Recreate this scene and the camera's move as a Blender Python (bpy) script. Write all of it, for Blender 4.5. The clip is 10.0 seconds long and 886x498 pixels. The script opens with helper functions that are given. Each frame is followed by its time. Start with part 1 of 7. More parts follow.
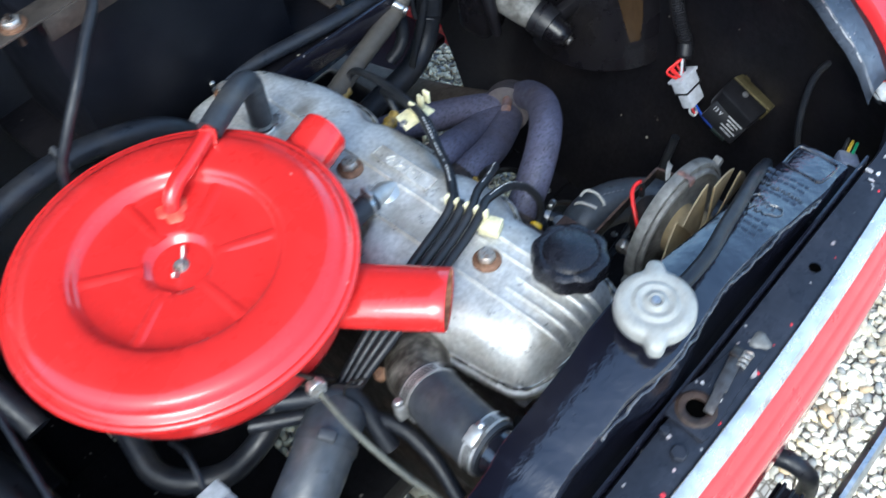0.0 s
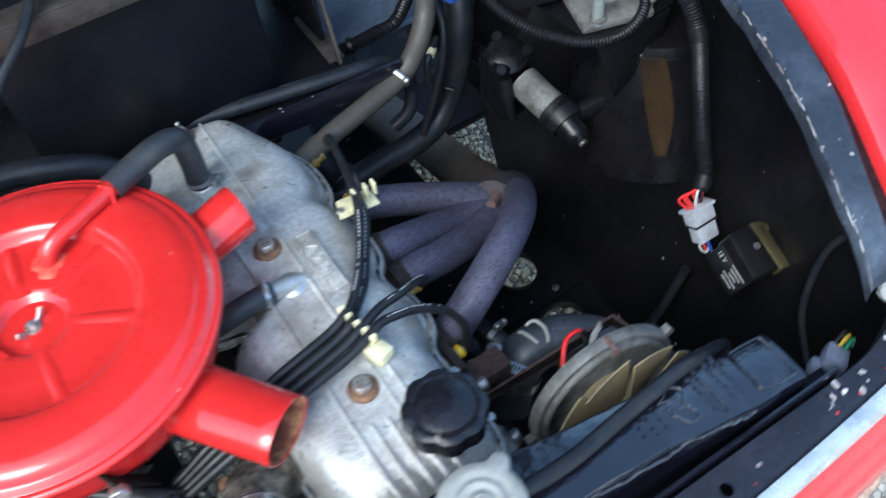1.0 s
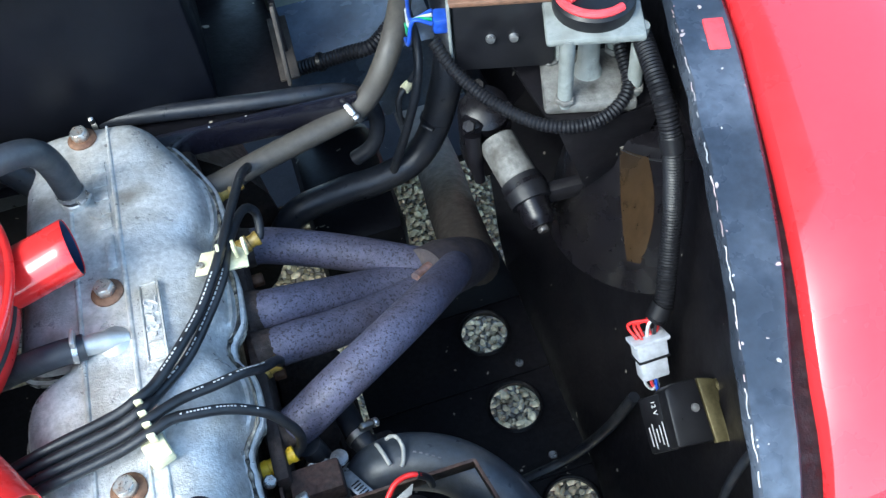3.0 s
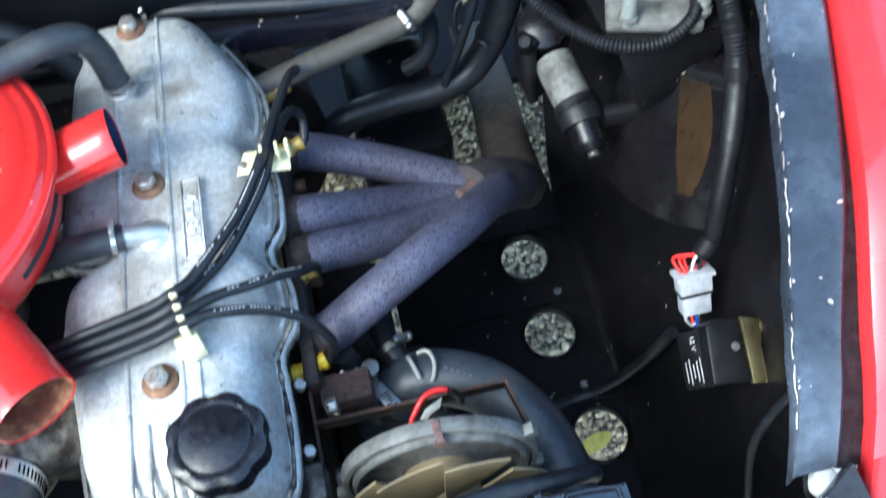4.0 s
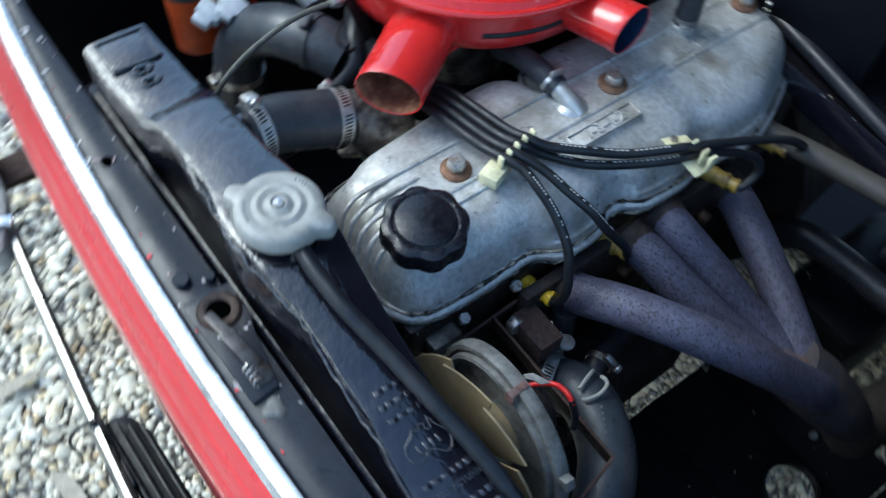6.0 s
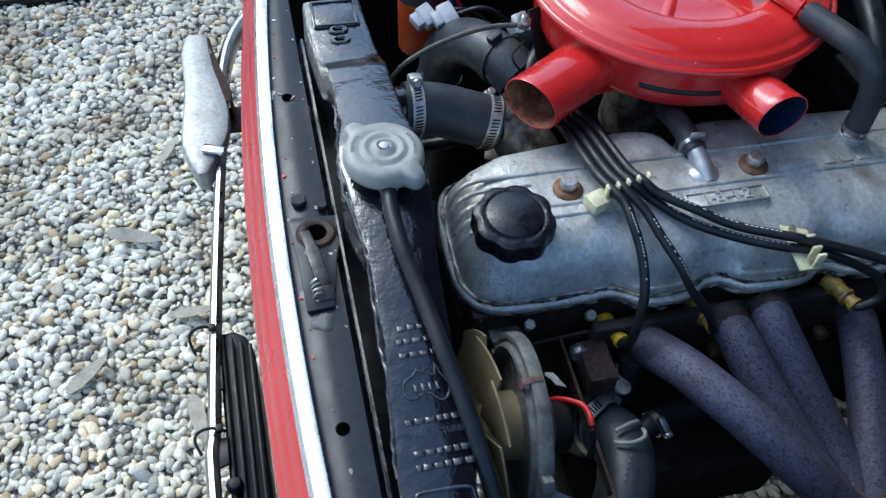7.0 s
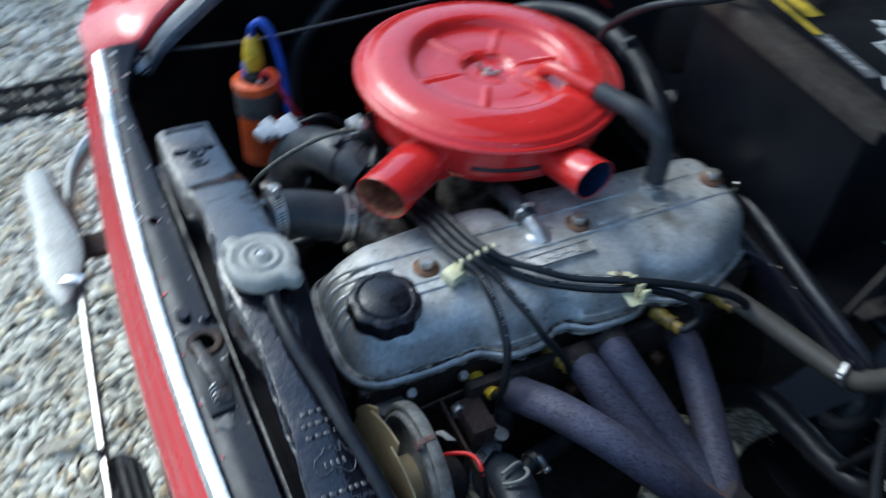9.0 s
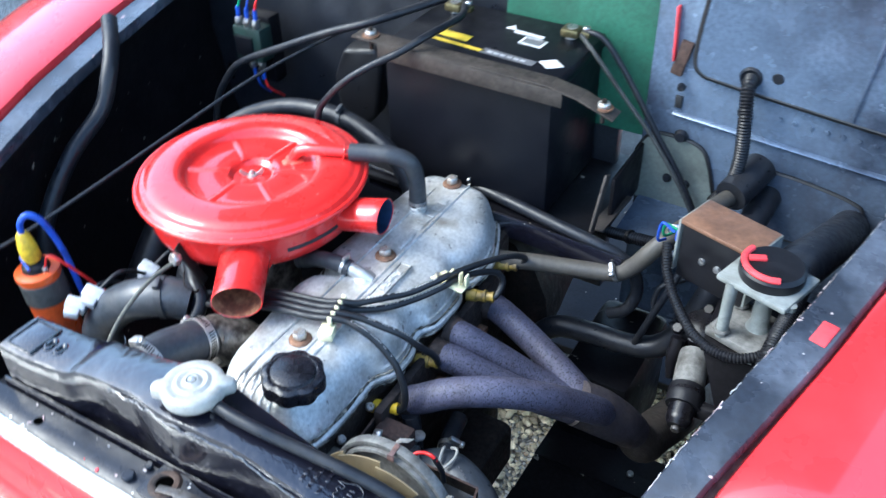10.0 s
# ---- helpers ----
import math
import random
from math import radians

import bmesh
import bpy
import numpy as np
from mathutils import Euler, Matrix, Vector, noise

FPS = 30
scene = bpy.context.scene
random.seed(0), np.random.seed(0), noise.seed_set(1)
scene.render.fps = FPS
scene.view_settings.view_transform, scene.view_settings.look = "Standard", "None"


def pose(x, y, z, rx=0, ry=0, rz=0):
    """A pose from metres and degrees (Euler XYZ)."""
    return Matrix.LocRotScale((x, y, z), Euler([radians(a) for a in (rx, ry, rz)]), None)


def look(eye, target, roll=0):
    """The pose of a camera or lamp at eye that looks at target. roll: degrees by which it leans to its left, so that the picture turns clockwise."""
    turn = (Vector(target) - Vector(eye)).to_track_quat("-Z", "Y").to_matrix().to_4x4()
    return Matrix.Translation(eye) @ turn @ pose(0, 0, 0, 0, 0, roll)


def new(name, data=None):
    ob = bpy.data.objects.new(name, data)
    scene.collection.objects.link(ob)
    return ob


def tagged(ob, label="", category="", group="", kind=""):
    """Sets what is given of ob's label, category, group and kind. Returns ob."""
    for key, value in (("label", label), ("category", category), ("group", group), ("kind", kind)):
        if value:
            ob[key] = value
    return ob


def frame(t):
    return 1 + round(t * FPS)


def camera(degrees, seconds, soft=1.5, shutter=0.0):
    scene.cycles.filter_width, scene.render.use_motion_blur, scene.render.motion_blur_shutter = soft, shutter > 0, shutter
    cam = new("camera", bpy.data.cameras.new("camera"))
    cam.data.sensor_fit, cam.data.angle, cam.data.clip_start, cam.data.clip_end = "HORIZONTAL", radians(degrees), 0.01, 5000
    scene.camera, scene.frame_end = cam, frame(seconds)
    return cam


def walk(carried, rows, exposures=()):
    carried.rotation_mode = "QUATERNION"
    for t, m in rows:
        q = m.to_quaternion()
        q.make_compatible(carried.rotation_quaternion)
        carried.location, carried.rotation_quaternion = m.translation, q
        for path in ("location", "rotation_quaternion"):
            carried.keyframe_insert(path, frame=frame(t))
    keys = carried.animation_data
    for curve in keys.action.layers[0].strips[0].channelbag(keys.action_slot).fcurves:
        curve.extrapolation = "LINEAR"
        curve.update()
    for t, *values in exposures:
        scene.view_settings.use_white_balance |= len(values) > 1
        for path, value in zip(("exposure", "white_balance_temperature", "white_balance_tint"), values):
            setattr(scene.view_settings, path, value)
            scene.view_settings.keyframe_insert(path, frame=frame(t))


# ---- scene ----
cam = camera(52.5, 10.0, soft=1.3, shutter=0.6)
PATH = [
    (0, (-0.329, -0.314, 1.466), (0.445, 0.557, -0.16), -8.1),
    (0.5, (-0.225, -0.325, 1.452), (0.504, 0.599, -0.165), -9.3),
    (1, (-0.093, -0.351, 1.442), (0.462, 0.727, -0.149), -7.5),
    (1.5, (0.031, -0.332, 1.418), (0.53, 0.712, -0.212), -7.8),
    (2, (0.118, -0.307, 1.402), (0.5, 0.774, -0.237), -4.9),
    (3.5, (0.188, -0.292, 1.397), (0.36, 0.856, -0.232), -8.8),
    (4, (0.183, -0.292, 1.38), (0.282, 0.741, -0.33), -8.3),
    (4.5, (0.181, -0.285, 1.367), (0.203, 0.699, -0.374), -7.8),
    (5, (0.212, -0.317, 1.38), (-0.123, 0.71, -0.303), -9.1),
    (5.5, (0.294, -0.344, 1.386), (-0.428, 0.556, -0.248), 0.1),
    (6, (0.341, -0.312, 1.372), (-0.493, 0.44, -0.282), 6.3),
    (6.2, (0.378, -0.295, 1.37), (-0.593, 0.325, -0.265), 6.2),
    (7.3, (0.51, -0.236, 1.362), (-0.736, 0.099, -0.166), 4.4),
    (7.5, (0.516, -0.232, 1.365), (-0.738, 0.094, -0.159), 4.3),
    (8, (0.515, -0.23, 1.369), (-0.752, 0.094, -0.145), 4.0),
    (8.5, (0.514, -0.236, 1.382), (-0.753, 0.155, -0.115), 5.7),
    (9, (0.534, -0.293, 1.429), (-0.704, 0.425, 0.032), 6.1),
    (9.5, (0.519, -0.463, 1.462), (-0.438, 0.733, 0.177), 3.5),
    (9.7, (0.504, -0.521, 1.487), (-0.333, 0.781, 0.22), 3.0),
    (10, (0.52, -0.547, 1.505), (-0.296, 0.804, 0.277), -1.1),
]
EXPOSURES = [(0, 1.82, 5650, -1), (1.0, 1.64, 5650, -1), (2.0, 2.15, 5650, -3), (3.5, 2.37, 5650, -4), (4.5, 2.47, 5630, -6), (5.2, 2.12, 5600, -3), (5.5, 1.67, 5520, -3), (6, 1.2, 5470, -4), (7.3, 0.93, 5560, 0), (8.5, 0.93, 5560, -1), (9.0, 0.95, 5470, -3), (9.2, 1.22, 5500, -3), (9.6, 2.22, 5550, -1), (10, 2.42, 5630, 0)]
walk(cam, [(t, look(eye, target, roll)) for t, eye, target, roll in PATH], EXPOSURES)

# ---- light ----
world = bpy.data.worlds.new("sky")
scene.world = world
world.use_nodes = True
wn = world.node_tree.nodes
sky = wn.new("ShaderNodeTexSky")
sky.sky_type, sky.sun_disc = "NISHITA", False
sky.sun_elevation, sky.sun_rotation = radians(46), radians(-122)
sky.air_density, sky.dust_density = 1.0, 2.5
world.node_tree.links.new(sky.outputs[0], wn["Background"].inputs[0])
wn["Background"].inputs[1].default_value = 0.15
sun_data = bpy.data.lights.new("sun", "SUN")
sun_data.energy, sun_data.angle, sun_data.color = 0.6, radians(30), (1.0, 0.98, 0.96)
sun = new("sun", sun_data)
sun.matrix_world = look((0, 0, 5), (0.589, 0.368, 4.281))


# ---- materials ----
def mat(name, col, rough=0.5, metal=0.0, col2=None, mix=0.5, scale=14.0, fine=160.0, grain=0.25, bump=0.15, bscale=260.0,
        spots=None, spot_scale=120.0, spot_cut=0.68, coat=0.0, coat_rough=0.08, rvar=0.15, random_tone=0.0, stretch=None, spec=0.5, spot_soft=0.03):
    """A surface with broad stains, fine grain, relief and optional flecks of a second colour."""
    m = bpy.data.materials.new(name)
    m.use_nodes = True
    n, l = m.node_tree.nodes, m.node_tree.links
    b = n["Principled BSDF"]
    tc = n.new("ShaderNodeTexCoord")
    vec = tc.outputs["Object"]
    if stretch:
        mp = n.new("ShaderNodeMapping")
        mp.inputs["Scale"].default_value = stretch
        l.new(vec, mp.inputs["Vector"])
        vec = mp.outputs["Vector"]

    def noise_tex(s, detail=4.0, r=0.6):
        t = n.new("ShaderNodeTexNoise")
        t.inputs["Scale"].default_value, t.inputs["Detail"].default_value, t.inputs["Roughness"].default_value = s, detail, r
        l.new(vec, t.inputs["Vector"])
        return t.outputs["Fac"]

    def ramp(fac, a, c, lo=(0, 0, 0, 1), hi=(1, 1, 1, 1)):
        r = n.new("ShaderNodeValToRGB")
        r.color_ramp.elements[0].position, r.color_ramp.elements[1].position = a, c
        r.color_ramp.elements[0].color, r.color_ramp.elements[1].color = lo, hi
        l.new(fac, r.inputs["Fac"])
        return r.outputs["Color"]

    def blend(fac, a, c, kind="MIX"):
        x = n.new("ShaderNodeMix")
        x.data_type, x.blend_type = "RGBA", kind
        if isinstance(fac, float):
            x.inputs["Factor"].default_value = fac
        else:
            l.new(fac, x.inputs["Factor"])
        for v, s in ((a, x.inputs[6]), (c, x.inputs[7])):
            if isinstance(v, tuple):
                s.default_value = (*v[:3], 1)
            else:
                l.new(v, s)
        return x.outputs[2]

    big = noise_tex(scale)
    small = noise_tex(fine, 3.0)
    c2 = col2 or tuple(v * 0.6 for v in col)
    colour = blend(ramp(big, 0.62 - 0.32 * mix, 0.78 - 0.2 * mix), col, c2)
    g = n.new("ShaderNodeMapRange")
    g.inputs["From Min"].default_value, g.inputs["From Max"].default_value = 0.3, 0.7
    g.inputs["To Min"].default_value, g.inputs["To Max"].default_value = 1 - grain, 1 + grain
    l.new(small, g.inputs["Value"])
    colour = blend(1.0, colour, g.outputs["Result"], "MULTIPLY")
    if random_tone:
        oi = n.new("ShaderNodeObjectInfo")
        gi = n.new("ShaderNodeNewGeometry")
        r = n.new("ShaderNodeMapRange")
        r.inputs["To Min"].default_value, r.inputs["To Max"].default_value = 1 - random_tone, 1 + random_tone
        l.new(gi.outputs["Random Per Island"], r.inputs["Value"])
        colour = blend(1.0, colour, r.outputs["Result"], "MULTIPLY")
    if spots:
        colour = blend(ramp(noise_tex(spot_scale, 2.0), spot_cut, spot_cut + spot_soft), colour, spots)
    l.new(colour, b.inputs["Base Color"])
    rr = n.new("ShaderNodeMapRange")
    rr.inputs["From Min"].default_value, rr.inputs["From Max"].default_value = 0.3, 0.7
    rr.inputs["To Min"].default_value, rr.inputs["To Max"].default_value = max(0.03, rough - rvar), min(1, rough + rvar)
    l.new(noise_tex(scale * 2.7), rr.inputs["Value"])
    l.new(rr.outputs["Result"], b.inputs["Roughness"])
    b.inputs["Metallic"].default_value = metal
    b.inputs["Specular IOR Level"].default_value = spec
    b.inputs["Coat Weight"].default_value, b.inputs["Coat Roughness"].default_value = coat, coat_rough
    if bump:
        bp = n.new("ShaderNodeBump")
        bp.inputs["Strength"].default_value, bp.inputs["Distance"].default_value = bump, 0.002
        l.new(noise_tex(bscale, 5.0), bp.inputs["Height"])
        l.new(bp.outputs["Normal"], b.inputs["Normal"])
        l.new(bp.outputs["Normal"], b.inputs["Coat Normal"])
    return m


RED = mat("red_gloss_enamel", (0.6, 0.022, 0.021), 0.3, col2=(0.54, 0.018, 0.017), scale=9, grain=0.06, bump=0.012, bscale=60, coat=1.0, coat_rough=0.025, spec=0.25, spots=(0.75, 0.3, 0.26), spot_scale=70, spot_cut=0.76)
BODY_RED = mat("red_body_paint", (0.62, 0.024, 0.03), 0.3, col2=(0.56, 0.018, 0.022), scale=5, grain=0.05, bump=0.02, bscale=40, coat=1.0, coat_rough=0.06)
RUST_IN = mat("rusty_brown_bore", (0.2, 0.06, 0.03), 0.8, col2=(0.45, 0.2, 0.1), scale=50, grain=0.4)
BLUE_IN = mat("blue_bore_paint", (0.012, 0.03, 0.08), 0.5)
ALLOY = mat("stained_cast_alloy", (0.62, 0.62, 0.605), 0.4, 0.5, col2=(0.46, 0.44, 0.4), mix=0.5, scale=22, fine=210, grain=0.2, bump=0.45, bscale=520, spots=(0.23, 0.2, 0.16), spot_scale=14, spot_cut=0.57, spot_soft=0.2, rvar=0.16)
DARK_GREEN = mat("dark_green_moulding", (0.012, 0.03, 0.026), 0.5, scale=30, grain=0.2)
MOUNT_RUST = mat("dark_speckled_rust", (0.055, 0.03, 0.024), 0.85, 0.1, col2=(0.035, 0.022, 0.018), mix=0.6, scale=90, grain=0.5, bump=0.6)
BEAD = mat("oily_gasket_sealer", (0.014, 0.012, 0.011), 0.3, col2=(0.4, 0.37, 0.3), mix=0.55, scale=75, grain=0.4, bump=0.4)
ALLOY_CLEAN = mat("bright_cast_alloy", (0.62, 0.63, 0.62), 0.45, 0.7, scale=20, grain=0.15, bump=0.2)
ALLOY_DIRTY = mat("oily_cast_alloy", (0.24, 0.22, 0.19), 0.45, 0.45, col2=(0.035, 0.028, 0.022), mix=0.8, scale=45, grain=0.4, bump=0.4, bscale=300)
GREASE = mat("grease_caked_alloy", (0.035, 0.028, 0.024), 0.4, 0.3, col2=(0.012, 0.01, 0.009), scale=40, grain=0.5, bump=0.6, bscale=220, spots=(0.3, 0.29, 0.27), spot_scale=48, spot_cut=0.69)
IRON = mat("greasy_black_iron", (0.012, 0.01, 0.009), 0.6, 0.1, spec=0.3, col2=(0.03, 0.019, 0.014), scale=25, grain=0.5, bump=0.6, bscale=200)
RUST = mat("rusted_steel", (0.07, 0.04, 0.03), 0.8, 0.2, col2=(0.05, 0.032, 0.027), scale=50, grain=0.4, bump=0.5)
LEVER = mat("dark_worn_lever_steel", (0.085, 0.08, 0.078), 0.4, 0.6, col2=(0.04, 0.028, 0.022), mix=0.5, scale=60, grain=0.3, bump=0.2)
LATCH_RUST = mat("dark_latch_rust", (0.05, 0.03, 0.022), 0.6, 0.4, col2=(0.022, 0.017, 0.016), mix=0.6, scale=70, grain=0.4, bump=0.4)
BOLT = mat("weathered_bolt_steel", (0.52, 0.5, 0.47), 0.36, 0.8, col2=(0.34, 0.25, 0.19), mix=0.4, scale=160, grain=0.3)
RUSTWASH = mat("rusty_washer", (0.2, 0.11, 0.065), 0.65, 0.4, col2=(0.11, 0.05, 0.03), scale=130, grain=0.3)
HEADER = mat("purple_grey_heat_paint", (0.07, 0.07, 0.112), 0.6, 0.1, col2=(0.058, 0.05, 0.07), scale=16, grain=0.25, bump=0.4, bscale=420, spots=(0.02, 0.018, 0.028), spot_scale=430, spot_cut=0.555, spot_soft=0.06)
HEADER_RUST = mat("rusty_weld", (0.14, 0.075, 0.06), 0.8, 0.2, col2=(0.1, 0.075, 0.085), scale=60, grain=0.4, bump=0.5)
# darker copy of the header paint, with the collector's shade in its colour
HEADER_DARK = mat("shaded_heat_paint", (0.03, 0.026, 0.034), 0.65, 0.1, col2=(0.045, 0.036, 0.036), scale=30, grain=0.3, bump=0.4, bscale=300)
ROOT = mat("burnt_black_brown_steel", (0.022, 0.016, 0.014), 0.75, 0.2, col2=(0.045, 0.03, 0.026), scale=60, grain=0.4, bump=0.5)
DOWNPIPE = mat("brown_scaled_pipe", (0.045, 0.036, 0.03), 0.8, 0.2, scale=40, grain=0.3, bump=0.4)
RUBBER = mat("black_rubber", (0.01, 0.0115, 0.016), 0.4, spec=0.35, col2=(0.02, 0.02, 0.022), scale=30, grain=0.25, bump=0.1)
RUBBER_GREY = mat("dusty_grey_rubber", (0.026, 0.029, 0.036), 0.5, col2=(0.05, 0.05, 0.05), scale=28, grain=0.2, bump=0.15)
HOSE_DUSTY = mat("dusty_blue_grey_rubber", (0.034, 0.04, 0.05), 0.42, col2=(0.06, 0.061, 0.063), scale=22, grain=0.25, bump=0.15)
RUBBER_BROWN = mat("aged_brown_rubber", (0.05, 0.044, 0.036), 0.6, col2=(0.045, 0.04, 0.036), scale=24, grain=0.2, bump=0.15)
LEAD = mat("plug_lead_rubber", (0.016, 0.017, 0.02), 0.42, spec=0.4, scale=30, grain=0.15, bump=0.05)
BLACK_GLOSS = mat("chipped_black_enamel", (0.006, 0.006, 0.011), 0.14, 0.0, col2=(0.013, 0.0125, 0.017), mix=0.4, scale=12, grain=0.25, bump=0.8, bscale=42, spots=(0.33, 0.31, 0.3), spot_scale=95, spot_cut=0.765, rvar=0.06, spec=0.5, coat=1.0, coat_rough=0.03)
BLACK_PANEL = mat("scuffed_black_panel", (0.015, 0.017, 0.024), 0.3, spec=0.28, col2=(0.026, 0.028, 0.037), mix=0.45, scale=11, grain=0.25, bump=0.1, bscale=50, spots=(0.62, 0.6, 0.6), spot_scale=62, spot_cut=0.7, rvar=0.12)
GUTTER = mat("worn_blue_black_paint", (0.022, 0.027, 0.038), 0.3, col2=(0.075, 0.088, 0.115), mix=0.55, scale=9, grain=0.25, bump=0.1, bscale=60, spots=(0.5, 0.34, 0.34), spot_scale=60, spot_cut=0.74)
BAY = mat("dark_bay_paint", (0.005, 0.0048, 0.0065), 0.46, spec=0.15, col2=(0.009, 0.008, 0.009), scale=9, grain=0.4, bump=0.25, bscale=110, spots=(0.3, 0.27, 0.22), spot_scale=55, spot_cut=0.725)
# bronze tint for the turret's painted-on highlight
BRONZE = mat("bronze_sheen_tint", (0.065, 0.04, 0.021), 0.22, 0.6, spec=0.5, col2=(0.03, 0.022, 0.017), mix=0.55, scale=20, grain=0.3, bump=0.04, rvar=0.06, stretch=(1, 1, 0.2))
BAY_GLOSS = mat("dark_gloss_bay_paint", (0.005, 0.0045, 0.006), 0.3, spec=0.3, col2=(0.009, 0.008, 0.008), scale=9, grain=0.3, bump=0.08, bscale=60)
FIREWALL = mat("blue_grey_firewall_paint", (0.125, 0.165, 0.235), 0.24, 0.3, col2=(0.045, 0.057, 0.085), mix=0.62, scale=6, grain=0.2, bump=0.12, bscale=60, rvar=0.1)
FIREWALL_DARK = mat("dark_blue_black_half", (0.01, 0.0115, 0.016), 0.4, col2=(0.018, 0.02, 0.027), mix=0.5, scale=8, grain=0.3, bump=0.1)
GREEN = mat("green_primer", (0.025, 0.11, 0.065), 0.6, scale=10, grain=0.2)
BLACK_SEAL = mat("dusty_black_sealer", (0.008, 0.008, 0.01), 0.5, col2=(0.022, 0.02, 0.022), scale=40, grain=0.4, bump=0.4, spec=0.3)
GROOVE = mat("sealer_slot_and_print_black", (0.012, 0.012, 0.014), 0.6)
# flat black that paints the shade inside holes and slots
VOID = mat("hole_shade_black", (0.001, 0.001, 0.001), 1.0, spec=0.0, bump=0.0)
WORN_LETTER = mat("worn_raised_enamel", (0.022, 0.023, 0.03), 0.22, col2=(0.075, 0.075, 0.08), mix=0.5, scale=120, grain=0.3, bump=0.1, coat=0.7, coat_rough=0.06)
CHIP = mat("flaked_paint_chips", (0.42, 0.41, 0.4), 0.7, col2=(0.3, 0.2, 0.2), mix=0.6, scale=22, grain=0.2, random_tone=0.3)
CHROME = mat("chrome", (0.86, 0.87, 0.88), 0.1, 1.0, scale=30, grain=0.03, bump=0.02, rvar=0.05)
TRIM = mat("bright_anodised_trim", (0.86, 0.86, 0.84), 0.24, 0.75, scale=30, grain=0.04, bump=0.02, rvar=0.08)
GALV = mat("weathered_dull_plating", (0.5, 0.49, 0.47), 0.5, 0.75, col2=(0.34, 0.32, 0.29), mix=0.5, scale=30, grain=0.25, bump=0.15, bscale=200, rvar=0.12)
PLATE_GREY = mat("dull_grey_plating", (0.4, 0.4, 0.375), 0.45, 0.35, col2=(0.31, 0.305, 0.285), mix=0.5, scale=28, grain=0.2, bump=0.1, bscale=160, rvar=0.1)
CHROME_DULL = mat("dulled_chrome", (0.52, 0.52, 0.51), 0.36, 1.0, col2=(0.38, 0.37, 0.34), scale=25, grain=0.15, bump=0.05)
ZINC = mat("zinc_plate", (0.5, 0.5, 0.5), 0.35, 0.9, scale=60, grain=0.2)
CAP_GREY = mat("grey_pressed_cap", (0.34, 0.335, 0.31), 0.62, 0.25, col2=(0.3, 0.29, 0.26), scale=45, grain=0.12, bump=0.15)
CAP_BLACK = mat("black_moulded_plastic", (0.01, 0.01, 0.014), 0.27, scale=60, grain=0.3, bump=0.12, bscale=700)
PLASTIC_BLACK = mat("satin_black_plastic", (0.008, 0.008, 0.01), 0.42, spec=0.3, scale=20, grain=0.15, bump=0.05)
PLASTIC_BATT = mat("dull_battery_case", (0.004, 0.0045, 0.007), 0.42, spec=0.18, col2=(0.007, 0.007, 0.01), scale=7, grain=0.15, bump=0.06)
WHITE = mat("white_nylon", (0.52, 0.54, 0.56), 0.5, scale=50, grain=0.1)
PLUG_GREY = mat("greyed_nylon", (0.4, 0.42, 0.47), 0.5, col2=(0.3, 0.31, 0.34), scale=50, grain=0.12)
LILAC = mat("pale_blue_nylon", (0.27, 0.31, 0.42), 0.5, scale=50, grain=0.12)
CREAM = mat("yellowed_nylon", (0.72, 0.67, 0.42), 0.5, scale=60, grain=0.1)
YELLOW = mat("yellow_rubber_boot", (0.65, 0.42, 0.02), 0.5, col2=(0.4, 0.24, 0.02), scale=90, grain=0.15)
YELLOW_OILY = mat("oily_yellow_boot", (0.3, 0.2, 0.035), 0.5, col2=(0.08, 0.055, 0.02), mix=0.6, scale=70, grain=0.25)
TAN = mat("tan_plastic", (0.27, 0.205, 0.11), 0.6, col2=(0.17, 0.13, 0.075), scale=20, grain=0.12)
GREY_CAST = mat("dusty_grey_casting", (0.15, 0.148, 0.14), 0.65, 0.2, col2=(0.06, 0.055, 0.048), scale=35, grain=0.25, bump=0.4)
GREY_PAINT = mat("chalky_grey_paint", (0.2, 0.215, 0.205), 0.6, 0.1, col2=(0.13, 0.135, 0.125), scale=40, grain=0.2, bump=0.3)
ORANGE = mat("orange_coil_enamel", (0.65, 0.09, 0.015), 0.4, scale=30, grain=0.12)
TAPE = mat("grey_tape", (0.055, 0.055, 0.052), 0.7, scale=50, grain=0.2)
BLUE = mat("blue_lead", (0.02, 0.07, 0.42), 0.4, scale=50, grain=0.1)
GREENW = mat("green_wire", (0.03, 0.3, 0.14), 0.4, scale=50, grain=0.1)
REDW = mat("red_wire", (0.65, 0.02, 0.02), 0.4, scale=50, grain=0.1)
OLIVE = mat("olive_cable_sheath", (0.095, 0.093, 0.072), 0.6, scale=50, grain=0.2)
BROWN_BOX = mat("brown_cover_paint", (0.17, 0.09, 0.055), 0.45, 0.2, col2=(0.11, 0.06, 0.04), scale=25, grain=0.2)
GOLD_PLATE = mat("gold_passivated_plate", (0.17, 0.145, 0.075), 0.4, 0.8, scale=30, grain=0.2)
PINK = mat("red_tape", (0.72, 0.05, 0.06), 0.5, scale=60, grain=0.1)
LABEL_Y = mat("yellow_label", (0.62, 0.45, 0.04), 0.45, scale=50, grain=0.08)
LABEL_W = mat("white_label", (0.7, 0.7, 0.7), 0.45, scale=50, grain=0.08)
LABEL_G = mat("grey_label", (0.12, 0.12, 0.13), 0.45, scale=50, grain=0.08)
CLAMPBAR = mat("dirty_clamp_bar", (0.055, 0.045, 0.038), 0.65, 0.4, col2=(0.03, 0.025, 0.022), scale=40, grain=0.35, bump=0.4)
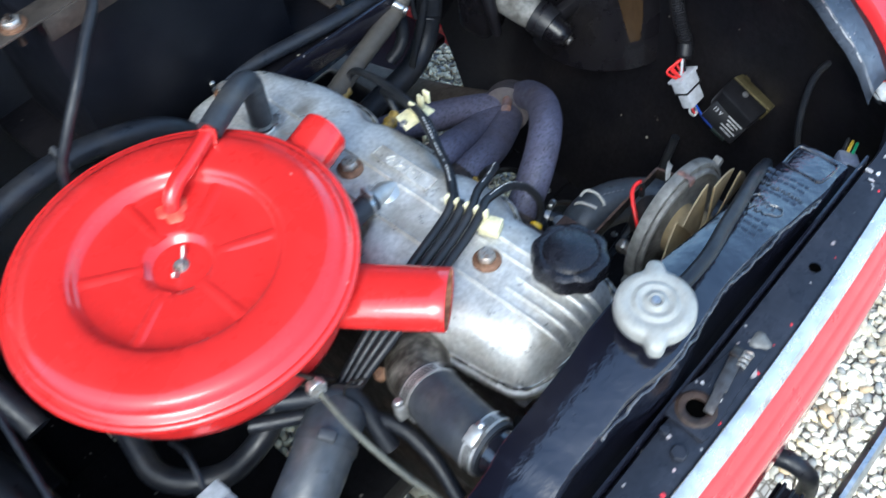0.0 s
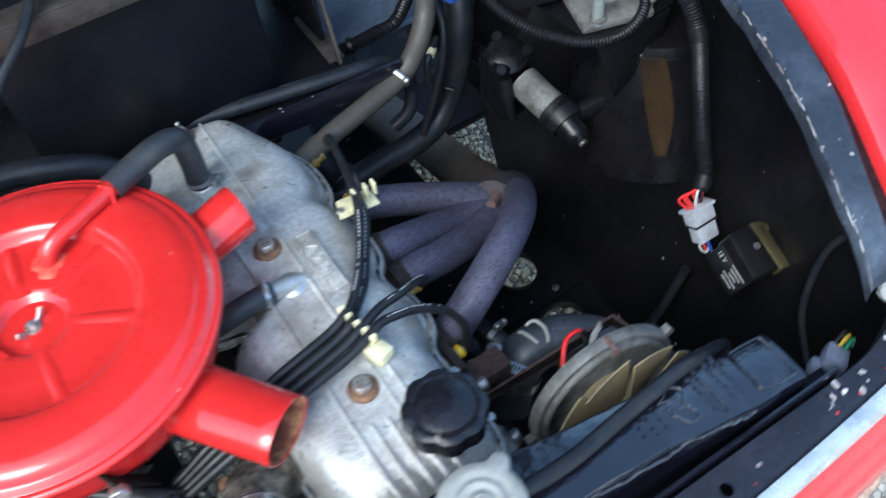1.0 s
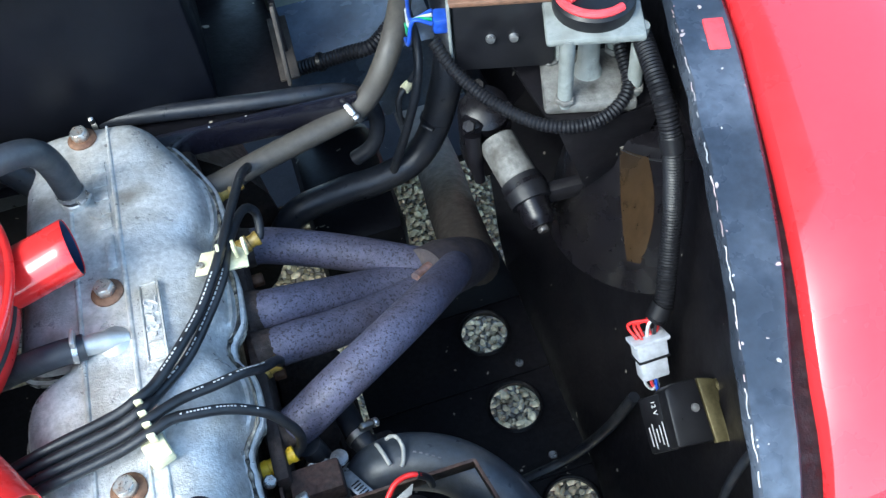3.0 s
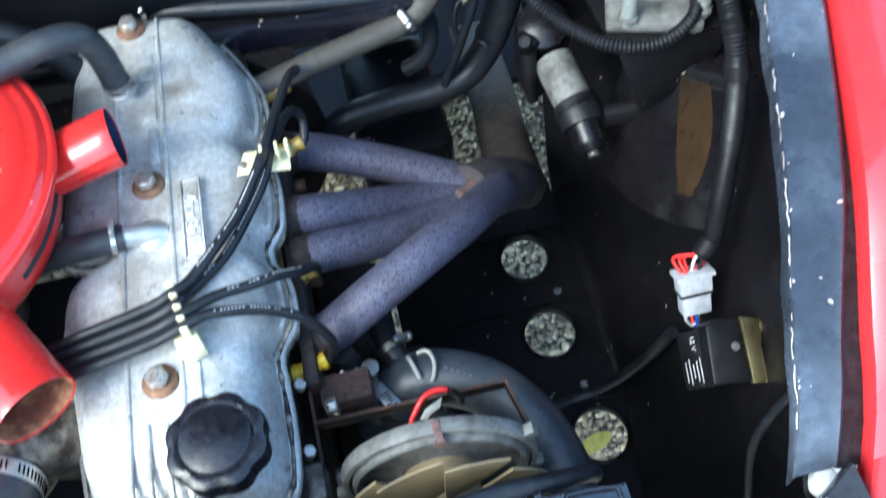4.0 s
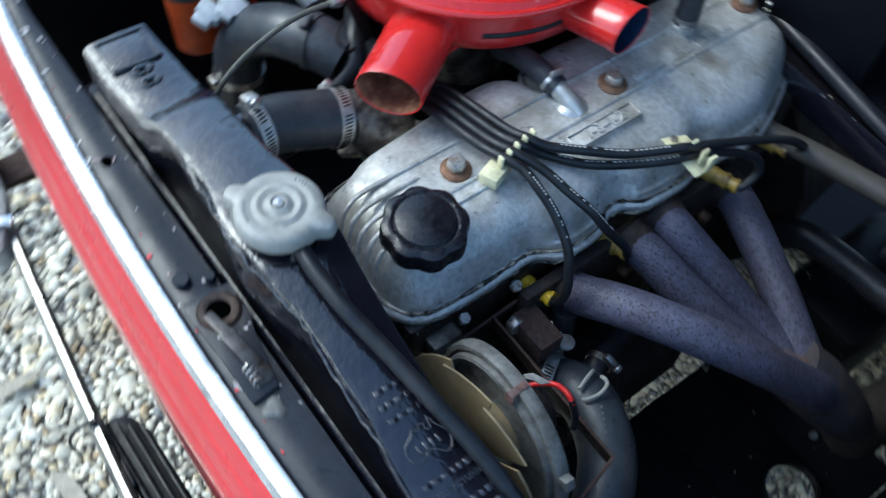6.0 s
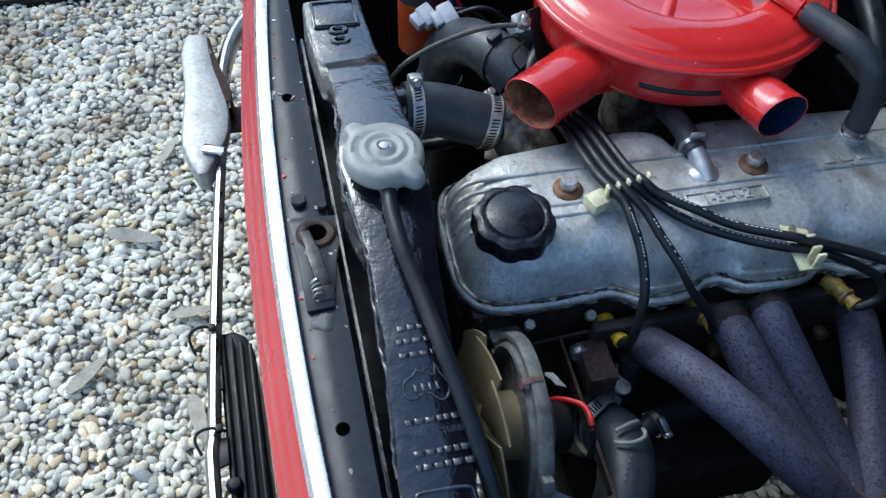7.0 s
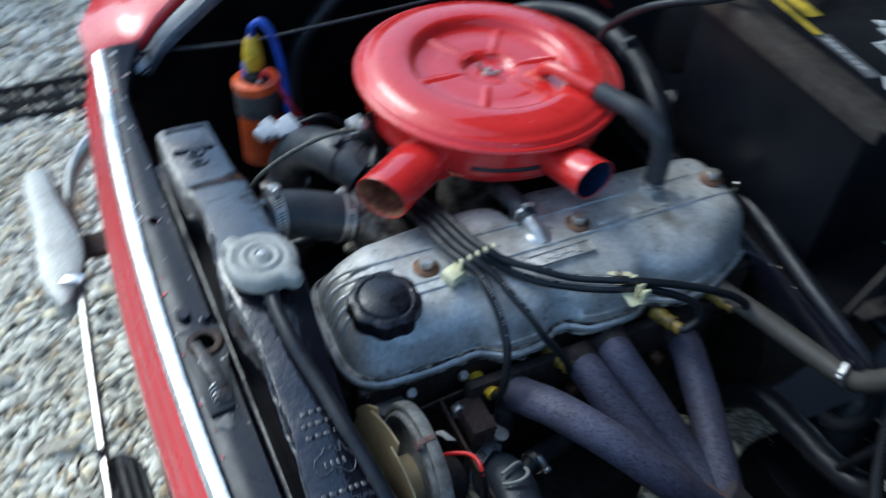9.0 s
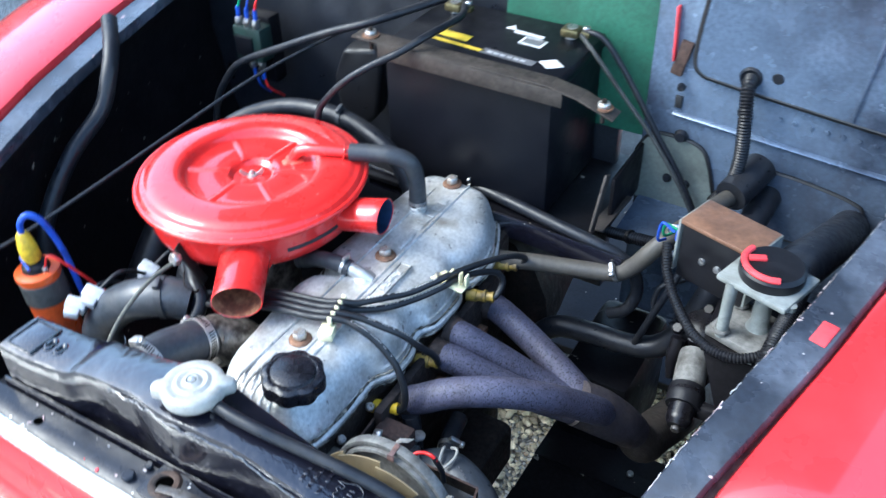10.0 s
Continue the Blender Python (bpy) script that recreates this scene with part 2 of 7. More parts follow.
STONE = mat("pale_river_gravel", (0.88, 0.83, 0.7), 0.72, col2=(0.8, 0.75, 0.635), scale=5, fine=240, grain=0.14, bump=0.3, bscale=300, random_tone=0.2)
STONE_MIX = STONE.node_tree
pick = STONE_MIX.nodes.new("ShaderNodeValToRGB")
isle = STONE_MIX.nodes.new("ShaderNodeNewGeometry")
hue = STONE_MIX.nodes.new("ShaderNodeMix")
hue.data_type, hue.blend_type = "RGBA", "MULTIPLY"
hue.inputs["Factor"].default_value = 1.0
tones = ((0.0, (0.66, 0.65, 0.62)), (0.08, (0.97, 0.96, 0.93)), (0.42, (1.0, 0.97, 0.9)), (0.6, (0.82, 0.82, 0.78)), (0.74, (1.0, 0.9, 0.7)), (0.82, (0.62, 0.5, 0.36)), (0.88, (1.0, 0.98, 0.95)), (0.96, (0.36, 0.38, 0.42)))
ramp_of = pick.color_ramp
ramp_of.interpolation = "CONSTANT"
ramp_of.elements.remove(ramp_of.elements[1])
for at, tone in tones[1:]:
    ramp_of.elements.new(at).color = (*tone, 1)
ramp_of.elements[0].color = (*tones[0][1], 1)
many = STONE_MIX.nodes.new("ShaderNodeMath")
many.operation = "MULTIPLY"
many.inputs[1].default_value = 37.0
part_of = STONE_MIX.nodes.new("ShaderNodeMath")
part_of.operation = "FRACT"
STONE_MIX.links.new(isle.outputs["Random Per Island"], many.inputs[0])
STONE_MIX.links.new(many.outputs[0], part_of.inputs[0])
STONE_MIX.links.new(part_of.outputs[0], pick.inputs["Fac"])
base_in = STONE_MIX.nodes["Principled BSDF"].inputs["Base Color"]
STONE_MIX.links.new(base_in.links[0].from_socket, hue.inputs[6])
STONE_MIX.links.new(pick.outputs["Color"], hue.inputs[7])
# grey dirt lying in patches among the stones
dirt_at = STONE_MIX.nodes.new("ShaderNodeTexNoise")
dirt_at.inputs["Scale"].default_value, dirt_at.inputs["Detail"].default_value = 4.5, 5.0
dirt_of = STONE_MIX.nodes.new("ShaderNodeValToRGB")
dirt_of.color_ramp.elements[0].position, dirt_of.color_ramp.elements[1].position = 0.34, 0.5
dirt_of.color_ramp.elements[0].color, dirt_of.color_ramp.elements[1].color = (0.66, 0.62, 0.56, 1), (1, 1, 1, 1)
dirty = STONE_MIX.nodes.new("ShaderNodeMix")
dirty.data_type, dirty.blend_type = "RGBA", "MULTIPLY"
dirty.inputs["Factor"].default_value = 1.0
plan = STONE_MIX.nodes.new("ShaderNodeTexCoord")
STONE_MIX.links.new(plan.outputs["Object"], dirt_at.inputs["Vector"])
STONE_MIX.links.new(dirt_at.outputs["Fac"], dirt_of.inputs["Fac"])
STONE_MIX.links.new(hue.outputs[2], dirty.inputs[6])
STONE_MIX.links.new(dirt_of.outputs["Color"], dirty.inputs[7])
STONE_MIX.links.new(dirty.outputs[2], base_in)
# darker, warmer cream than the gravel before the car
STONE_DEEPER = mat("deeper_cream_gravel", (0.64, 0.54, 0.36), 0.75, col2=(0.34, 0.275, 0.175), scale=30, fine=240, grain=0.2, bump=0.3, bscale=300, random_tone=0.45)
DIRT = mat("gravel_bed", (0.26, 0.235, 0.195), 0.9, col2=(0.15, 0.13, 0.1), scale=60, grain=0.5, bump=0.8, bscale=90)
dn, dl = DIRT.node_tree.nodes, DIRT.node_tree.links
cells = dn.new("ShaderNodeTexVoronoi")
cells.inputs["Scale"].default_value = 75.0
edges = dn.new("ShaderNodeTexVoronoi")
edges.feature = "DISTANCE_TO_EDGE"
edges.inputs["Scale"].default_value = 75.0
where = dn.new("ShaderNodeTexCoord")
shade = dn.new("ShaderNodeValToRGB")
shade.color_ramp.elements[0].color, shade.color_ramp.elements[1].color = (0.3, 0.28, 0.25, 1), (0.74, 0.71, 0.64, 1)
gap = dn.new("ShaderNodeValToRGB")
gap.color_ramp.elements[0].position, gap.color_ramp.elements[1].position = 0.0, 0.16
gap.color_ramp.elements[0].color, gap.color_ramp.elements[1].color = (0.22, 0.2, 0.17, 1), (1, 1, 1, 1)
pebbles = dn.new("ShaderNodeMix")
pebbles.data_type, pebbles.blend_type = "RGBA", "MULTIPLY"
pebbles.inputs["Factor"].default_value = 1.0
for node in (cells, edges):
    dl.new(where.outputs["Object"], node.inputs["Vector"])
dl.new(cells.outputs["Color"], shade.inputs["Fac"])
dl.new(edges.outputs["Distance"], gap.inputs["Fac"])
dl.new(shade.outputs["Color"], pebbles.inputs[6])
dl.new(gap.outputs["Color"], pebbles.inputs[7])
dl.new(pebbles.outputs[2], dn["Principled BSDF"].inputs["Base Color"])
LEAF = mat("dry_leaf", (0.46, 0.41, 0.32), 0.7, scale=40, grain=0.2)
GREENLEAF = mat("yellow_green_leaf", (0.45, 0.42, 0.1), 0.6, scale=60, grain=0.15)
AMBER = mat("amber_lens", (0.75, 0.2, 0.02), 0.2, scale=60, grain=0.1, coat=1.0)
WOOD = mat("weathered_timber", (0.19, 0.165, 0.12), 0.8, col2=(0.11, 0.095, 0.07), scale=8, grain=0.3, bump=0.4, stretch=(1, 1, 0.1))
TEXTINK = mat("pale_ink", (0.5, 0.5, 0.5), 0.6, scale=50, grain=0.05)


# ---- mesh tools ----
def mesh_of(verts, faces):
    me = bpy.data.meshes.new("m")
    me.from_pydata([tuple(v) for v in verts], [], faces)
    return me


def part(name, data, material, parent=None, label="", sharp=38):
    """Links a mesh, or a bmesh, as one object under a thing or under a part."""
    if isinstance(data, bmesh.types.BMesh):
        me = bpy.data.meshes.new(name)
        data.to_mesh(me)
        data.free()
    else:
        me = data
    me.name = name
    me.materials.append(material)
    for p in me.polygons:
        p.use_smooth = True
    me.set_sharp_from_angle(angle=radians(sharp))
    ob = new(name, me)
    if parent is not None:
        ob.parent = parent
        base = Matrix.Translation(parent.location) if parent.type == "EMPTY" else Matrix.Identity(4)
        ob.matrix_parent_inverse = base.inverted()
    if label:
        tagged(ob, label)
    return ob


def thing(name, at, label, category, group="", kind=""):
    ob = new(name)
    ob.location = at
    ob.empty_display_size = 0.02
    return tagged(ob, label, category, group, kind)


def box(cx, cy, cz, sx, sy, sz, bevel=0.002, m=None, seg=2):
    bm = bmesh.new()
    bmesh.ops.create_cube(bm, size=1.0)
    bmesh.ops.scale(bm, vec=(sx, sy, sz), verts=bm.verts)
    if bevel:
        bmesh.ops.bevel(bm, geom=bm.edges[:], offset=min(bevel, 0.45 * min(sx, sy, sz)), segments=seg, affect="EDGES", profile=0.5)
    if m is not None:
        bmesh.ops.transform(bm, matrix=m, verts=bm.verts)
    bmesh.ops.translate(bm, vec=(cx, cy, cz), verts=bm.verts)
    return bm


def join(*bms):
    out = bmesh.new()
    for b in bms:
        if isinstance(b, bmesh.types.BMesh):
            me = bpy.data.meshes.new("tmp")
            b.to_mesh(me)
            b.free()
        else:
            me = b
        out.from_mesh(me)
        bpy.data.meshes.remove(me)
    return out


def spline(pts, res=6):
    """Catmull-Rom through the points."""
    p = [Vector(v) for v in pts]
    if len(p) < 3:
        return [p[0].lerp(p[1], i / res) for i in range(res + 1)]
    q = [p[0] * 2 - p[1]] + p + [p[-1] * 2 - p[-2]]
    out = []
    for i in range(1, len(q) - 2):
        a, b, c, d = q[i - 1:i + 3]
        for k in range(res):
            t = k / res
            out.append(0.5 * (2 * b + (c - a) * t + (2 * a - 5 * b + 4 * c - d) * t * t + (3 * b - a - 3 * c + d) * t ** 3))
    return out + [p[-1]]


def tube(pts, r, seg=14, res=6, ripple=0.0, pitch=0.004, caps=True, hollow=0.0, flat=1.0):
    """A round bar or hose along the points; ripple makes it corrugated, hollow opens its ends by that depth."""
    line = spline(pts, res)
    if ripple:
        total = sum((line[i + 1] - line[i]).length for i in range(len(line) - 1))
        n = max(8, int(total / pitch * 4))
        fine, acc, i = [], 0.0, 0
        lens = [0.0]
        for k in range(len(line) - 1):
            lens.append(lens[-1] + (line[k + 1] - line[k]).length)
        for k in range(n + 1):
            s = total * k / n
            while i < len(line) - 2 and lens[i + 1] < s:
                i += 1
            fine.append(line[i].lerp(line[i + 1], (s - lens[i]) / max(1e-9, lens[i + 1] - lens[i])))
        line = fine
    radii = r if isinstance(r, (list, tuple)) else [r, r]
    verts, faces = [], []
    up = None
    n = len(line)
    for i, c in enumerate(line):
        t = (line[min(i + 1, n - 1)] - line[max(i - 1, 0)]).normalized()
        if up is None:
            up = Vector((0, 0, 1)) if abs(t.z) < 0.9 else Vector((1, 0, 0))
        side = t.cross(up).normalized()
        up = side.cross(t).normalized()
        f = i / (n - 1) * (len(radii) - 1)
        k = min(int(f), len(radii) - 2)
        rad = radii[k] + (radii[k + 1] - radii[k]) * (f - k)
        if ripple:
            rad -= ripple * (0.0, 0.5, 1.0, 0.5)[i % 4]
        for s in range(seg):
            a = 2 * math.pi * s / seg
            verts.append(c + side * math.cos(a) * rad + up * math.sin(a) * rad * flat)
    for i in range(n - 1):
        for s in range(seg):
            s2 = (s + 1) % seg
            faces.append((i * seg + s, i * seg + s2, (i + 1) * seg + s2, (i + 1) * seg + s))
    if hollow:
        for end, ring in ((0, 0), (n - 1, (n - 1) * seg)):
            t = (line[1] - line[0]).normalized() if end == 0 else (line[-2] - line[-1]).normalized()
            base = len(verts)
            for s in range(seg):
                verts.append(line[end] + (verts[ring + s] - line[end]) * 0.84)
            for s in range(seg):
                verts.append(verts[base + s] + t * hollow)
            for s in range(seg):
                s2 = (s + 1) % seg
                q1 = (ring + s, base + s, base + s2, ring + s2)
                q2 = (base + s, base + seg + s, base + seg + s2, base + s2)
                faces.append(q1 if end == 0 else q1[::-1])
                faces.append(q2 if end == 0 else q2[::-1])
            cap = tuple(base + seg + s for s in range(seg))
            faces.append(cap[::-1] if end == 0 else cap)
    elif caps:
        faces.append(tuple(range(seg))[::-1])
        faces.append(tuple((n - 1) * seg + s for s in range(seg)))
    return mesh_of(verts, faces)


def revolve(profile, at=(0, 0, 0), axis=(0, 0, 1), seg=40, wobble=None):
    """Turns (radius, height) pairs round an axis through at. wobble(angle, radius, height) may move the radius."""
    z = Vector(axis).normalized()
    rot = Vector((0, 0, 1)).rotation_difference(z).to_matrix()
    verts, faces = [], []
    n = len(profile)
    for s in range(seg):
        a = 2 * math.pi * s / seg
        for r, h in profile:
            rr = r if wobble is None else wobble(a, r, h)
            verts.append(Vector(at) + rot @ Vector((rr * math.cos(a), rr * math.sin(a), h)))
    for s in range(seg):
        s2 = (s + 1) % seg
        for i in range(n - 1):
            q = (s * n + i, s2 * n + i, s2 * n + i + 1, s * n + i + 1)
            faces.append(q)
    ring = profile[0] == profile[-1]
    if profile[0][0] > 1e-6 and not ring:
        faces.append(tuple(s * n for s in range(seg))[::-1])
    if profile[-1][0] > 1e-6 and not ring:
        faces.append(tuple(s * n + n - 1 for s in range(seg)))
    me = mesh_of(verts, faces)
    bm = bmesh.new()
    bm.from_mesh(me)
    bpy.data.meshes.remove(me)
    bmesh.ops.remove_doubles(bm, verts=bm.verts, dist=1e-6)
    bmesh.ops.recalc_face_normals(bm, faces=bm.faces)
    return bm


def bar(a, b, w, h, bevel=0.001, roll=0.0):
    """A rectangular bar from a to b."""
    a, b = Vector(a), Vector(b)
    d = b - a
    m = d.to_track_quat("X", "Z").to_matrix().to_4x4() @ Matrix.Rotation(radians(roll), 4, "X")
    bm = box(0, 0, 0, d.length, w, h, bevel, m)
    bmesh.ops.translate(bm, vec=(a + b) / 2, verts=bm.verts)
    return bm


def prism(outline, z0, z1, bevel=0.0, m=None, seg=2):
    """A flat outline of (x, y) raised from z0 to z1, then moved by m."""
    bm = bmesh.new()
    vs = [bm.verts.new((x, y, z0)) for x, y in outline]
    f = bm.faces.new(vs)
    ex = bmesh.ops.extrude_face_region(bm, geom=[f])
    bmesh.ops.translate(bm, vec=(0, 0, z1 - z0), verts=[v for v in ex["geom"] if isinstance(v, bmesh.types.BMVert)])
    bmesh.ops.recalc_face_normals(bm, faces=bm.faces)
    if bevel:
        bmesh.ops.bevel(bm, geom=bm.edges[:], offset=bevel, segments=seg, affect="EDGES", profile=0.5)
    if m is not None:
        bmesh.ops.transform(bm, matrix=m, verts=bm.verts)
    return bm


def loft(rings, closed=True, caps=False):
    """Quads between rings of equally many points."""
    n = len(rings[0])
    verts = [v for r in rings for v in r]
    faces = []
    for i in range(len(rings) - 1):
        for s in range(n if closed else n - 1):
            s2 = (s + 1) % n
            faces.append((i * n + s, i * n + s2, (i + 1) * n + s2, (i + 1) * n + s))
    if caps:
        faces.append(tuple(range(n))[::-1])
        faces.append(tuple((len(rings) - 1) * n + s for s in range(n)))
    me = mesh_of(verts, faces)
    bm = bmesh.new()
    bm.from_mesh(me)
    bpy.data.meshes.remove(me)
    bmesh.ops.recalc_face_normals(bm, faces=bm.faces)
    return bm


def sheet(rows, thick, flip=False):
    """A sheet of rows of points with a thickness below it."""
    bm = loft(rows, closed=False)
    n = len(bm.faces)
    bm.normal_update()
    down = sum((f.normal.z for f in bm.faces), 0.0)
    if (down < 0) != flip:
        bmesh.ops.reverse_faces(bm, faces=bm.faces)
    bmesh.ops.solidify(bm, geom=bm.faces[:], thickness=thick)
    return bm


def hexbolt(at, r, h, axis=(0, 0, 1), washer=0.0):
    z = Vector(axis).normalized()
    rot = Vector((0, 0, 1)).rotation_difference(z).to_matrix().to_4x4()
    pts = [(r * math.cos(math.pi / 3 * i), r * math.sin(math.pi / 3 * i)) for i in range(6)]
    return prism(pts, 0, h, min(0.0012, r * 0.2), Matrix.Translation(at) @ rot, 1)


def clamp_band(at, axis, r, width, screw_dir):
    """A worm-drive hose clip: band, slotted screw housing and screw head, in one thing's two parts."""
    z = Vector(axis).normalized()
    sd = Vector(screw_dir)
    sd = (sd - z * sd.dot(z)).normalized()
    side = z.cross(sd)
    band = revolve([(r, -width / 2), (r + 0.0012, -width / 2), (r + 0.0012, width / 2), (r, width / 2), (r, -width / 2)], at, axis, 28)
    c = Vector(at) + sd * (r + 0.004)
    m = Matrix((side, z, sd)).transposed().to_4x4()
    house = box(0, 0, 0, 0.015, width * 1.05, 0.008, 0.002, m)
    bmesh.ops.translate(house, vec=c, verts=house.verts)
    screw = hexbolt(c + side * 0.0075, 0.0048, 0.005, side)
    return join(band, house), screw


def band_slots(at, axis, r, width, start, count):
    """The row of slanted slots stamped in a worm-drive band, from the angle start on."""
    z = Vector(axis).normalized()
    x = z.orthogonal().normalized()
    y = z.cross(x)
    cuts = []
    for k in range(count):
        a = start + 0.0031 * k / r
        out = x * math.cos(a) + y * math.sin(a)
        m = Matrix((z.cross(out), z, out)).transposed().to_4x4()
        m.translation = Vector(at) + out * (r + 0.0013)
        cuts.append(box(0, 0, 0, 0.0012, width * 0.62, 0.0004, 0, m @ pose(0, 0, 0, 0, 0, 12)))
    return join(*cuts)


def lettering(words, size, depth, m):
    """Raised letters as a mesh, moved by m."""
    curve = bpy.data.curves.new("letters", "FONT")
    curve.body, curve.size, curve.extrude, curve.align_x, curve.align_y = words, size, depth, "CENTER", "CENTER"
    holder = new("letters", curve)
    me = bpy.data.meshes.new_from_object(holder)
    bpy.data.objects.remove(holder)
    me.transform(m)
    return me


def interp(v, xs, ys):
    return float(np.interp(v, xs, ys))


# ---- ground ----
bm = bmesh.new()
bmesh.ops.create_grid(bm, x_segments=40, y_segments=40, size=60)
ground = tagged(part("ground", bm, DIRT), "bed of pale gravel reaching far around the car", "ground", kind="structure")
ground.location.z = -0.008


def stones(name, x0, x1, y0, y1, step, size, label, seed, finely=2, stone=STONE):
    """Loose pebbles, squashed and turned at random, packed over a stretch of ground."""
    rng = np.random.default_rng(seed)
    nx, ny = int((x1 - x0) / step), int((y1 - y0) / step)
    bmi = bmesh.new()
    bmesh.ops.create_icosphere(bmi, subdivisions=finely, radius=1.0)
    base = np.array([v.co[:] for v in bmi.verts])
    tri = np.array([[v.index for v in f.verts] for f in bmi.faces])
    bmi.free()
    variants = []
    for k in range(14):
        d = rng.normal(size=(9, 3))
        d /= np.linalg.norm(d, axis=1)[:, None]
        b = base.copy()
        for u in d:
            h = b @ u
            cut = rng.uniform(0.56, 0.92)
            b -= np.clip(h - cut, 0, None)[:, None] * u * 0.85
        variants.append(b)
    gx, gy = np.meshgrid(np.arange(nx), np.arange(ny))
    gx, gy = gx.ravel(), gy.ravel()
    count = len(gx)
    px = x0 + (gx + 0.5 * (gy % 2)) * step + rng.normal(0, step * 0.22, count)
    py = y0 + gy * step + rng.normal(0, step * 0.22, count)
    s = size * np.clip(rng.lognormal(0, 0.28, count), 0.5, 1.9)
    pz = rng.uniform(-0.004, 0.005, count)
    vs, fs = [], []
    nv = len(base)
    for i in range(count):
        a, t = rng.uniform(0, 6.283), rng.normal(0, 0.35)
        ca, sa, ct, st = math.cos(a), math.sin(a), math.cos(t), math.sin(t)
        r = np.array([[ca, -sa * ct, sa * st], [sa, ca * ct, -ca * st], [0, st, ct]])
        sc = s[i] * np.array([rng.uniform(1.0, 1.45), rng.uniform(0.75, 1.0), rng.uniform(0.5, 0.75)])
        vs.append((variants[i % 14] * sc) @ r.T + (px[i], py[i], pz[i]))
        fs.append(tri + i * nv)
    v, f = np.concatenate(vs), np.concatenate(fs)
    me = bpy.data.meshes.new(name)
    me.vertices.add(len(v))
    me.vertices.foreach_set("co", v.ravel())
    me.loops.add(f.size)
    me.loops.foreach_set("vertex_index", f.ravel())
    me.polygons.add(len(f))
    me.polygons.foreach_set("loop_start", np.arange(0, f.size, 3))
    me.polygons.foreach_set("loop_total", np.full(len(f), 3))
    me.update()
    me.validate()
    return tagged(part(name, me, stone, sharp=60), label, "gravel", kind="stuff")


stones("gravel", -1.55, 0.36, -0.98, -0.29, 0.0134, 0.0083, "pale rounded gravel lying loose before the car", 3)
stones("gravel", 0.36, 1.05, -0.75, -0.2, 0.0145, 0.0088, "pale rounded gravel beside the nose of the car", 6, 1)
stones("gravel", 0.02, 0.66, -0.2, 1.34, 0.0104, 0.0056, "deeper cream gravel beneath the car", 4, 1, STONE_DEEPER)
stones("gravel", -0.62, 0.02, -0.29, 0.1, 0.0135, 0.0082, "pale gravel under the nose of the car", 8, 1)
stones("gravel", -0.62, 0.02, 0.1, 0.75, 0.0145, 0.0088, "deeper cream gravel beneath the engine", 9, 1, STONE_DEEPER)
stones("gravel", 0.66, 0.96, 0.55, 1.05, 0.0108, 0.0058, "deeper cream gravel beside the wheel arch", 10, 1, STONE_DEEPER)
stones("gravel", -3.2, -1.55, -1.9, 0.3, 0.025, 0.014, "pale gravel beyond the drain", 5, 1)
stones("gravel", -1.55, -0.6, -0.29, 0.2, 0.02, 0.0115, "pale gravel beside the wheel of the car", 7, 1)

# drain grate and timber edging beyond the nose of the car
drain = thing("drain_grate", (-1.6, -0.6, 0), "black plastic slotted channel drain set in the gravel", "drain grate")
for dx in (-0.062, 0.062):
    part("side_rail", box(-1.6 + dx, -0.6, 0.006, 0.012, 1.5, 0.03, 0.003), PLASTIC_BLACK, drain)
part("centre_rail", box(-1.6, -0.6, 0.006, 0.01, 1.5, 0.028, 0.003), PLASTIC_BLACK, drain)
slat_me = None
for i in range(62):
    y = -1.33 + i * 0.0238
    if slat_me is None:
        o = part("slat", box(0, 0, 0, 0.12, 0.011, 0.026, 0.002), PLASTIC_BLACK, drain)
        slat_me = o.data
    else:
        o = new("slat", slat_me)
        o.parent, o.matrix_parent_inverse = drain, Matrix.Translation(drain.location).inverted()
    o.location = (-1.6, y, 0.006)
fence = thing("timber_fence", (-3.2, -0.5, 0), "weathered brown timber paling fence beyond the gravel", "fence")
for i in range(46):
    part("paling", box(-3.2 + random.uniform(-0.006, 0.006), -3.6 + i * 0.15, 0.9 + random.uniform(-0.01, 0.01), 0.018, 0.142, 1.8, 0.003), WOOD, fence)
for z in (0.4, 1.4):
    part("rail", box(-3.235, -0.2, z, 0.05, 6.9, 0.08, 0.004), WOOD, fence)
for i, (x, y, a, s) in enumerate(((-0.62, -0.78, 20, 1.0), (-0.72, -0.52, 75, 1.2), (-0.42, -0.6, 130, 1.0), (-0.3, -0.42, 10, 1.1), (-1.05, -0.9, 60, 0.9), (-0.2, -0.85, 100, 1.3), (-0.95, -0.45, 150, 0.9), (0.45, -0.52, 30, 1.0), (-1.57, -0.45, 70, 1.6), (-0.52, -0.42, 95, 1.0))):
    pts = [(0.045 * s * math.cos(t), 0.012 * s * math.sin(t) * (1 - 0.3 * math.cos(t))) for t in [k * math.pi / 6 for k in range(12)]]
    lf = prism(pts, 0, 0.0012, 0, pose(x, y, 0.019, random.uniform(-12, 12), random.uniform(-8, 8), a))
    tagged(part("dry_leaf", lf, LEAF), "dry curled brown leaf lying on the gravel", "leaf", "fallen leaves")
lf = prism([(0.03 * math.cos(t), 0.013 * math.sin(t)) for t in [k * math.pi / 6 for k in range(12)]], 0, 0.0015, 0, pose(0.414, 0.127, 0.017, 8, -5, 15))
tagged(part("leaf", lf, GREENLEAF), "yellow-green leaf lying on the gravel beneath the car", "leaf")

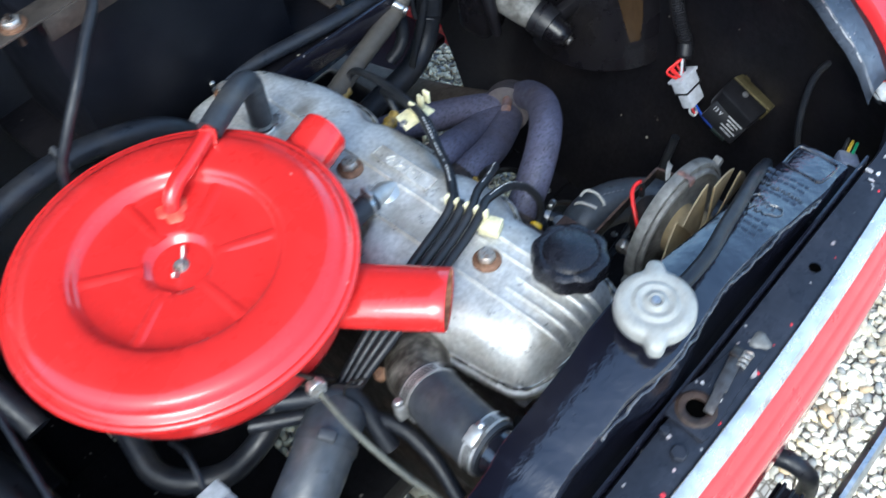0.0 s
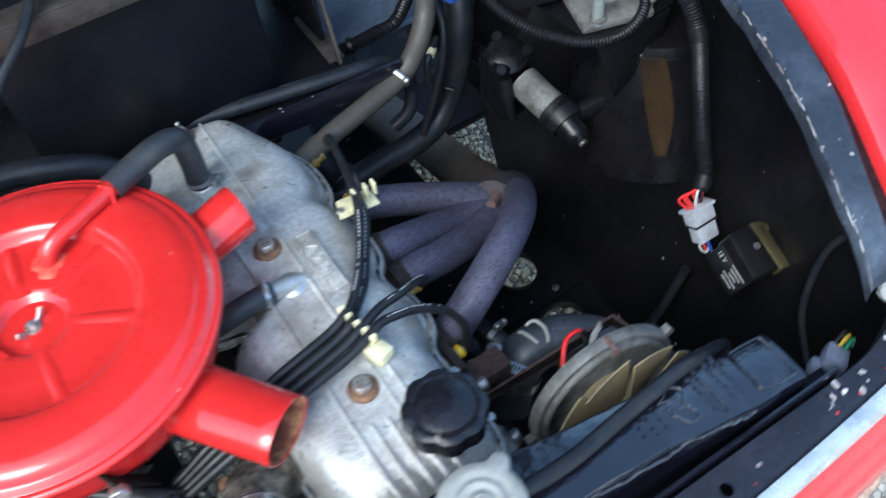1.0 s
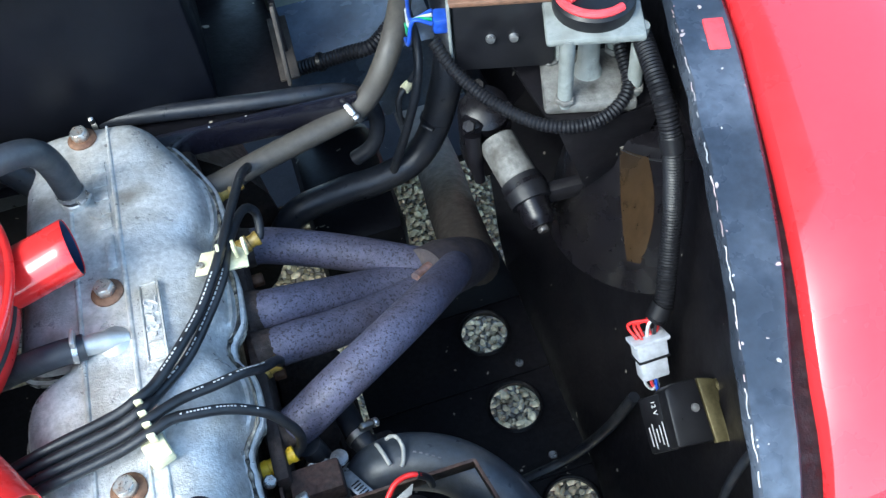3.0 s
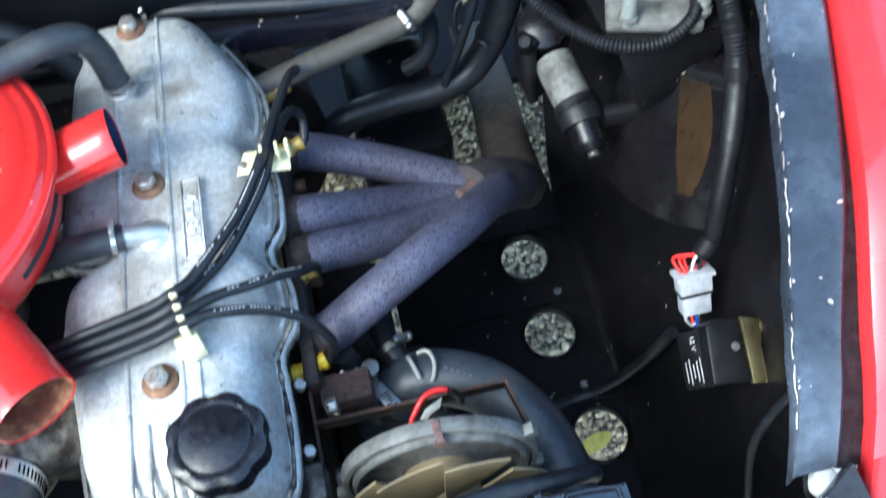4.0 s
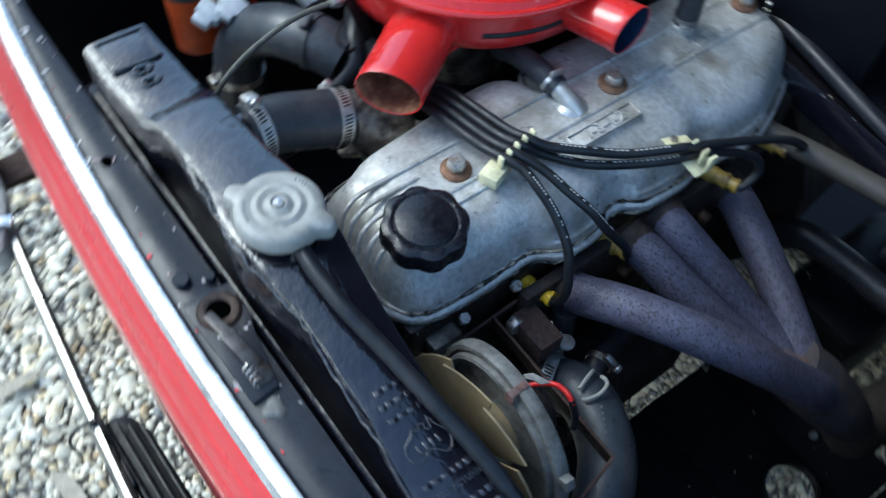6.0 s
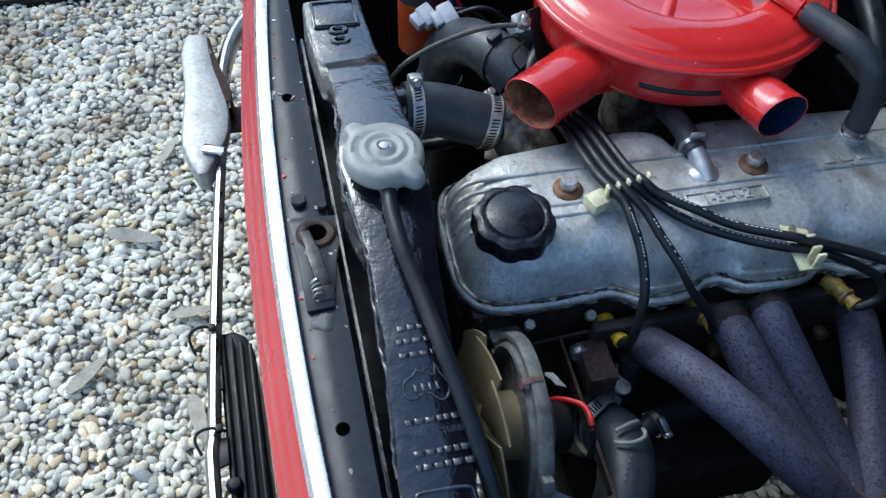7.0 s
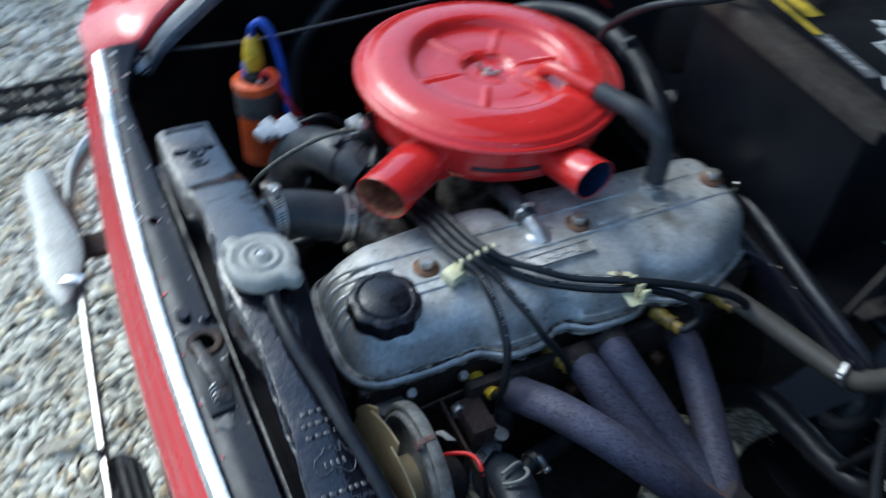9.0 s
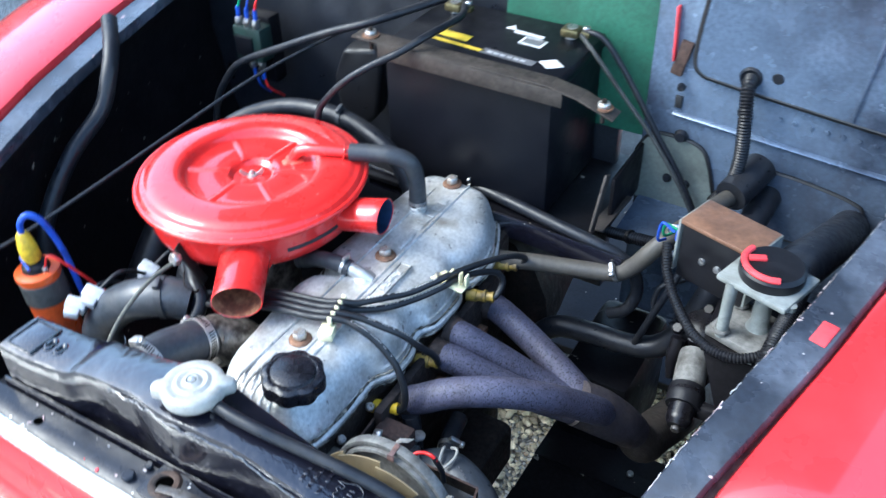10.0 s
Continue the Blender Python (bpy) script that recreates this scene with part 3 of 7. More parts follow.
# ---- car body ----
GY = [-0.165, -0.15, -0.13, -0.1, -0.07, -0.035, 0.0, 0.05, 0.1, 0.15, 0.2, 0.3, 0.5, 0.66]
GX = [0.399, 0.4015, 0.4055, 0.4105, 0.4175, 0.427, 0.437, 0.451, 0.465, 0.4785, 0.490, 0.514, 0.556, 0.587]
GZ = [0.797, 0.816, 0.833, 0.852, 0.870, 0.887, 0.896, 0.905, 0.912, 0.919, 0.924, 0.934, 0.947, 0.955]
ys = [-0.165 + 0.825 * i / 40 for i in range(41)]


def gutter_at(y):
    return interp(y, GY, GX), interp(y, GY, GZ)


body = thing("car_body", (0, 0.2, 0.2), "red small car body shell with its bonnet raised", "car body")
LEFT = 0.045  # the bay reaches further to the carburettor side of the engine


def mirror(side, x):
    return x if side > 0 else -(x + LEFT)


def holed_plate(x0, x1, y0, y1, holes, z, thick):
    """A flat plate pierced by round holes (x, y, radius), one after another along y."""
    bm = bmesh.new()

    def quad(pts):
        bm.faces.new([bm.verts.new((px, py, z)) for px, py in pts])

    at = y0
    for hx, hy, r in sorted(holes, key=lambda h: h[1]):
        lo, hi = hy - r - 0.008, hy + r + 0.008
        quad([(x0, at), (x1, at), (x1, lo), (x0, lo)])
        ring = []
        for k in range(32):
            c, sn = math.cos(2 * math.pi * k / 32), math.sin(2 * math.pi * k / 32)
            t = min(((x1 if c > 0 else x0) - hx) / c if abs(c) > 1e-6 else 9, ((hi if sn > 0 else lo) - hy) / sn if abs(sn) > 1e-6 else 9)
            ring.append(((hx + r * c, hy + r * sn), (hx + t * c, hy + t * sn)))
        for k in range(32):
            (a, b), (c, d) = ring[k], ring[(k + 1) % 32]
            quad([a, b, d, c])
        for cx, cy in ((x0, lo), (x1, lo), (x1, hi), (x0, hi)):
            near = sorted((p[1] for p in ring), key=lambda q: (q[0] - cx) ** 2 + (q[1] - cy) ** 2)
            on_x = next(q for q in near if abs(q[0] - cx) < 1e-6)
            on_y = next(q for q in near if abs(q[1] - cy) < 1e-6)
            quad([(cx, cy), on_x, on_y])
        at = hi
    quad([(x0, at), (x1, at), (x1, y1), (x0, y1)])
    bmesh.ops.remove_doubles(bm, verts=bm.verts, dist=1e-5)
    bmesh.ops.recalc_face_normals(bm, faces=bm.faces)
    bmesh.ops.solidify(bm, geom=bm.faces[:], thickness=thick)
    return bm


for side in (1, -1):
    rows, channel = [], []
    for k, y in enumerate(ys):
        x, z = gutter_at(y)
        wide = interp(y, (-0.16, -0.1, -0.03, 0.03, 0.13), (0.0285, 0.033, 0.0385, 0.0415, 0.043))
        prof = ((-0.002, -0.016), (-0.001, -0.003), (0.001, 0.0), (0.4 * wide, -0.0006), (0.8 * wide, -0.0008), (0.93 * wide, 0.0004), (wide, -0.0022), (wide + 0.0008, -0.006))
        jag = 0.0012 * random.uniform(-1, 1)
        rows.append([Vector((mirror(side, x + dx + (jag if i < 3 else 0)), y, z + dz)) for i, (dx, dz) in enumerate(prof)])
        channel.append([Vector((mirror(side, x + dx), y, z + dz)) for dx, dz in ((wide - 0.001, -0.004), (wide + 0.002, -0.008), (0.046, -0.0095), (0.05, -0.013))])
    part("gutter_rail", sheet(rows, 0.0016), GUTTER, body, "worn blue-black painted gutter rail")
    part("seal_channel", sheet(channel, 0.0012), BLACK_SEAL, body, "black seal channel beside the wing")
    WING = ((0.047, -0.018), (0.0465, -0.002), (0.05, 0.006), (0.058, 0.01), (0.085, 0.016), (0.13, 0.018), (0.18, 0.013), (0.225, -0.002), (0.26, -0.03), (0.28, -0.075), (0.29, -0.16), (0.285, -0.34))
    if side == 1:
        rows = []
        for y in [-0.235 + 0.9 * i / 40 for i in range(41)]:
            x, z = gutter_at(max(y, -0.165))
            drop = max(0.0, -0.165 - y)
            pull = drop * 0.55
            z -= drop * 0.15
            rows.append([Vector((mirror(side, x + dx - pull), y, z + dz)) for dx, dz in WING])
        part("front_wing", sheet(rows, 0.0016), BODY_RED, body, "glossy red front wing")
        # nose of the wing closing towards the grille
        noser = []
        for i in range(9):
            a = i / 8 * math.pi / 2
            row = []
            x, z = gutter_at(-0.165)
            for dx, dz in ((0.047, -0.02), (0.05, 0.003), (0.085, 0.012), (0.13, 0.014), (0.18, 0.009), (0.225, -0.006), (0.26, -0.034), (0.28, -0.08), (0.29, -0.16), (0.285, -0.34)):
                row.append(Vector((mirror(side, x + dx - 0.0385 - 0.02 * math.sin(a)), -0.235 - 0.05 * math.sin(a), z - 0.0105 + dz - 0.03 * (1 - math.cos(a)))))
            noser.append(row)
        part("wing_nose", sheet(noser, 0.0016), BODY_RED, body)
        lens = part("indicator_lens", box(mirror(side, 0.46), -0.287, 0.715, 0.06, 0.02, 0.055, 0.008), AMBER, body, "orange indicator lens")
    else:
        # the other wing sweeps back round its headlamp
        rows = []
        for i in range(-2, 41):
            row = []
            for dx, dz in WING:
                y0 = -0.229 + 0.55 * max(0.0, dx - 0.13) + 0.3 * max(0.0, -dz - 0.06)
                y = y0 + (0.665 - y0) * max(i, 0) / 40 + (0.006, 0.0, 0.0)[min(i, 0) + 2]
                x, z = gutter_at(max(y, -0.165))
                drop = max(0.0, -0.165 - y)
                row.append(Vector((mirror(side, x + dx - drop * 0.55), y, z + dz - drop * 0.15 - (0.075, 0.016, 0.0)[min(i, 0) + 2])))
            rows.append(row)
        part("front_wing", sheet(rows, 0.0016), BODY_RED, body, "glossy red front wing")
        part("indicator_lens", box(-0.462, -0.218, 0.765, 0.045, 0.012, 0.026, 0.004), AMBER, body, "orange indicator lens")
    # inner wing falling from the rail to the chassis leg
    rows = []
    for i in range(33):
        y = -0.2 + 0.86 * i / 32
        x, z = gutter_at(max(y, -0.165))
        row = []
        for f, push in ((0.0, 0.004), (0.08, 0.03), (0.2, 0.045), (0.4, 0.045), (0.6, 0.03), (0.8, 0.0), (0.93, -0.03), (1.0, None)):
            xx = 0.403 if push is None else x + push + (0.4 - x) * f * 0.5
            foot = 0.381 + 0.2 * max(0.0, min(1.0, (y - 0.38) / 0.06)) * (side == 1)
            row.append(Vector((mirror(side, xx), y, z - 0.01 + (foot - z) * f)))
        rows.append(row)
    part("inner_wing", loft(rows, closed=False), BAY, body, "black painted inner wing panel with chipped spots")
    # chassis leg with lightening holes
    HOLES = ((0.338, 0.267, 0.030), (0.340, 0.157, 0.031), (0.36, 0.021, 0.031))
    if side == 1:
        part("chassis_plate", holed_plate(0.166, 0.4, -0.19, 0.385, HOLES, 0.385, 0.004), BAY, body, "black chassis plate with round holes")
        for hx, hy, r in HOLES:
            part("hole_lip", revolve([(r, 0.3838), (r - 0.0005, 0.3885), (r + 0.002, 0.3905), (r + 0.0045, 0.3883), (r, 0.3838)], (hx, hy, 0), seg=28), BAY, body)
        for hx, hy in ((0.36, 0.083), (0.365, 0.21), (0.31, 0.34)):
            part("plate_bolt", hexbolt((hx, hy, 0.385), 0.006, 0.006), ZINC, body)
    else:
        part("chassis_plate", box(mirror(side, 0.27), 0.1, 0.37, 0.26, 0.6, 0.03, 0.004), BAY, body)
    if side == -1:
        part("rear_leg", box(mirror(side, 0.38), 0.55, 0.36, 0.06, 0.32, 0.1, 0.01), BAY, body)
# underbody closures, mostly unseen, added to keep light off the gravel below
for side in (1, -1):
    part("lower_wing", box(mirror(side, 0.735), -0.12 if side > 0 else -0.02, 0.34, 0.012, 0.36 if side > 0 else 0.16, 0.34, 0.004), BODY_RED, body)
    part("sill", box(mirror(side, 0.7), 1.1, 0.28, 0.05, 1.2, 0.2, 0.01), BODY_RED, body)
    wheel = part("wheel", revolve([(0.0001, -0.06), (0.16, -0.06), (0.175, -0.07), (0.25, -0.075), (0.275, -0.06), (0.28, 0.0), (0.275, 0.06), (0.25, 0.075), (0.175, 0.07), (0.16, 0.05), (0.0001, 0.03)], (mirror(side, 0.63), 0.28, 0.28), (mirror(side, 0.63) - mirror(side, 0), 0, 0), 40), RUBBER, body, "black road wheel under the wing")
part("toe_board", box(-0.42, 0.605, 0.4, 0.62, 0.014, 0.32, 0.003), BAY, body)
part("splash_tray", box(-0.5, 0.22, 0.33, 0.36, 0.84, 0.008, 0.002), BAY, body)
part("floor_pan", box(-0.02, 1.15, 0.22, 1.36, 0.9, 0.02, 0.004), BAY, body)
part("tunnel_side", box(0.222, 0.47, 0.42, 0.116, 0.2, 0.2, 0.02), BAY, body)
part("engine_mount", join(box(0.12, 0.12, 0.48, 0.08, 0.24, 0.08, 0.014), box(0.165, 0.058, 0.6, 0.045, 0.03, 0.04, 0.005), box(0.15, 0.075, 0.54, 0.03, 0.05, 0.1, 0.008)), ROOT, body, "brown rusted engine mount")
turret = part("wheel_house", revolve([(0.115, 0.06), (0.104, 0.115), (0.088, 0.185), (0.079, 0.225), (0.077, 0.231), (0.066, 0.234), (0.0001, 0.236)], (0.528, 0.228, 0.545), (0, 0.06, 1), 64), BAY_GLOSS, body, "black rounded turret panel", 30)
lean = Vector((0, 0.06, 1)).normalized()
# narrow strip laid over the turret, its warm reflection put in as colour
rows = []
for i in range(9):
    h, r = 0.1 + 0.122 * i / 8, interp(0.1 + 0.122 * i / 8, (0.06, 0.115, 0.185, 0.225), (0.115, 0.104, 0.088, 0.079)) + 0.0012
    rows.append([Vector((0.528, 0.228, 0.545)) + lean * h + Vector((1, 0, 0)) * (r * math.cos(t)) + lean.cross(Vector((1, 0, 0))) * (r * math.sin(t)) for t in [radians(213 + (0.25 + 2.1 * math.sin(math.pi * (0.08 + 0.55 * i / 8))) * k + 17 * (1 - i / 8)) for k in range(10)]])
part("worn_patch", loft(rows, closed=False), BRONZE, turret, "bronze-tinted sheen put on as a coloured strip")
part("turret_seam", tube([(0.528 + 0.0805 * math.cos(t), 0.2415 + 0.0805 * math.sin(t), 0.768) for t in [radians(150 + 12 * k) for k in range(13)]], 0.0012, 6, 2), BAY, turret)
part("front_valance_inner", box(-0.02, -0.213, 0.67, 0.9, 0.008, 0.16, 0.002), BAY, body)
part("cross_member", box(0, 0.13, 0.3, 0.42, 0.09, 0.07, 0.02), BAY, body)

# slam panel across the nose
def nose_e(x):
    return max(0.0, (x - 0.33) / 0.1, (-0.375 - x) / 0.1)


def nose_y(x):
    """The bowed front edge of the slam panel, turning back at its corners."""
    return -0.243 + max(0.0015 + 0.13 * (x - 0.02) ** 2, 0.03 * nose_e(x) ** 1.6)


rows = []
for i in range(61):
    x = -0.475 + 0.905 * i / 60
    e = nose_e(x)
    back = -0.201 + 0.035 * e ** 2
    front = nose_y(x)
    z = 0.789 + 0.024 * e ** 2
    rows.append([Vector((x, back, z - 0.022)), Vector((x, back - 0.001, z - 0.004)), Vector((x, back - 0.003, z)), Vector((x, (back + front) / 2, z + 0.0012)), Vector((x, front + 0.004, z)), Vector((x, front, z - 0.003))])
part("slam_panel", sheet(rows, 0.0016), BLACK_PANEL, body, "chipped black slam panel")
TRIMX = [-0.475 + 0.905 * i / 60 for i in range(61)]


def nose_z(x):
    e = nose_e(x)
    return 0.787 + 0.02 * e ** 2


rows = [[Vector((x, nose_y(x), nose_z(x) - 0.002)), Vector((x, nose_y(x) - 0.001, nose_z(x) + 0.003)), Vector((x, nose_y(x) - 0.006, nose_z(x) + 0.004)), Vector((x, nose_y(x) - 0.012, nose_z(x) + 0.001)), Vector((x, nose_y(x) - 0.0155, nose_z(x) - 0.008))] for x in TRIMX]
part("chrome_trim", sheet(rows, 0.0012), TRIM, body, "bright chrome strip along the nose")
rows = []
for x in TRIMX:
    y, z = nose_y(x), nose_z(x)
    prof = ((-0.0135, -0.006), (-0.019, -0.012), (-0.0225, -0.03), (-0.0245, -0.033), (-0.028, -0.037), (-0.0305, -0.06), (-0.0325, -0.063), (-0.036, -0.068), (-0.038, -0.1), (-0.038, -0.18))
    rows.append([Vector((x, y + dy, z + dz)) for dy, dz in prof])
part("nose_panel", sheet(rows, 0.0016), BODY_RED, body, "red ribbed nose panel under the trim")
# black discs on the closed panel, painted as the dark of two holes
for hx in (-0.176, 0.181):
    part("punched_hole", revolve([(0.0001, 0.7912), (0.0044, 0.7914), (0.0052, 0.7908)], (hx, -0.222, 0), seg=16), VOID, body)
chips = []
rng = random.Random(12)


def chip_at(x, y, z, size):
    n = rng.randint(5, 8)
    pts = [(size * rng.uniform(0.5, 1.2) * math.cos(2 * math.pi * k / n) * 1.5, size * rng.uniform(0.5, 1.2) * math.sin(2 * math.pi * k / n)) for k in range(n)]
    return prism(pts, 0, 0.0007, 0, pose(x, y, z, 0, 0, rng.uniform(0, 180)))


for k in range(40):
    x = rng.uniform(-0.46, 0.4)
    e = nose_e(x)
    back, front, z = -0.201 + 0.035 * e ** 2, nose_y(x), 0.789 + 0.024 * e ** 2
    u = rng.choice((rng.uniform(0.02, 0.2), rng.uniform(0.8, 0.95), rng.uniform(0.1, 0.9)))
    y = front + 0.005 + (back - front - 0.009) * u
    chips.append(chip_at(x, y, z + 0.0013 * (1 - abs(2 * u - 1)) + 0.0002, rng.choice((0.0007, 0.001, 0.0014, 0.002, 0.003))))
reds = []
for k in range(16):
    x = rng.uniform(-0.44, 0.38)
    e = nose_e(x)
    reds.append(chip_at(x, nose_y(x) + 0.004 + rng.choice((0.0, 0.001, 0.003)), 0.7893 + 0.024 * e ** 2, rng.choice((0.0006, 0.0009, 0.0013, 0.002))))
for k in range(24):
    y = rng.uniform(-0.15, 0.6)
    gx, gz = gutter_at(y)
    dx = rng.choice((0.0015, 0.0025, 0.025, rng.uniform(0.004, 0.024)))
    chips.append(chip_at(gx + dx, y, gz + 0.0002, rng.choice((0.0006, 0.0008, 0.0011, 0.0018))))
flakes = part("paint_chips", join(*reds), BODY_RED, body, "red spots of body paint")
tagged(flakes, "red spots of body paint along the black panel edge", "", "", "stuff")
flakes = part("paint_chips", join(*chips), CHIP, body, "flaked spots of old paint")
tagged(flakes, "flaked spots of old paint along rail and panel", "", "", "stuff")
for k in range(60):
    y = -0.145 + 0.0125 * k + rng.uniform(-0.004, 0.004)
    run = [gutter_at(y + 0.004 * i) for i in range(rng.randint(2, 5))]
    part("scraped_edge", tube([(g[0] - 0.0004 + rng.uniform(-0.0006, 0.0006), y + 0.004 * i, g[1] - 0.0012) for i, g in enumerate(run)], [rng.uniform(0.0002, 0.0006) for _ in run], 5, 2), CHIP, body)
plate = thing("bonnet_latch", (0.005, -0.22, 0.79), "rusty bonnet catch plate on the black slam panel", "bonnet latch")
part("base_plate", prism([(-0.02, -0.018), (-0.012, -0.02), (0.03, -0.017), (0.078, -0.016), (0.076, 0.006), (0.03, 0.014), (0.0, 0.022), (-0.018, 0.018)], 0, 0.003, 0.0008, pose(0.0, -0.218, 0.7905)), BLACK_PANEL, plate)
part("latch_ring", revolve([(0.0085, -0.001), (0.0088, 0.003), (0.0105, 0.004), (0.0145, 0.0035), (0.0175, 0.0005)], (0.0005, -0.217, 0.7925), seg=28), LATCH_RUST, plate, "rust-brown ring of the latch hole")
# black disc painting the shade down the latch hole
part("latch_bore", revolve([(0.0001, 0), (0.0086, 0.0003)], (0.0005, -0.217, 0.7936), seg=20), VOID, plate)
part("safety_catch", join(bar((0.001, -0.2265, 0.7985), (0.024, -0.223, 0.802), 0.0085, 0.003, 0.001), bar((0.022, -0.2235, 0.802), (0.058, -0.2175, 0.797), 0.011, 0.003, 0.001), bar((0.058, -0.2175, 0.7975), (0.07, -0.217, 0.793), 0.014, 0.003, 0.001)), LEVER, plate, "bent dark steel safety catch lever")
part("spring", tube([(0.052 + 0.0011 * i, -0.2235 + 0.0042 * math.cos(i * 1.5), 0.7965 + 0.0042 * math.sin(i * 1.5)) for i in range(17)], 0.0009, seg=6, res=3), BOLT, plate)
part("weld_blob", revolve([(0.0001, 0.0012), (0.004, 0.001), (0.007, 0.0004), (0.0085, -0.001)], (0.088, -0.2235, 0.791), seg=16, wobble=lambda a, r, h: r * (1 + 0.2 * math.sin(3 * a) + 0.08 * math.sin(8 * a))), GREY_CAST, plate, "bare scraped weld patch")
for bx, by, r in ((-0.039, -0.227, 0.0075), (-0.03, -0.208, 0.005)):
    part("bolt", hexbolt((bx, by, 0.7905), r, 0.005), BLACK_PANEL, plate)
for s in (0.419, -0.464):
    st = thing("bonnet_buffer", (s, -0.17, 0.775), "white round rubber bonnet buffer on the panel corner", "rubber buffer")
    part("stem", revolve([(0.006, 0), (0.006, 0.012)], (s, -0.17, 0.772), seg=14), RUBBER, st)
    part("pad", revolve([(0.0001, 0.019), (0.008, 0.018), (0.0105, 0.014), (0.0105, 0.009), (0.006, 0.007)], (s, -0.17, 0.772), seg=20), WHITE, st)

# firewall and cowl
fw = thing("firewall", (0.1, 0.64, 0.4), "blue-grey painted firewall with black sealed seams", "firewall", kind="structure")
FY = 0.535
part("bulkhead", box(0.4, FY + 0.03, 0.8, 0.42, 0.02, 0.56, 0.004), FIREWALL, fw)
# left half coloured near-black, against the blue-grey right half
part("left_bulkhead", box(-0.27, FY + 0.05, 0.8, 0.84, 0.02, 0.56, 0.004), FIREWALL_DARK, fw, "blue-black firewall half, darker than the rest")
part("green_panel", box(0.078, FY + 0.036, 0.95, 0.23, 0.006, 0.24, 0.002), GREEN, fw, "green primer painted panel behind the battery")
part("cowl", box(0, FY + 0.12, 1.085, 1.3, 0.16, 0.05, 0.012), FIREWALL, fw)


def pad(pts, y, depth, groove, name, material=FIREWALL):
    """A pressed plate of that outline (x, z), with a bead of sealer round its edge."""
    line = [(v.x, v.y) for v in spline([(x, z, 0) for x, z in pts + pts[:1]], 5)]
    m = Matrix(((1, 0, 0, 0), (0, 0, -1, 0), (0, 1, 0, 0), (0, 0, 0, 1)))
    ob = part(name, prism(line[:-1], -y, -y + depth, 0.0, m), material, fw)
    part("seam", tube([(x, y - depth * 0.6, z) for x, z in line], groove, seg=6, res=1), GROOVE, ob, "black sealer bead")
    return ob


UP = pad([(0.262, 1.1), (0.254, 1.03), (0.252, 0.975), (0.262, 0.957), (0.29, 0.951), (0.4, 0.94), (0.5, 0.931), (0.58, 0.925), (0.59, 1.0), (0.59, 1.1), (0.42, 1.11)], FY + 0.02, 0.01, 0.005, "blanking_plate")
part("rib", bar((0.455, FY + 0.008, 0.94), (0.47, FY + 0.008, 1.09), 0.004, 0.004), FIREWALL, UP)
PAD = pad([(0.188, 0.82), (0.184, 0.76), (0.19, 0.74), (0.215, 0.735), (0.3, 0.732), (0.31, 0.75), (0.292, 0.82), (0.275, 0.845), (0.24, 0.852), (0.205, 0.847)], FY + 0.02, 0.005, 0.003, "access_plate", mat("olive_plate_paint", (0.17, 0.19, 0.17), 0.5, 0.2, scale=12, grain=0.15, bump=0.1))
for gx, gz in ((0.238, 0.784), (0.265, 0.781)):
    part("plug", revolve([(0.0001, 0.005), (0.005, 0.005), (0.0065, 0.002), (0.007, 0)], (gx, FY + 0.015, gz), (0, -1, 0), 16), RUBBER, PAD)
part("toe_ledge", sheet([[Vector((x, y, z)) for x in (0.2, 0.24, 0.28, 0.32, 0.36)] for y, z in ((0.45, 0.728), (0.458, 0.735), (0.5, 0.739), (0.552, 0.742))], 0.003), FIREWALL, fw, "glossy blue-black sloping ledge")
pad([(0.35, 0.838), (0.352, 0.77), (0.375, 0.742), (0.48, 0.738), (0.5, 0.76), (0.5, 0.805), (0.485, 0.821), (0.42, 0.833)], FY + 0.02, 0.006, 0.003, "lower_plate")
part("shelf", box(0.4, FY + 0.017, 0.876, 0.34, 0.008, 0.004, 0.0015, pose(0, 0, 0, 35, 4)), FIREWALL, fw)
for k in range(9):
    part("spot_weld", revolve([(0.0035, 0), (0.003, 0.001), (0.0001, 0.0014)], (0.37 + 0.02 * k, FY + 0.018, 0.915 - 0.001 * k), (0, -1, 0), 12), FIREWALL, fw)
for gx, gz, r in ((0.358, 0.973, 0.009), (0.248, 0.857, 0.01), (0.324, 0.914, 0.008), (0.238, 0.93, 0.006)):
    part("rubber_plug", revolve([(0.0001, 0.006), (r * 0.7, 0.006), (r * 0.9, 0.003), (r, 0)], (gx, FY + 0.014, gz), (0, -1, 0), 18), RUBBER, fw)
part("grommet", revolve([(0.009, 0.004), (0.012, 0.006), (0.0145, 0.003), (0.015, 0)], (0.325, FY + 0.012, 0.967), (0, -1, 0), 20), RUBBER, fw)
# black block painting the dark of a slot
part("slot", box(0.236, FY + 0.019, 0.905, 0.01, 0.004, 0.018, 0.001), GROOVE, fw)
part("red_drip", bar((0.218, FY + 0.016, 1.04), (0.222, FY + 0.016, 0.965), 0.012, 0.003), PINK, fw)
part("hinge_slot", box(0.232, FY + 0.016, 0.97, 0.016, 0.006, 0.05, 0.001, pose(0, 0, 0, 0, 12)), RUST, fw)
bonnet = thing("bonnet", (0, 0.61, 1.07), "raised red bonnet with a black painted underside", "bonnet")
rows = []
for i in range(13):
    f = i / 12
    rows.append([Vector((x, 0.61 - 0.4 * f, 1.07 + 0.8 * f + 0.02 * (1 - ((x + 0.02) / 0.6) ** 2))) for x in [-0.62 + 1.2 * j / 12 for j in range(13)]])
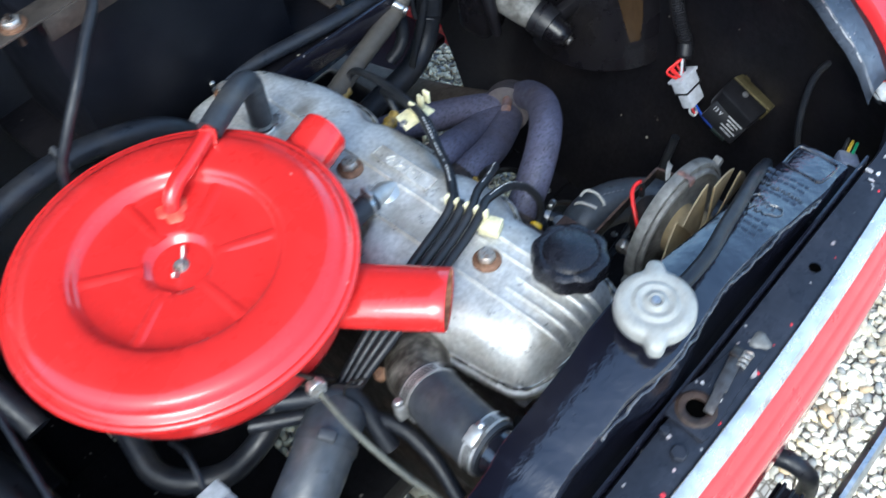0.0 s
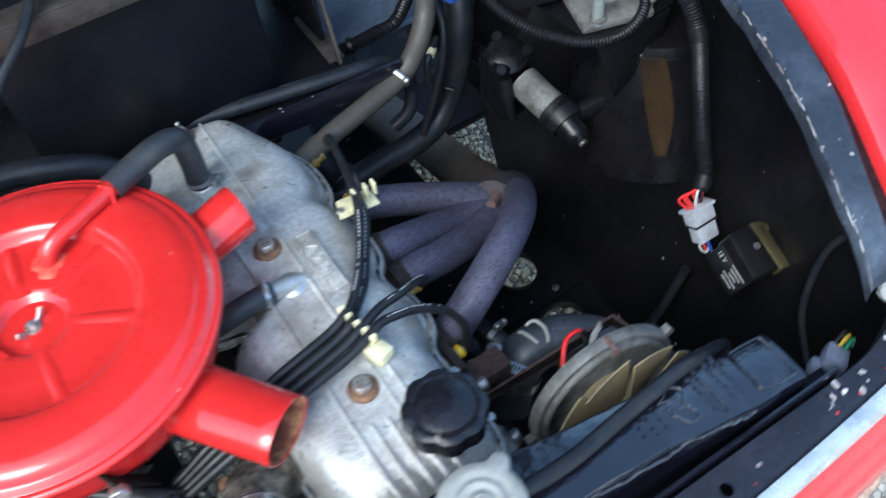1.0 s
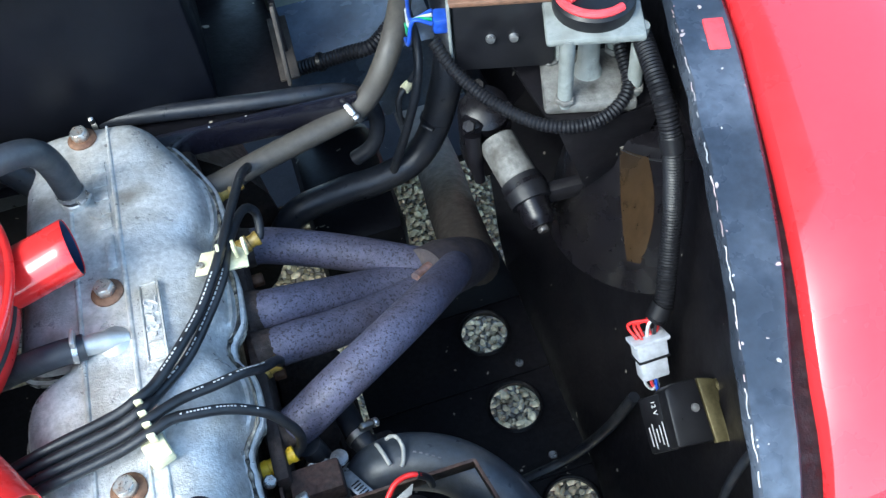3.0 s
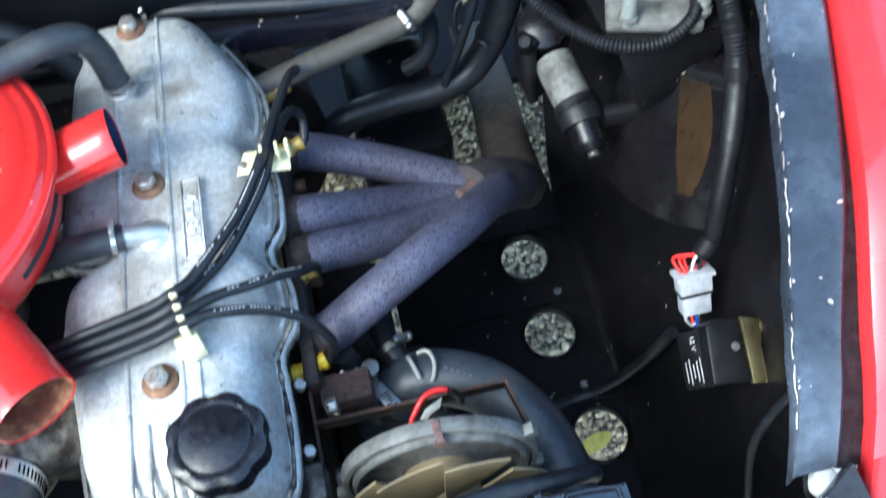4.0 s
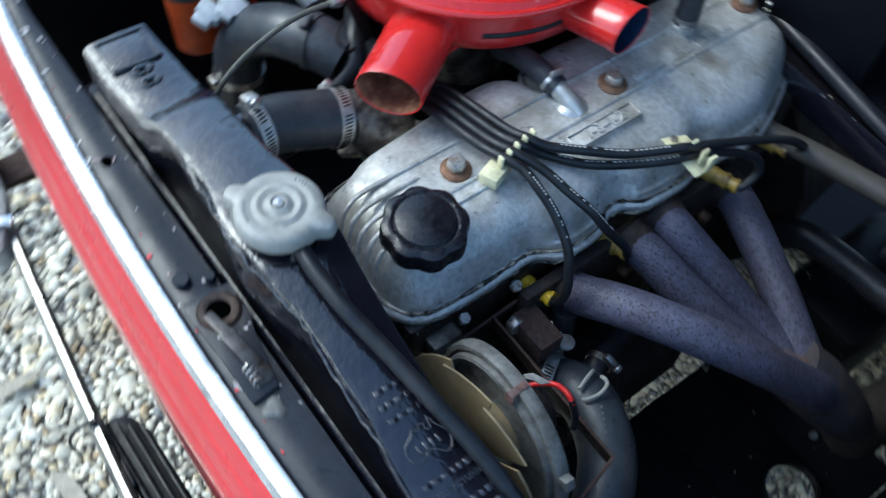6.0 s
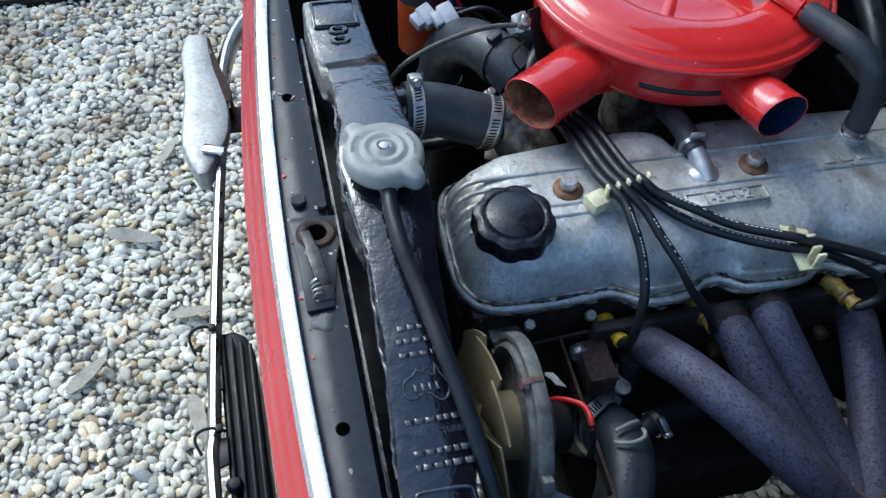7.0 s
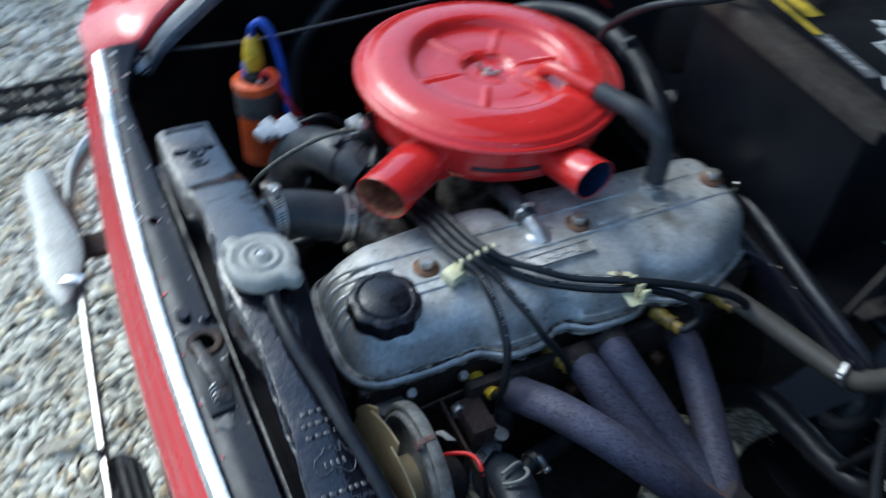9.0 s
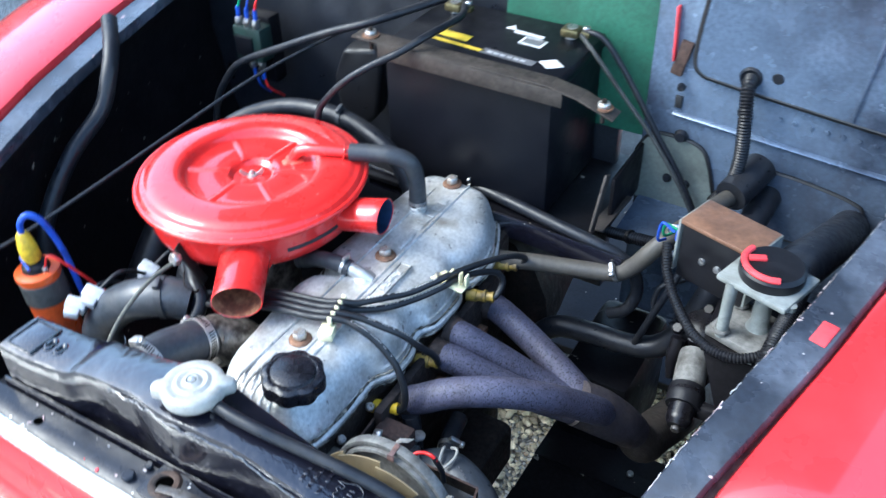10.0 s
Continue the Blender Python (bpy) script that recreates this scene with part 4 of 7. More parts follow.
part("inner_skin", loft([[v + Vector((0, -0.004, 0)) for v in r] for r in rows], closed=False), BAY, bonnet, "black bonnet underside")
part("outer_skin", loft(rows, closed=False), BODY_RED, bonnet)

# ---- engine ----
engine = thing("engine", (0, 0.13, 0.4), "four-cylinder engine with a stained cast alloy rocker cover", "engine")
EDGE = [(-0.069, -0.072), (-0.064, -0.088), (-0.05, -0.0985), (-0.02, -0.103), (0.03, -0.105), (0.054, -0.1025), (0.07, -0.092), (0.077, -0.075), (0.078, -0.04), (0.077, 0.0), (0.075, 0.018), (0.078, 0.03), (0.088, 0.041),
        (0.092, 0.055), (0.092, 0.08), (0.088, 0.095), (0.08, 0.104), (0.078, 0.115), (0.08, 0.126), (0.089, 0.136), (0.093, 0.15), (0.094, 0.19), (0.09, 0.205), (0.081, 0.214), (0.081, 0.226), (0.089, 0.237), (0.093, 0.25), (0.094, 0.28),
        (0.088, 0.305), (0.074, 0.335), (0.06, 0.365), (0.045, 0.378), (0.02, 0.384), (-0.02, 0.387), (-0.05, 0.385), (-0.066, 0.375), (-0.073, 0.36), (-0.077, 0.33), (-0.082, 0.25), (-0.086, 0.19), (-0.09, 0.165), (-0.088, 0.148), (-0.07, 0.142), (-0.052, 0.14), (-0.046, 0.128), (-0.05, 0.115), (-0.07, 0.108), (-0.086, 0.1), (-0.088, 0.07), (-0.082, 0.03), (-0.074, -0.03)]


def cover_top(x):
    """Height of the cover's crown: flat over the ribs, falling towards the plug side."""
    return 0.8065 - 0.36 * max(0.0, x - 0.036) - 0.25 * max(0.0, -0.05 - x)


edge = [Vector((x, y, 0)) for x, y in EDGE]
dense = []
for i in range(len(edge)):
    a, b = edge[i], edge[(i + 1) % len(edge)]
    for k in range(3):
        dense.append(a.lerp(b, k / 3))
smooth = [(dense[i - 2] + dense[i - 1] * 2 + dense[i] * 3 + dense[(i + 1) % len(dense)] * 2 + dense[(i + 2) % len(dense)]) / 9 for i in range(len(dense))]


def inward(p, d):
    core = Vector((0.003, max(-0.04, min(0.31, p.y)), 0))
    v = core - p
    return p + v.normalized() * min(d, v.length)


rings = []
for d, dz in ((0.012, None), (-0.003, 0.7500), (-0.0045, 0.752), (-0.0045, 0.7555), (-0.003, 0.7575), (0.003, 0.759), (0.0045, 0.765)):
    rings.append([Vector((*inward(p, d).xy, 0.7500 if dz is None else dz)) for p in smooth])
for d, drop in ((0.0075, 0.024), (0.0105, 0.0135), (0.0155, 0.0065), (0.022, 0.0025), (0.03, 0.0006), (0.04, 0.0), (0.055, 0.0), (0.5, 0.0)):
    ring = []
    for p in smooth:
        nose = 1 + 0.9 * max(0.0, min(1.0, (-0.05 - p.y) / 0.03))
        q = inward(p, d * nose if d < 0.1 else d)
        ring.append(Vector((q.x, q.y, cover_top(q.x) - drop)))
    rings.append(ring)
cover = part("rocker_cover", loft(rings), ALLOY, engine, "stained grey cast alloy rocker cover", 50)
bead, wob = [], 0.0
for p in smooth + smooth[:1]:
    wob = 0.75 * wob + random.uniform(-0.0012, 0.0012)
    q = inward(p, -0.002)
    bead.append((q.x, q.y, 0.7487 + wob))
lip, wob = [], 0.0
for p in smooth + smooth[:1]:
    wob = 0.7 * wob + random.uniform(-0.0006, 0.0006)
    q = inward(p, 0.0005)
    lip.append((q.x, q.y, 0.7592 + wob))
part("oily_lip", tube(lip, [0.0016 + random.uniform(-0.0007, 0.0009) for _ in lip], 7, 1), BEAD, cover, "black oily grime along the seam")
part("gasket_bead", tube(bead, [0.0021 + random.uniform(-0.0008, 0.0014) for _ in bead], 7, 1), BEAD, cover, "oily squeezed-out gasket bead")
for x, y0, y1 in ((-0.0235, -0.094, 0.345), (-0.0105, -0.0955, -0.02), (0.003, -0.0965, -0.022), (0.0155, -0.097, 0.373), (0.0275, -0.0965, 0.09)):
    pts = [(x + 0.006, y0 - 0.0055, cover_top(x) - 0.026), (x + 0.003, y0 - 0.002, cover_top(x) - 0.014), (x + 0.001, y0 + 0.005, cover_top(x) - 0.0055), (x, y0 + 0.016, cover_top(x) - 0.0012)]
    pts += [(x, y0 + 0.03 + (y1 - y0 - 0.04) * k / 10, cover_top(x) + 0.0001) for k in range(11)]
    part("rib", tube(pts, [0.0012] + [0.0022] * 12 + [0.0012], seg=8, res=2), ALLOY, cover)
for bx, y in ((0, 0.0), (0, 0.174), (-0.0075, 0.3545)):
    w = part("washer", revolve([(0.0001, 0.0), (0.0132, 0.0), (0.0132, 0.0018), (0.0115, 0.0036), (0.0095, 0.0042), (0.0001, 0.0042)], (bx, y, 0.8062), seg=28), RUSTWASH, engine, "rusty domed washer")
    part("bolt", hexbolt((bx, y, 0.8095), 0.0085, 0.009), BOLT, w)
part("raised_bar", box(0.0065, 0.214, 0.8072, 0.008, 0.036, 0.003, 0.0012), ALLOY, cover)
part("boss", revolve([(0.009, 0), (0.008, 0.003), (0.0001, 0.0035)], (0.0, 0.263, 0.805), seg=20), ALLOY, cover)
part("nozzle_boss", revolve([(0.016, 0.0), (0.013, 0.005), (0.008, 0.007), (0.0001, 0.0075)], (0.0, 0.1265, 0.803), seg=20), ALLOY_CLEAN, cover)
part("breather_nozzle", tube([(0.012, 0.127, 0.804), (-0.002, 0.1265, 0.8085), (-0.016, 0.125, 0.813), (-0.03, 0.1235, 0.8155)], [0.006, 0.0088, 0.0085, 0.0075], 14, 5), ALLOY_CLEAN, cover, "bright alloy breather nozzle")
part("breather_socket", revolve([(0.0125, 0), (0.0125, 0.01), (0.0105, 0.012), (0.0001, 0.012)], (-0.018, 0.281, 0.802), seg=20), ALLOY, cover)
# raised firing order on its plaque, and a maker's plaque as plain bars
part("plaque", box(0.033, 0.1335, 0.8072, 0.0125, 0.072, 0.0012, 0.0005), ALLOY, cover)
for dx, dy, wx, wy in ((0.0075, 0, 0.0017, 0.0745), (-0.0075, 0, 0.0017, 0.0745), (0, 0.0365, 0.0135, 0.0017), (0, -0.0365, 0.0135, 0.0017)):
    part("plaque_edge", box(0.033 + dx, 0.1335 + dy, 0.8082, wx, wy, 0.0026, 0.0006), ALLOY, cover)
me = lettering("1-3-4-2", 0.0155, 0.0016, Matrix.Translation((0.033, 0.1335, 0.8081)) @ pose(0, 0, 0, 0, 0, 90))
part("firing_order", me, ALLOY, cover, "raised firing order 1-3-4-2")
for k in range(5):
    part("raised_bar", box(0.004, 0.246 + 0.0165 * k, 0.8074, 0.0125, 0.0115, 0.0014, 0.0005), ALLOY, cover)
# head, block and front cover under it
part("cylinder_head", box(0.004, 0.135, 0.713, 0.15, 0.47, 0.072, 0.008), GREASE, engine, "oily alloy cylinder head")
part("block", box(-0.005, 0.135, 0.58, 0.17, 0.46, 0.2, 0.012), IRON, engine, "greasy dark iron engine block")
part("sump", box(-0.005, 0.15, 0.42, 0.19, 0.4, 0.15, 0.03), IRON, engine)
part("gearbox", tube([(0, 0.38, 0.58), (0, 0.5, 0.56), (0, 0.72, 0.52)], [0.14, 0.12, 0.08], 18, 5), IRON, engine)
part("front_cover", box(-0.01, -0.098, 0.62, 0.14, 0.02, 0.22, 0.008), IRON, engine)
part("thermostat_housing", tube([(-0.075, 0.01, 0.72), (-0.1, 0.0, 0.755), (-0.117, -0.018, 0.775), (-0.118, -0.03, 0.778)], [0.034, 0.03, 0.024, 0.022], 18, 5), ALLOY_DIRTY, engine, "corroded alloy thermostat elbow")
part("housing_flange", prism([(-0.04, -0.016), (0.04, -0.016), (0.048, 0), (0.04, 0.016), (-0.04, 0.016), (-0.048, 0)], 0, 0.01, 0.002, pose(-0.1, 0.0, 0.745, 20, -20, 40)), ALLOY_DIRTY, engine)
for bx, by, bz in ((-0.1, -0.012, 0.762), (-0.128, 0.018, 0.756)):
    part("bolt", hexbolt((bx, by, bz), 0.0075, 0.007, (-0.2, -0.3, 1)), RUSTWASH, engine)
part("water_pump", revolve([(0.0001, 0.03), (0.03, 0.03), (0.036, 0.02), (0.045, 0.0)], (-0.02, -0.11, 0.66), (0, -1, 0), 24), IRON, engine)
part("pulley", revolve([(0.0001, 0.02), (0.045, 0.02), (0.055, 0.016), (0.047, 0.008), (0.055, 0.0), (0.0001, 0.0)], (-0.02, -0.118, 0.66), (0, -1, 0), 28), RUST, engine)
for y in (0.03, 0.112, 0.156, 0.22):
    part("flange_stud", hexbolt((0.098, y + 0.02, 0.675), 0.007, 0.012, (1, 0, 0)), RUSTWASH, engine)
part("head_lug", box(0.083, -0.07, 0.715, 0.02, 0.03, 0.03, 0.004), ALLOY_DIRTY, engine)
for y in (-0.05, 0.005, 0.07, 0.165, 0.26):
    part("head_bolt", hexbolt((0.084, y, 0.734), 0.006, 0.006, (0.4, 0, 1)), BOLT, engine)
oil = thing("oil_filler_cap", (0.039, -0.061, 0.8), "black moulded plastic oil filler cap with scalloped rim", "oil cap")


def lobes(a, r, h):
    return r * (1 - 0.075 * (0.5 + 0.5 * math.cos(8.0 * a)) ** 1.5 + 0.004 * math.cos(96 * a)) if r > 0.027 else r


part("skirt", revolve([(0.026, 0.0), (0.029, 0.001), (0.0345, 0.004), (0.0345, 0.017), (0.0335, 0.0205), (0.03, 0.0225), (0.0265, 0.0232), (0.0242, 0.0225), (0.0236, 0.0232)], (0.039, -0.061, 0.8075), (0.06, 0, 1), 192, lobes), CAP_BLACK, oil)
part("disc", revolve([(0.0236, 0.0225), (0.0233, 0.0246), (0.0225, 0.0252), (0.0001, 0.0252)], (0.039, -0.061, 0.8075), (0.06, 0, 1), 40), CAP_BLACK, oil)

# ---- air cleaner ----
AC = Vector((-0.1942, 0.1632, 0))
air = thing("air_cleaner", (AC.x, AC.y, 0.79), "round glossy red painted steel air cleaner housing", "air cleaner")
lid = part("lid", revolve([(0.1475, 0.8705), (0.1497, 0.872), (0.1503, 0.8745), (0.1488, 0.877), (0.1463, 0.8782), (0.1447, 0.8776), (0.143, 0.879), (0.141, 0.8818), (0.1385, 0.8832), (0.1355, 0.8832), (0.132, 0.8856), (0.127, 0.8882), (0.12, 0.8897), (0.105, 0.8905), (0.0935, 0.8902), (0.0895, 0.8885),
                      (0.0868, 0.885), (0.0842, 0.8805), (0.0805, 0.8785), (0.06, 0.8785), (0.036, 0.879), (0.0315, 0.878), (0.027, 0.8742), (0.0235, 0.8705), (0.019, 0.869), (0.0001, 0.8688)], (AC.x, AC.y, 0), seg=128), RED, air, "dished red lid with worn paint", 60)
for k in range(6):
    a = radians((27, 85, 145, 207, 270, 329)[k])
    d = Vector((math.cos(a), math.sin(a), 0))
    ac = Vector((-d.y, d.x, 0))
    rows = []
    for f in range(15):
        r = 0.029 + 0.056 * f / 14
        end = min(1.0, f / 3.0, (14 - f) / 2.0)
        rows.append([AC + d * r + ac * (0.0075 * w) + Vector((0, 0, 0.8782 + (0.0022 if r < 0.081 else 0.0032) * end ** 0.8 * (0.5 + 0.5 * math.cos(math.pi * w)) ** 0.8 + (0.0012 * max(0, r - 0.078) / 0.007))) for w in [-1 + q / 5 for q in range(11)]])
    part("lid_rib", loft(rows, closed=False), RED, lid, "", 80)
part("body", revolve([(0.1375, 0.8715), (0.1375, 0.86), (0.1365, 0.852), (0.1365, 0.837), (0.134, 0.8265), (0.127, 0.82), (0.1, 0.815), (0.05, 0.81), (0.0001, 0.81)], (AC.x, AC.y, 0), seg=80), RED, air)
part("carburettor_neck", revolve([(0.035, 0.811), (0.033, 0.77), (0.04, 0.75), (0.045, 0.69), (0.0001, 0.69)], (AC.x, AC.y, 0), seg=24), ALLOY_DIRTY, air)


def snorkel(lip, wide, tall, bore):
    """A stub intake: an oval steel spout from the housing wall to its open lip."""
    lip = Vector(lip)
    d = Vector((lip.x - AC.x, lip.y - AC.y, 0)).normalized()
    side = Vector((-d.y, d.x, 0))
    root = AC + d * 0.115 + Vector((0, 0, 0.842))
    rings, inner = [], []
    for i in range(9):
        f = i / 8
        c = root.lerp(lip, f)
        w, h = wide * (1.06 - 0.06 * f), tall * (0.85 + 0.15 * f)
        rings.append([c + side * math.cos(t) * w + Vector((0, 0, 1)) * math.sin(t) * h for t in [2 * math.pi * k / 32 for k in range(32)]])
    n = (lip - root).normalized()
    for dd, f in ((0.0006, 0.985), (0.0, 0.95)):
        rings.append([lip + n * dd + (v - lip) * f for v in rings[8]])
    sn = part("snorkel", loft(rings), RED, air, "stubby red intake snorkel")
    ins = [[lip + (v - lip) * 0.95 - n * 0.0003 for v in rings[8]]]
    for k in (7, 6, 5, 4):
        c = root.lerp(lip, k / 8)
        ins.append([c + (v - c) * 0.93 for v in rings[k]])
    c = root.lerp(lip, 0.5)
    ins.append([c + (v - c) * 0.02 for v in rings[4]])
    part("snorkel_bore", loft(ins), bore, sn)


snorkel((-0.069, -0.019, 0.846), 0.029, 0.0225, RUST_IN)
snorkel((-0.008, 0.189, 0.855), 0.0245, 0.0225, BLUE_IN)
part("gusset", prism([(-0.108, 0.056), (-0.086, 0.032), (-0.094, 0.072)], 0.828, 0.8295, 0), RED, air)
a0 = radians(-18)
# black tube on the wall, painting the shade of a recessed slot
part("slot", tube([AC + Vector((math.cos(a0 + radians(k * 4)) * 0.1345, math.sin(a0 + radians(k * 4)) * 0.1345, 0.8435)) for k in range(-4, 5)], 0.0035, 8, 3), GROOVE, air)
part("breather_pipe", tube([AC + Vector((0.03, 0.047, 0.872)), AC + Vector((0.034, 0.049, 0.886)), AC + Vector((0.046, 0.053, 0.895)), AC + Vector((0.07, 0.061, 0.8975)), AC + Vector((0.107, 0.078, 0.8965))], 0.0078, 16, 6), RED, air, "red breather pipe brazed to the lid")
part("weld_fillet", revolve([(0.0001, 0.003), (0.008, 0.0025), (0.011, 0.001), (0.013, 0.0003), (0.014, -0.001)], (AC.x + 0.03, AC.y + 0.046, 0.8786), seg=24, wobble=lambda a, r, h: r * (1 + 0.2 * math.sin(3 * a + 1) + 0.1 * math.sin(7 * a))), mat("scorched_red_paint", (0.58, 0.09, 0.05), 0.55, col2=(0.64, 0.04, 0.03), scale=60, grain=0.25), air, "rust-stained paint round the brazed pipe")
part("pipe_bracket", bar(AC + Vector((0.095, 0.069, 0.888)), AC + Vector((0.099, 0.071, 0.906)), 0.014, 0.0018, roll=15), RED, air)
wing = thing("wing_nut", (AC.x, AC.y, 0.8665), "weathered steel wing nut holding the air cleaner lid", "wing nut")
part("hub", revolve([(0.0085, 0), (0.0065, 0.007), (0.0001, 0.008)], (AC.x, AC.y, 0.8665), seg=16), BOLT, wing)
part("stud", revolve([(0.0032, 0), (0.0032, 0.011), (0.0001, 0.012)], (AC.x, AC.y, 0.8665), seg=12), BOLT, wing)
for s in (1, -1):
    part("wing", prism([(0.003, 0.0), (0.012, 0.004), (0.0165, 0.011), (0.0135, 0.0145), (0.008, 0.009), (0.003, 0.007)], -0.0012, 0.0012, 0.0005, Matrix.Translation((AC.x, AC.y, 0.8675)) @ pose(0, 0, 0, 0, 0, 35 + (180 if s < 0 else 0)) @ pose(0, 0, 0, 90)), BOLT, wing)
lug = thing("throttle_bracket", (-0.19, 0.02, 0.8), "oily cable bracket with bolt and loose bare wire", "cable bracket")
part("stay", bar((-0.17, 0.03, 0.8), (-0.195, 0.02, 0.852), 0.014, 0.003), IRON, lug)
part("bolt", hexbolt((-0.191, 0.016, 0.838), 0.0085, 0.01, (-0.2, -1, 0.3)), BOLT, lug)
part("wire_loop", tube([(-0.18, 0.01, 0.826), (-0.165, -0.006, 0.822), (-0.155, 0.0, 0.812), (-0.165, 0.012, 0.803), (-0.175, 0.01, 0.79)], 0.0011, 6, 5), IRON, lug)

# breather hoses
br = thing("breather_hose", (-0.02, 0.28, 0.815), "grey rubber breather hose from lid to rocker cover", "hose")
part("hose", tube([(-0.092, 0.2395, 0.896), (-0.065, 0.251, 0.896), (-0.04, 0.262, 0.894), (-0.022, 0.272, 0.882), (-0.0175, 0.279, 0.855), (-0.018, 0.281, 0.814)], 0.0115, 18, 7), RUBBER_GREY, br)
b, s = clamp_band((-0.018, 0.281, 0.82), (0, 0, 1), 0.0115, 0.004, (1, -1, 0))
part("wire_clip", b, ZINC, br)
s.free()
br = thing("breather_hose", (-0.05, 0.12, 0.815), "short grey rubber hose on the breather nozzle", "hose")
part("hose", tube([(-0.019, 0.1245, 0.8135), (-0.04, 0.1225, 0.8165), (-0.07, 0.126, 0.808), (-0.11, 0.14, 0.78)], 0.0105, 16, 6), RUBBER_GREY, br)
b, s = clamp_band((-0.026, 0.124, 0.8145), (-1, 0, 0.2), 0.0105, 0.004, (0, 0, 1))
part("wire_clip", b, ZINC, br)
s.free()

# ---- exhaust header ----
header = thing("exhaust_header", (0.2, 0.17, 0.6), "purple-grey heat painted four-branch tubular exhaust header", "exhaust header")
COL = Vector((0.297, 0.222, 0.628))
part("flange", box(0.0945, 0.155, 0.708, 0.012, 0.3, 0.05, 0.003), ROOT, header, "dark oily manifold flange")
PIPES = [((0.098, 0.052, 0.708), (0.122, 0.056, 0.722), (0.15, 0.064, 0.738), (0.182, 0.079, 0.744), (0.215, 0.101, 0.739), (0.248, 0.132, 0.719), (0.274, 0.165, 0.69), (0.29, 0.19, 0.665)),
         ((0.098, 0.13, 0.72), (0.125, 0.132, 0.72), (0.16, 0.143, 0.702), (0.21, 0.166, 0.672), (0.262, 0.195, 0.645)),
         ((0.098, 0.168, 0.728), (0.12, 0.167, 0.727), (0.159, 0.18, 0.702), (0.211, 0.2, 0.664), (0.265, 0.212, 0.64)),
         ((0.098, 0.262, 0.702), (0.12, 0.26, 0.7), (0.165, 0.248, 0.688), (0.216, 0.233, 0.67), (0.27, 0.219, 0.645))]
for p in PIPES:
    part("branch_pipe", tube([*p, COL + (Vector(p[-1]) - COL) * 0.1], 0.0182, 22, 7), HEADER, header)
for p in PIPES:
    a, b = Vector(p[0]), Vector(p[1])
    part("pipe_root", tube([a - (b - a) * 0.1, a + (b - a) * 0.3, a + (b - a) * 0.6], [0.021, 0.02, 0.0186], 18, 3), ROOT, header)
part("collector", tube([(0.262, 0.2, 0.654), (0.285, 0.214, 0.638), (0.31, 0.232, 0.612), (0.326, 0.25, 0.585)], [0.03, 0.031, 0.028, 0.0235], 24, 6), HEADER_DARK, header, "collector in a darker tone for its shade")
part("weld_bead", tube([(0.252, 0.19, 0.672), (0.262, 0.197, 0.668), (0.272, 0.205, 0.664), (0.28, 0.215, 0.657)], 0.006, 10, 6), HEADER_RUST, header, "rusty weld between the branches")
part("downpipe", tube([(0.322, 0.246, 0.59), (0.335, 0.268, 0.55), (0.336, 0.314, 0.522), (0.346, 0.41, 0.47), (0.36, 0.53, 0.415), (0.37, 0.72, 0.35)], [0.0235, 0.027, 0.0305, 0.0315, 0.0315, 0.0315], 20, 6), DOWNPIPE, header, "brown scaled downpipe")

# ---- plug leads ----
LEADS = [((0.1015, 0.0275, 0.7215), [(0.04, 0.034, 0.8255), (0.057, 0.035, 0.821), (0.075, 0.038, 0.809), (0.091, 0.039, 0.794), (0.105, 0.037, 0.778), (0.116, 0.032, 0.752), (0.115, 0.03, 0.731)]),
         ((0.106, 0.11, 0.7275), [(0.047, 0.05, 0.821), (0.07, 0.058, 0.812), (0.091, 0.069, 0.799), (0.104, 0.079, 0.781), (0.112, 0.096, 0.757), (0.114, 0.105, 0.741)]),
         ((0.115, 0.238, 0.7395), [(0.030, 0.063, 0.815), (0.054, 0.091, 0.807), (0.074, 0.124, 0.804), (0.092, 0.156, 0.806), (0.1, 0.187, 0.803), (0.1105, 0.228, 0.786), (0.119, 0.25, 0.772), (0.1255, 0.254, 0.757), (0.124, 0.244, 0.744)]),
         ((0.111, 0.312, 0.737), [(0.031, 0.068, 0.822), (0.049, 0.09, 0.82), (0.068, 0.122, 0.813), (0.084, 0.151, 0.814), (0.095, 0.177, 0.813), (0.11, 0.234, 0.798), (0.121, 0.283, 0.778), (0.127, 0.305, 0.764), (0.1275, 0.316, 0.752), (0.12, 0.315, 0.742)])]
combs = thing("lead_separator", (0.025, 0.03, 0.808), "yellowed nylon comb clip holding plug leads", "lead separator", "plug lead clips")
part("foot", box(0.026, 0.017, 0.816, 0.017, 0.02, 0.012, 0.002, pose(0, 0, 0, 0, 0, 20)), CREAM, combs)
part("spine", bar((0.028, 0.018, 0.8185), (0.018, 0.062, 0.822), 0.006, 0.0035), CREAM, combs)
for i in range(5):
    part("tooth", box(0.0265 - 0.002 * i, 0.0225 + 0.0098 * i, 0.828, 0.006, 0.0028, 0.012, 0.001), CREAM, combs)
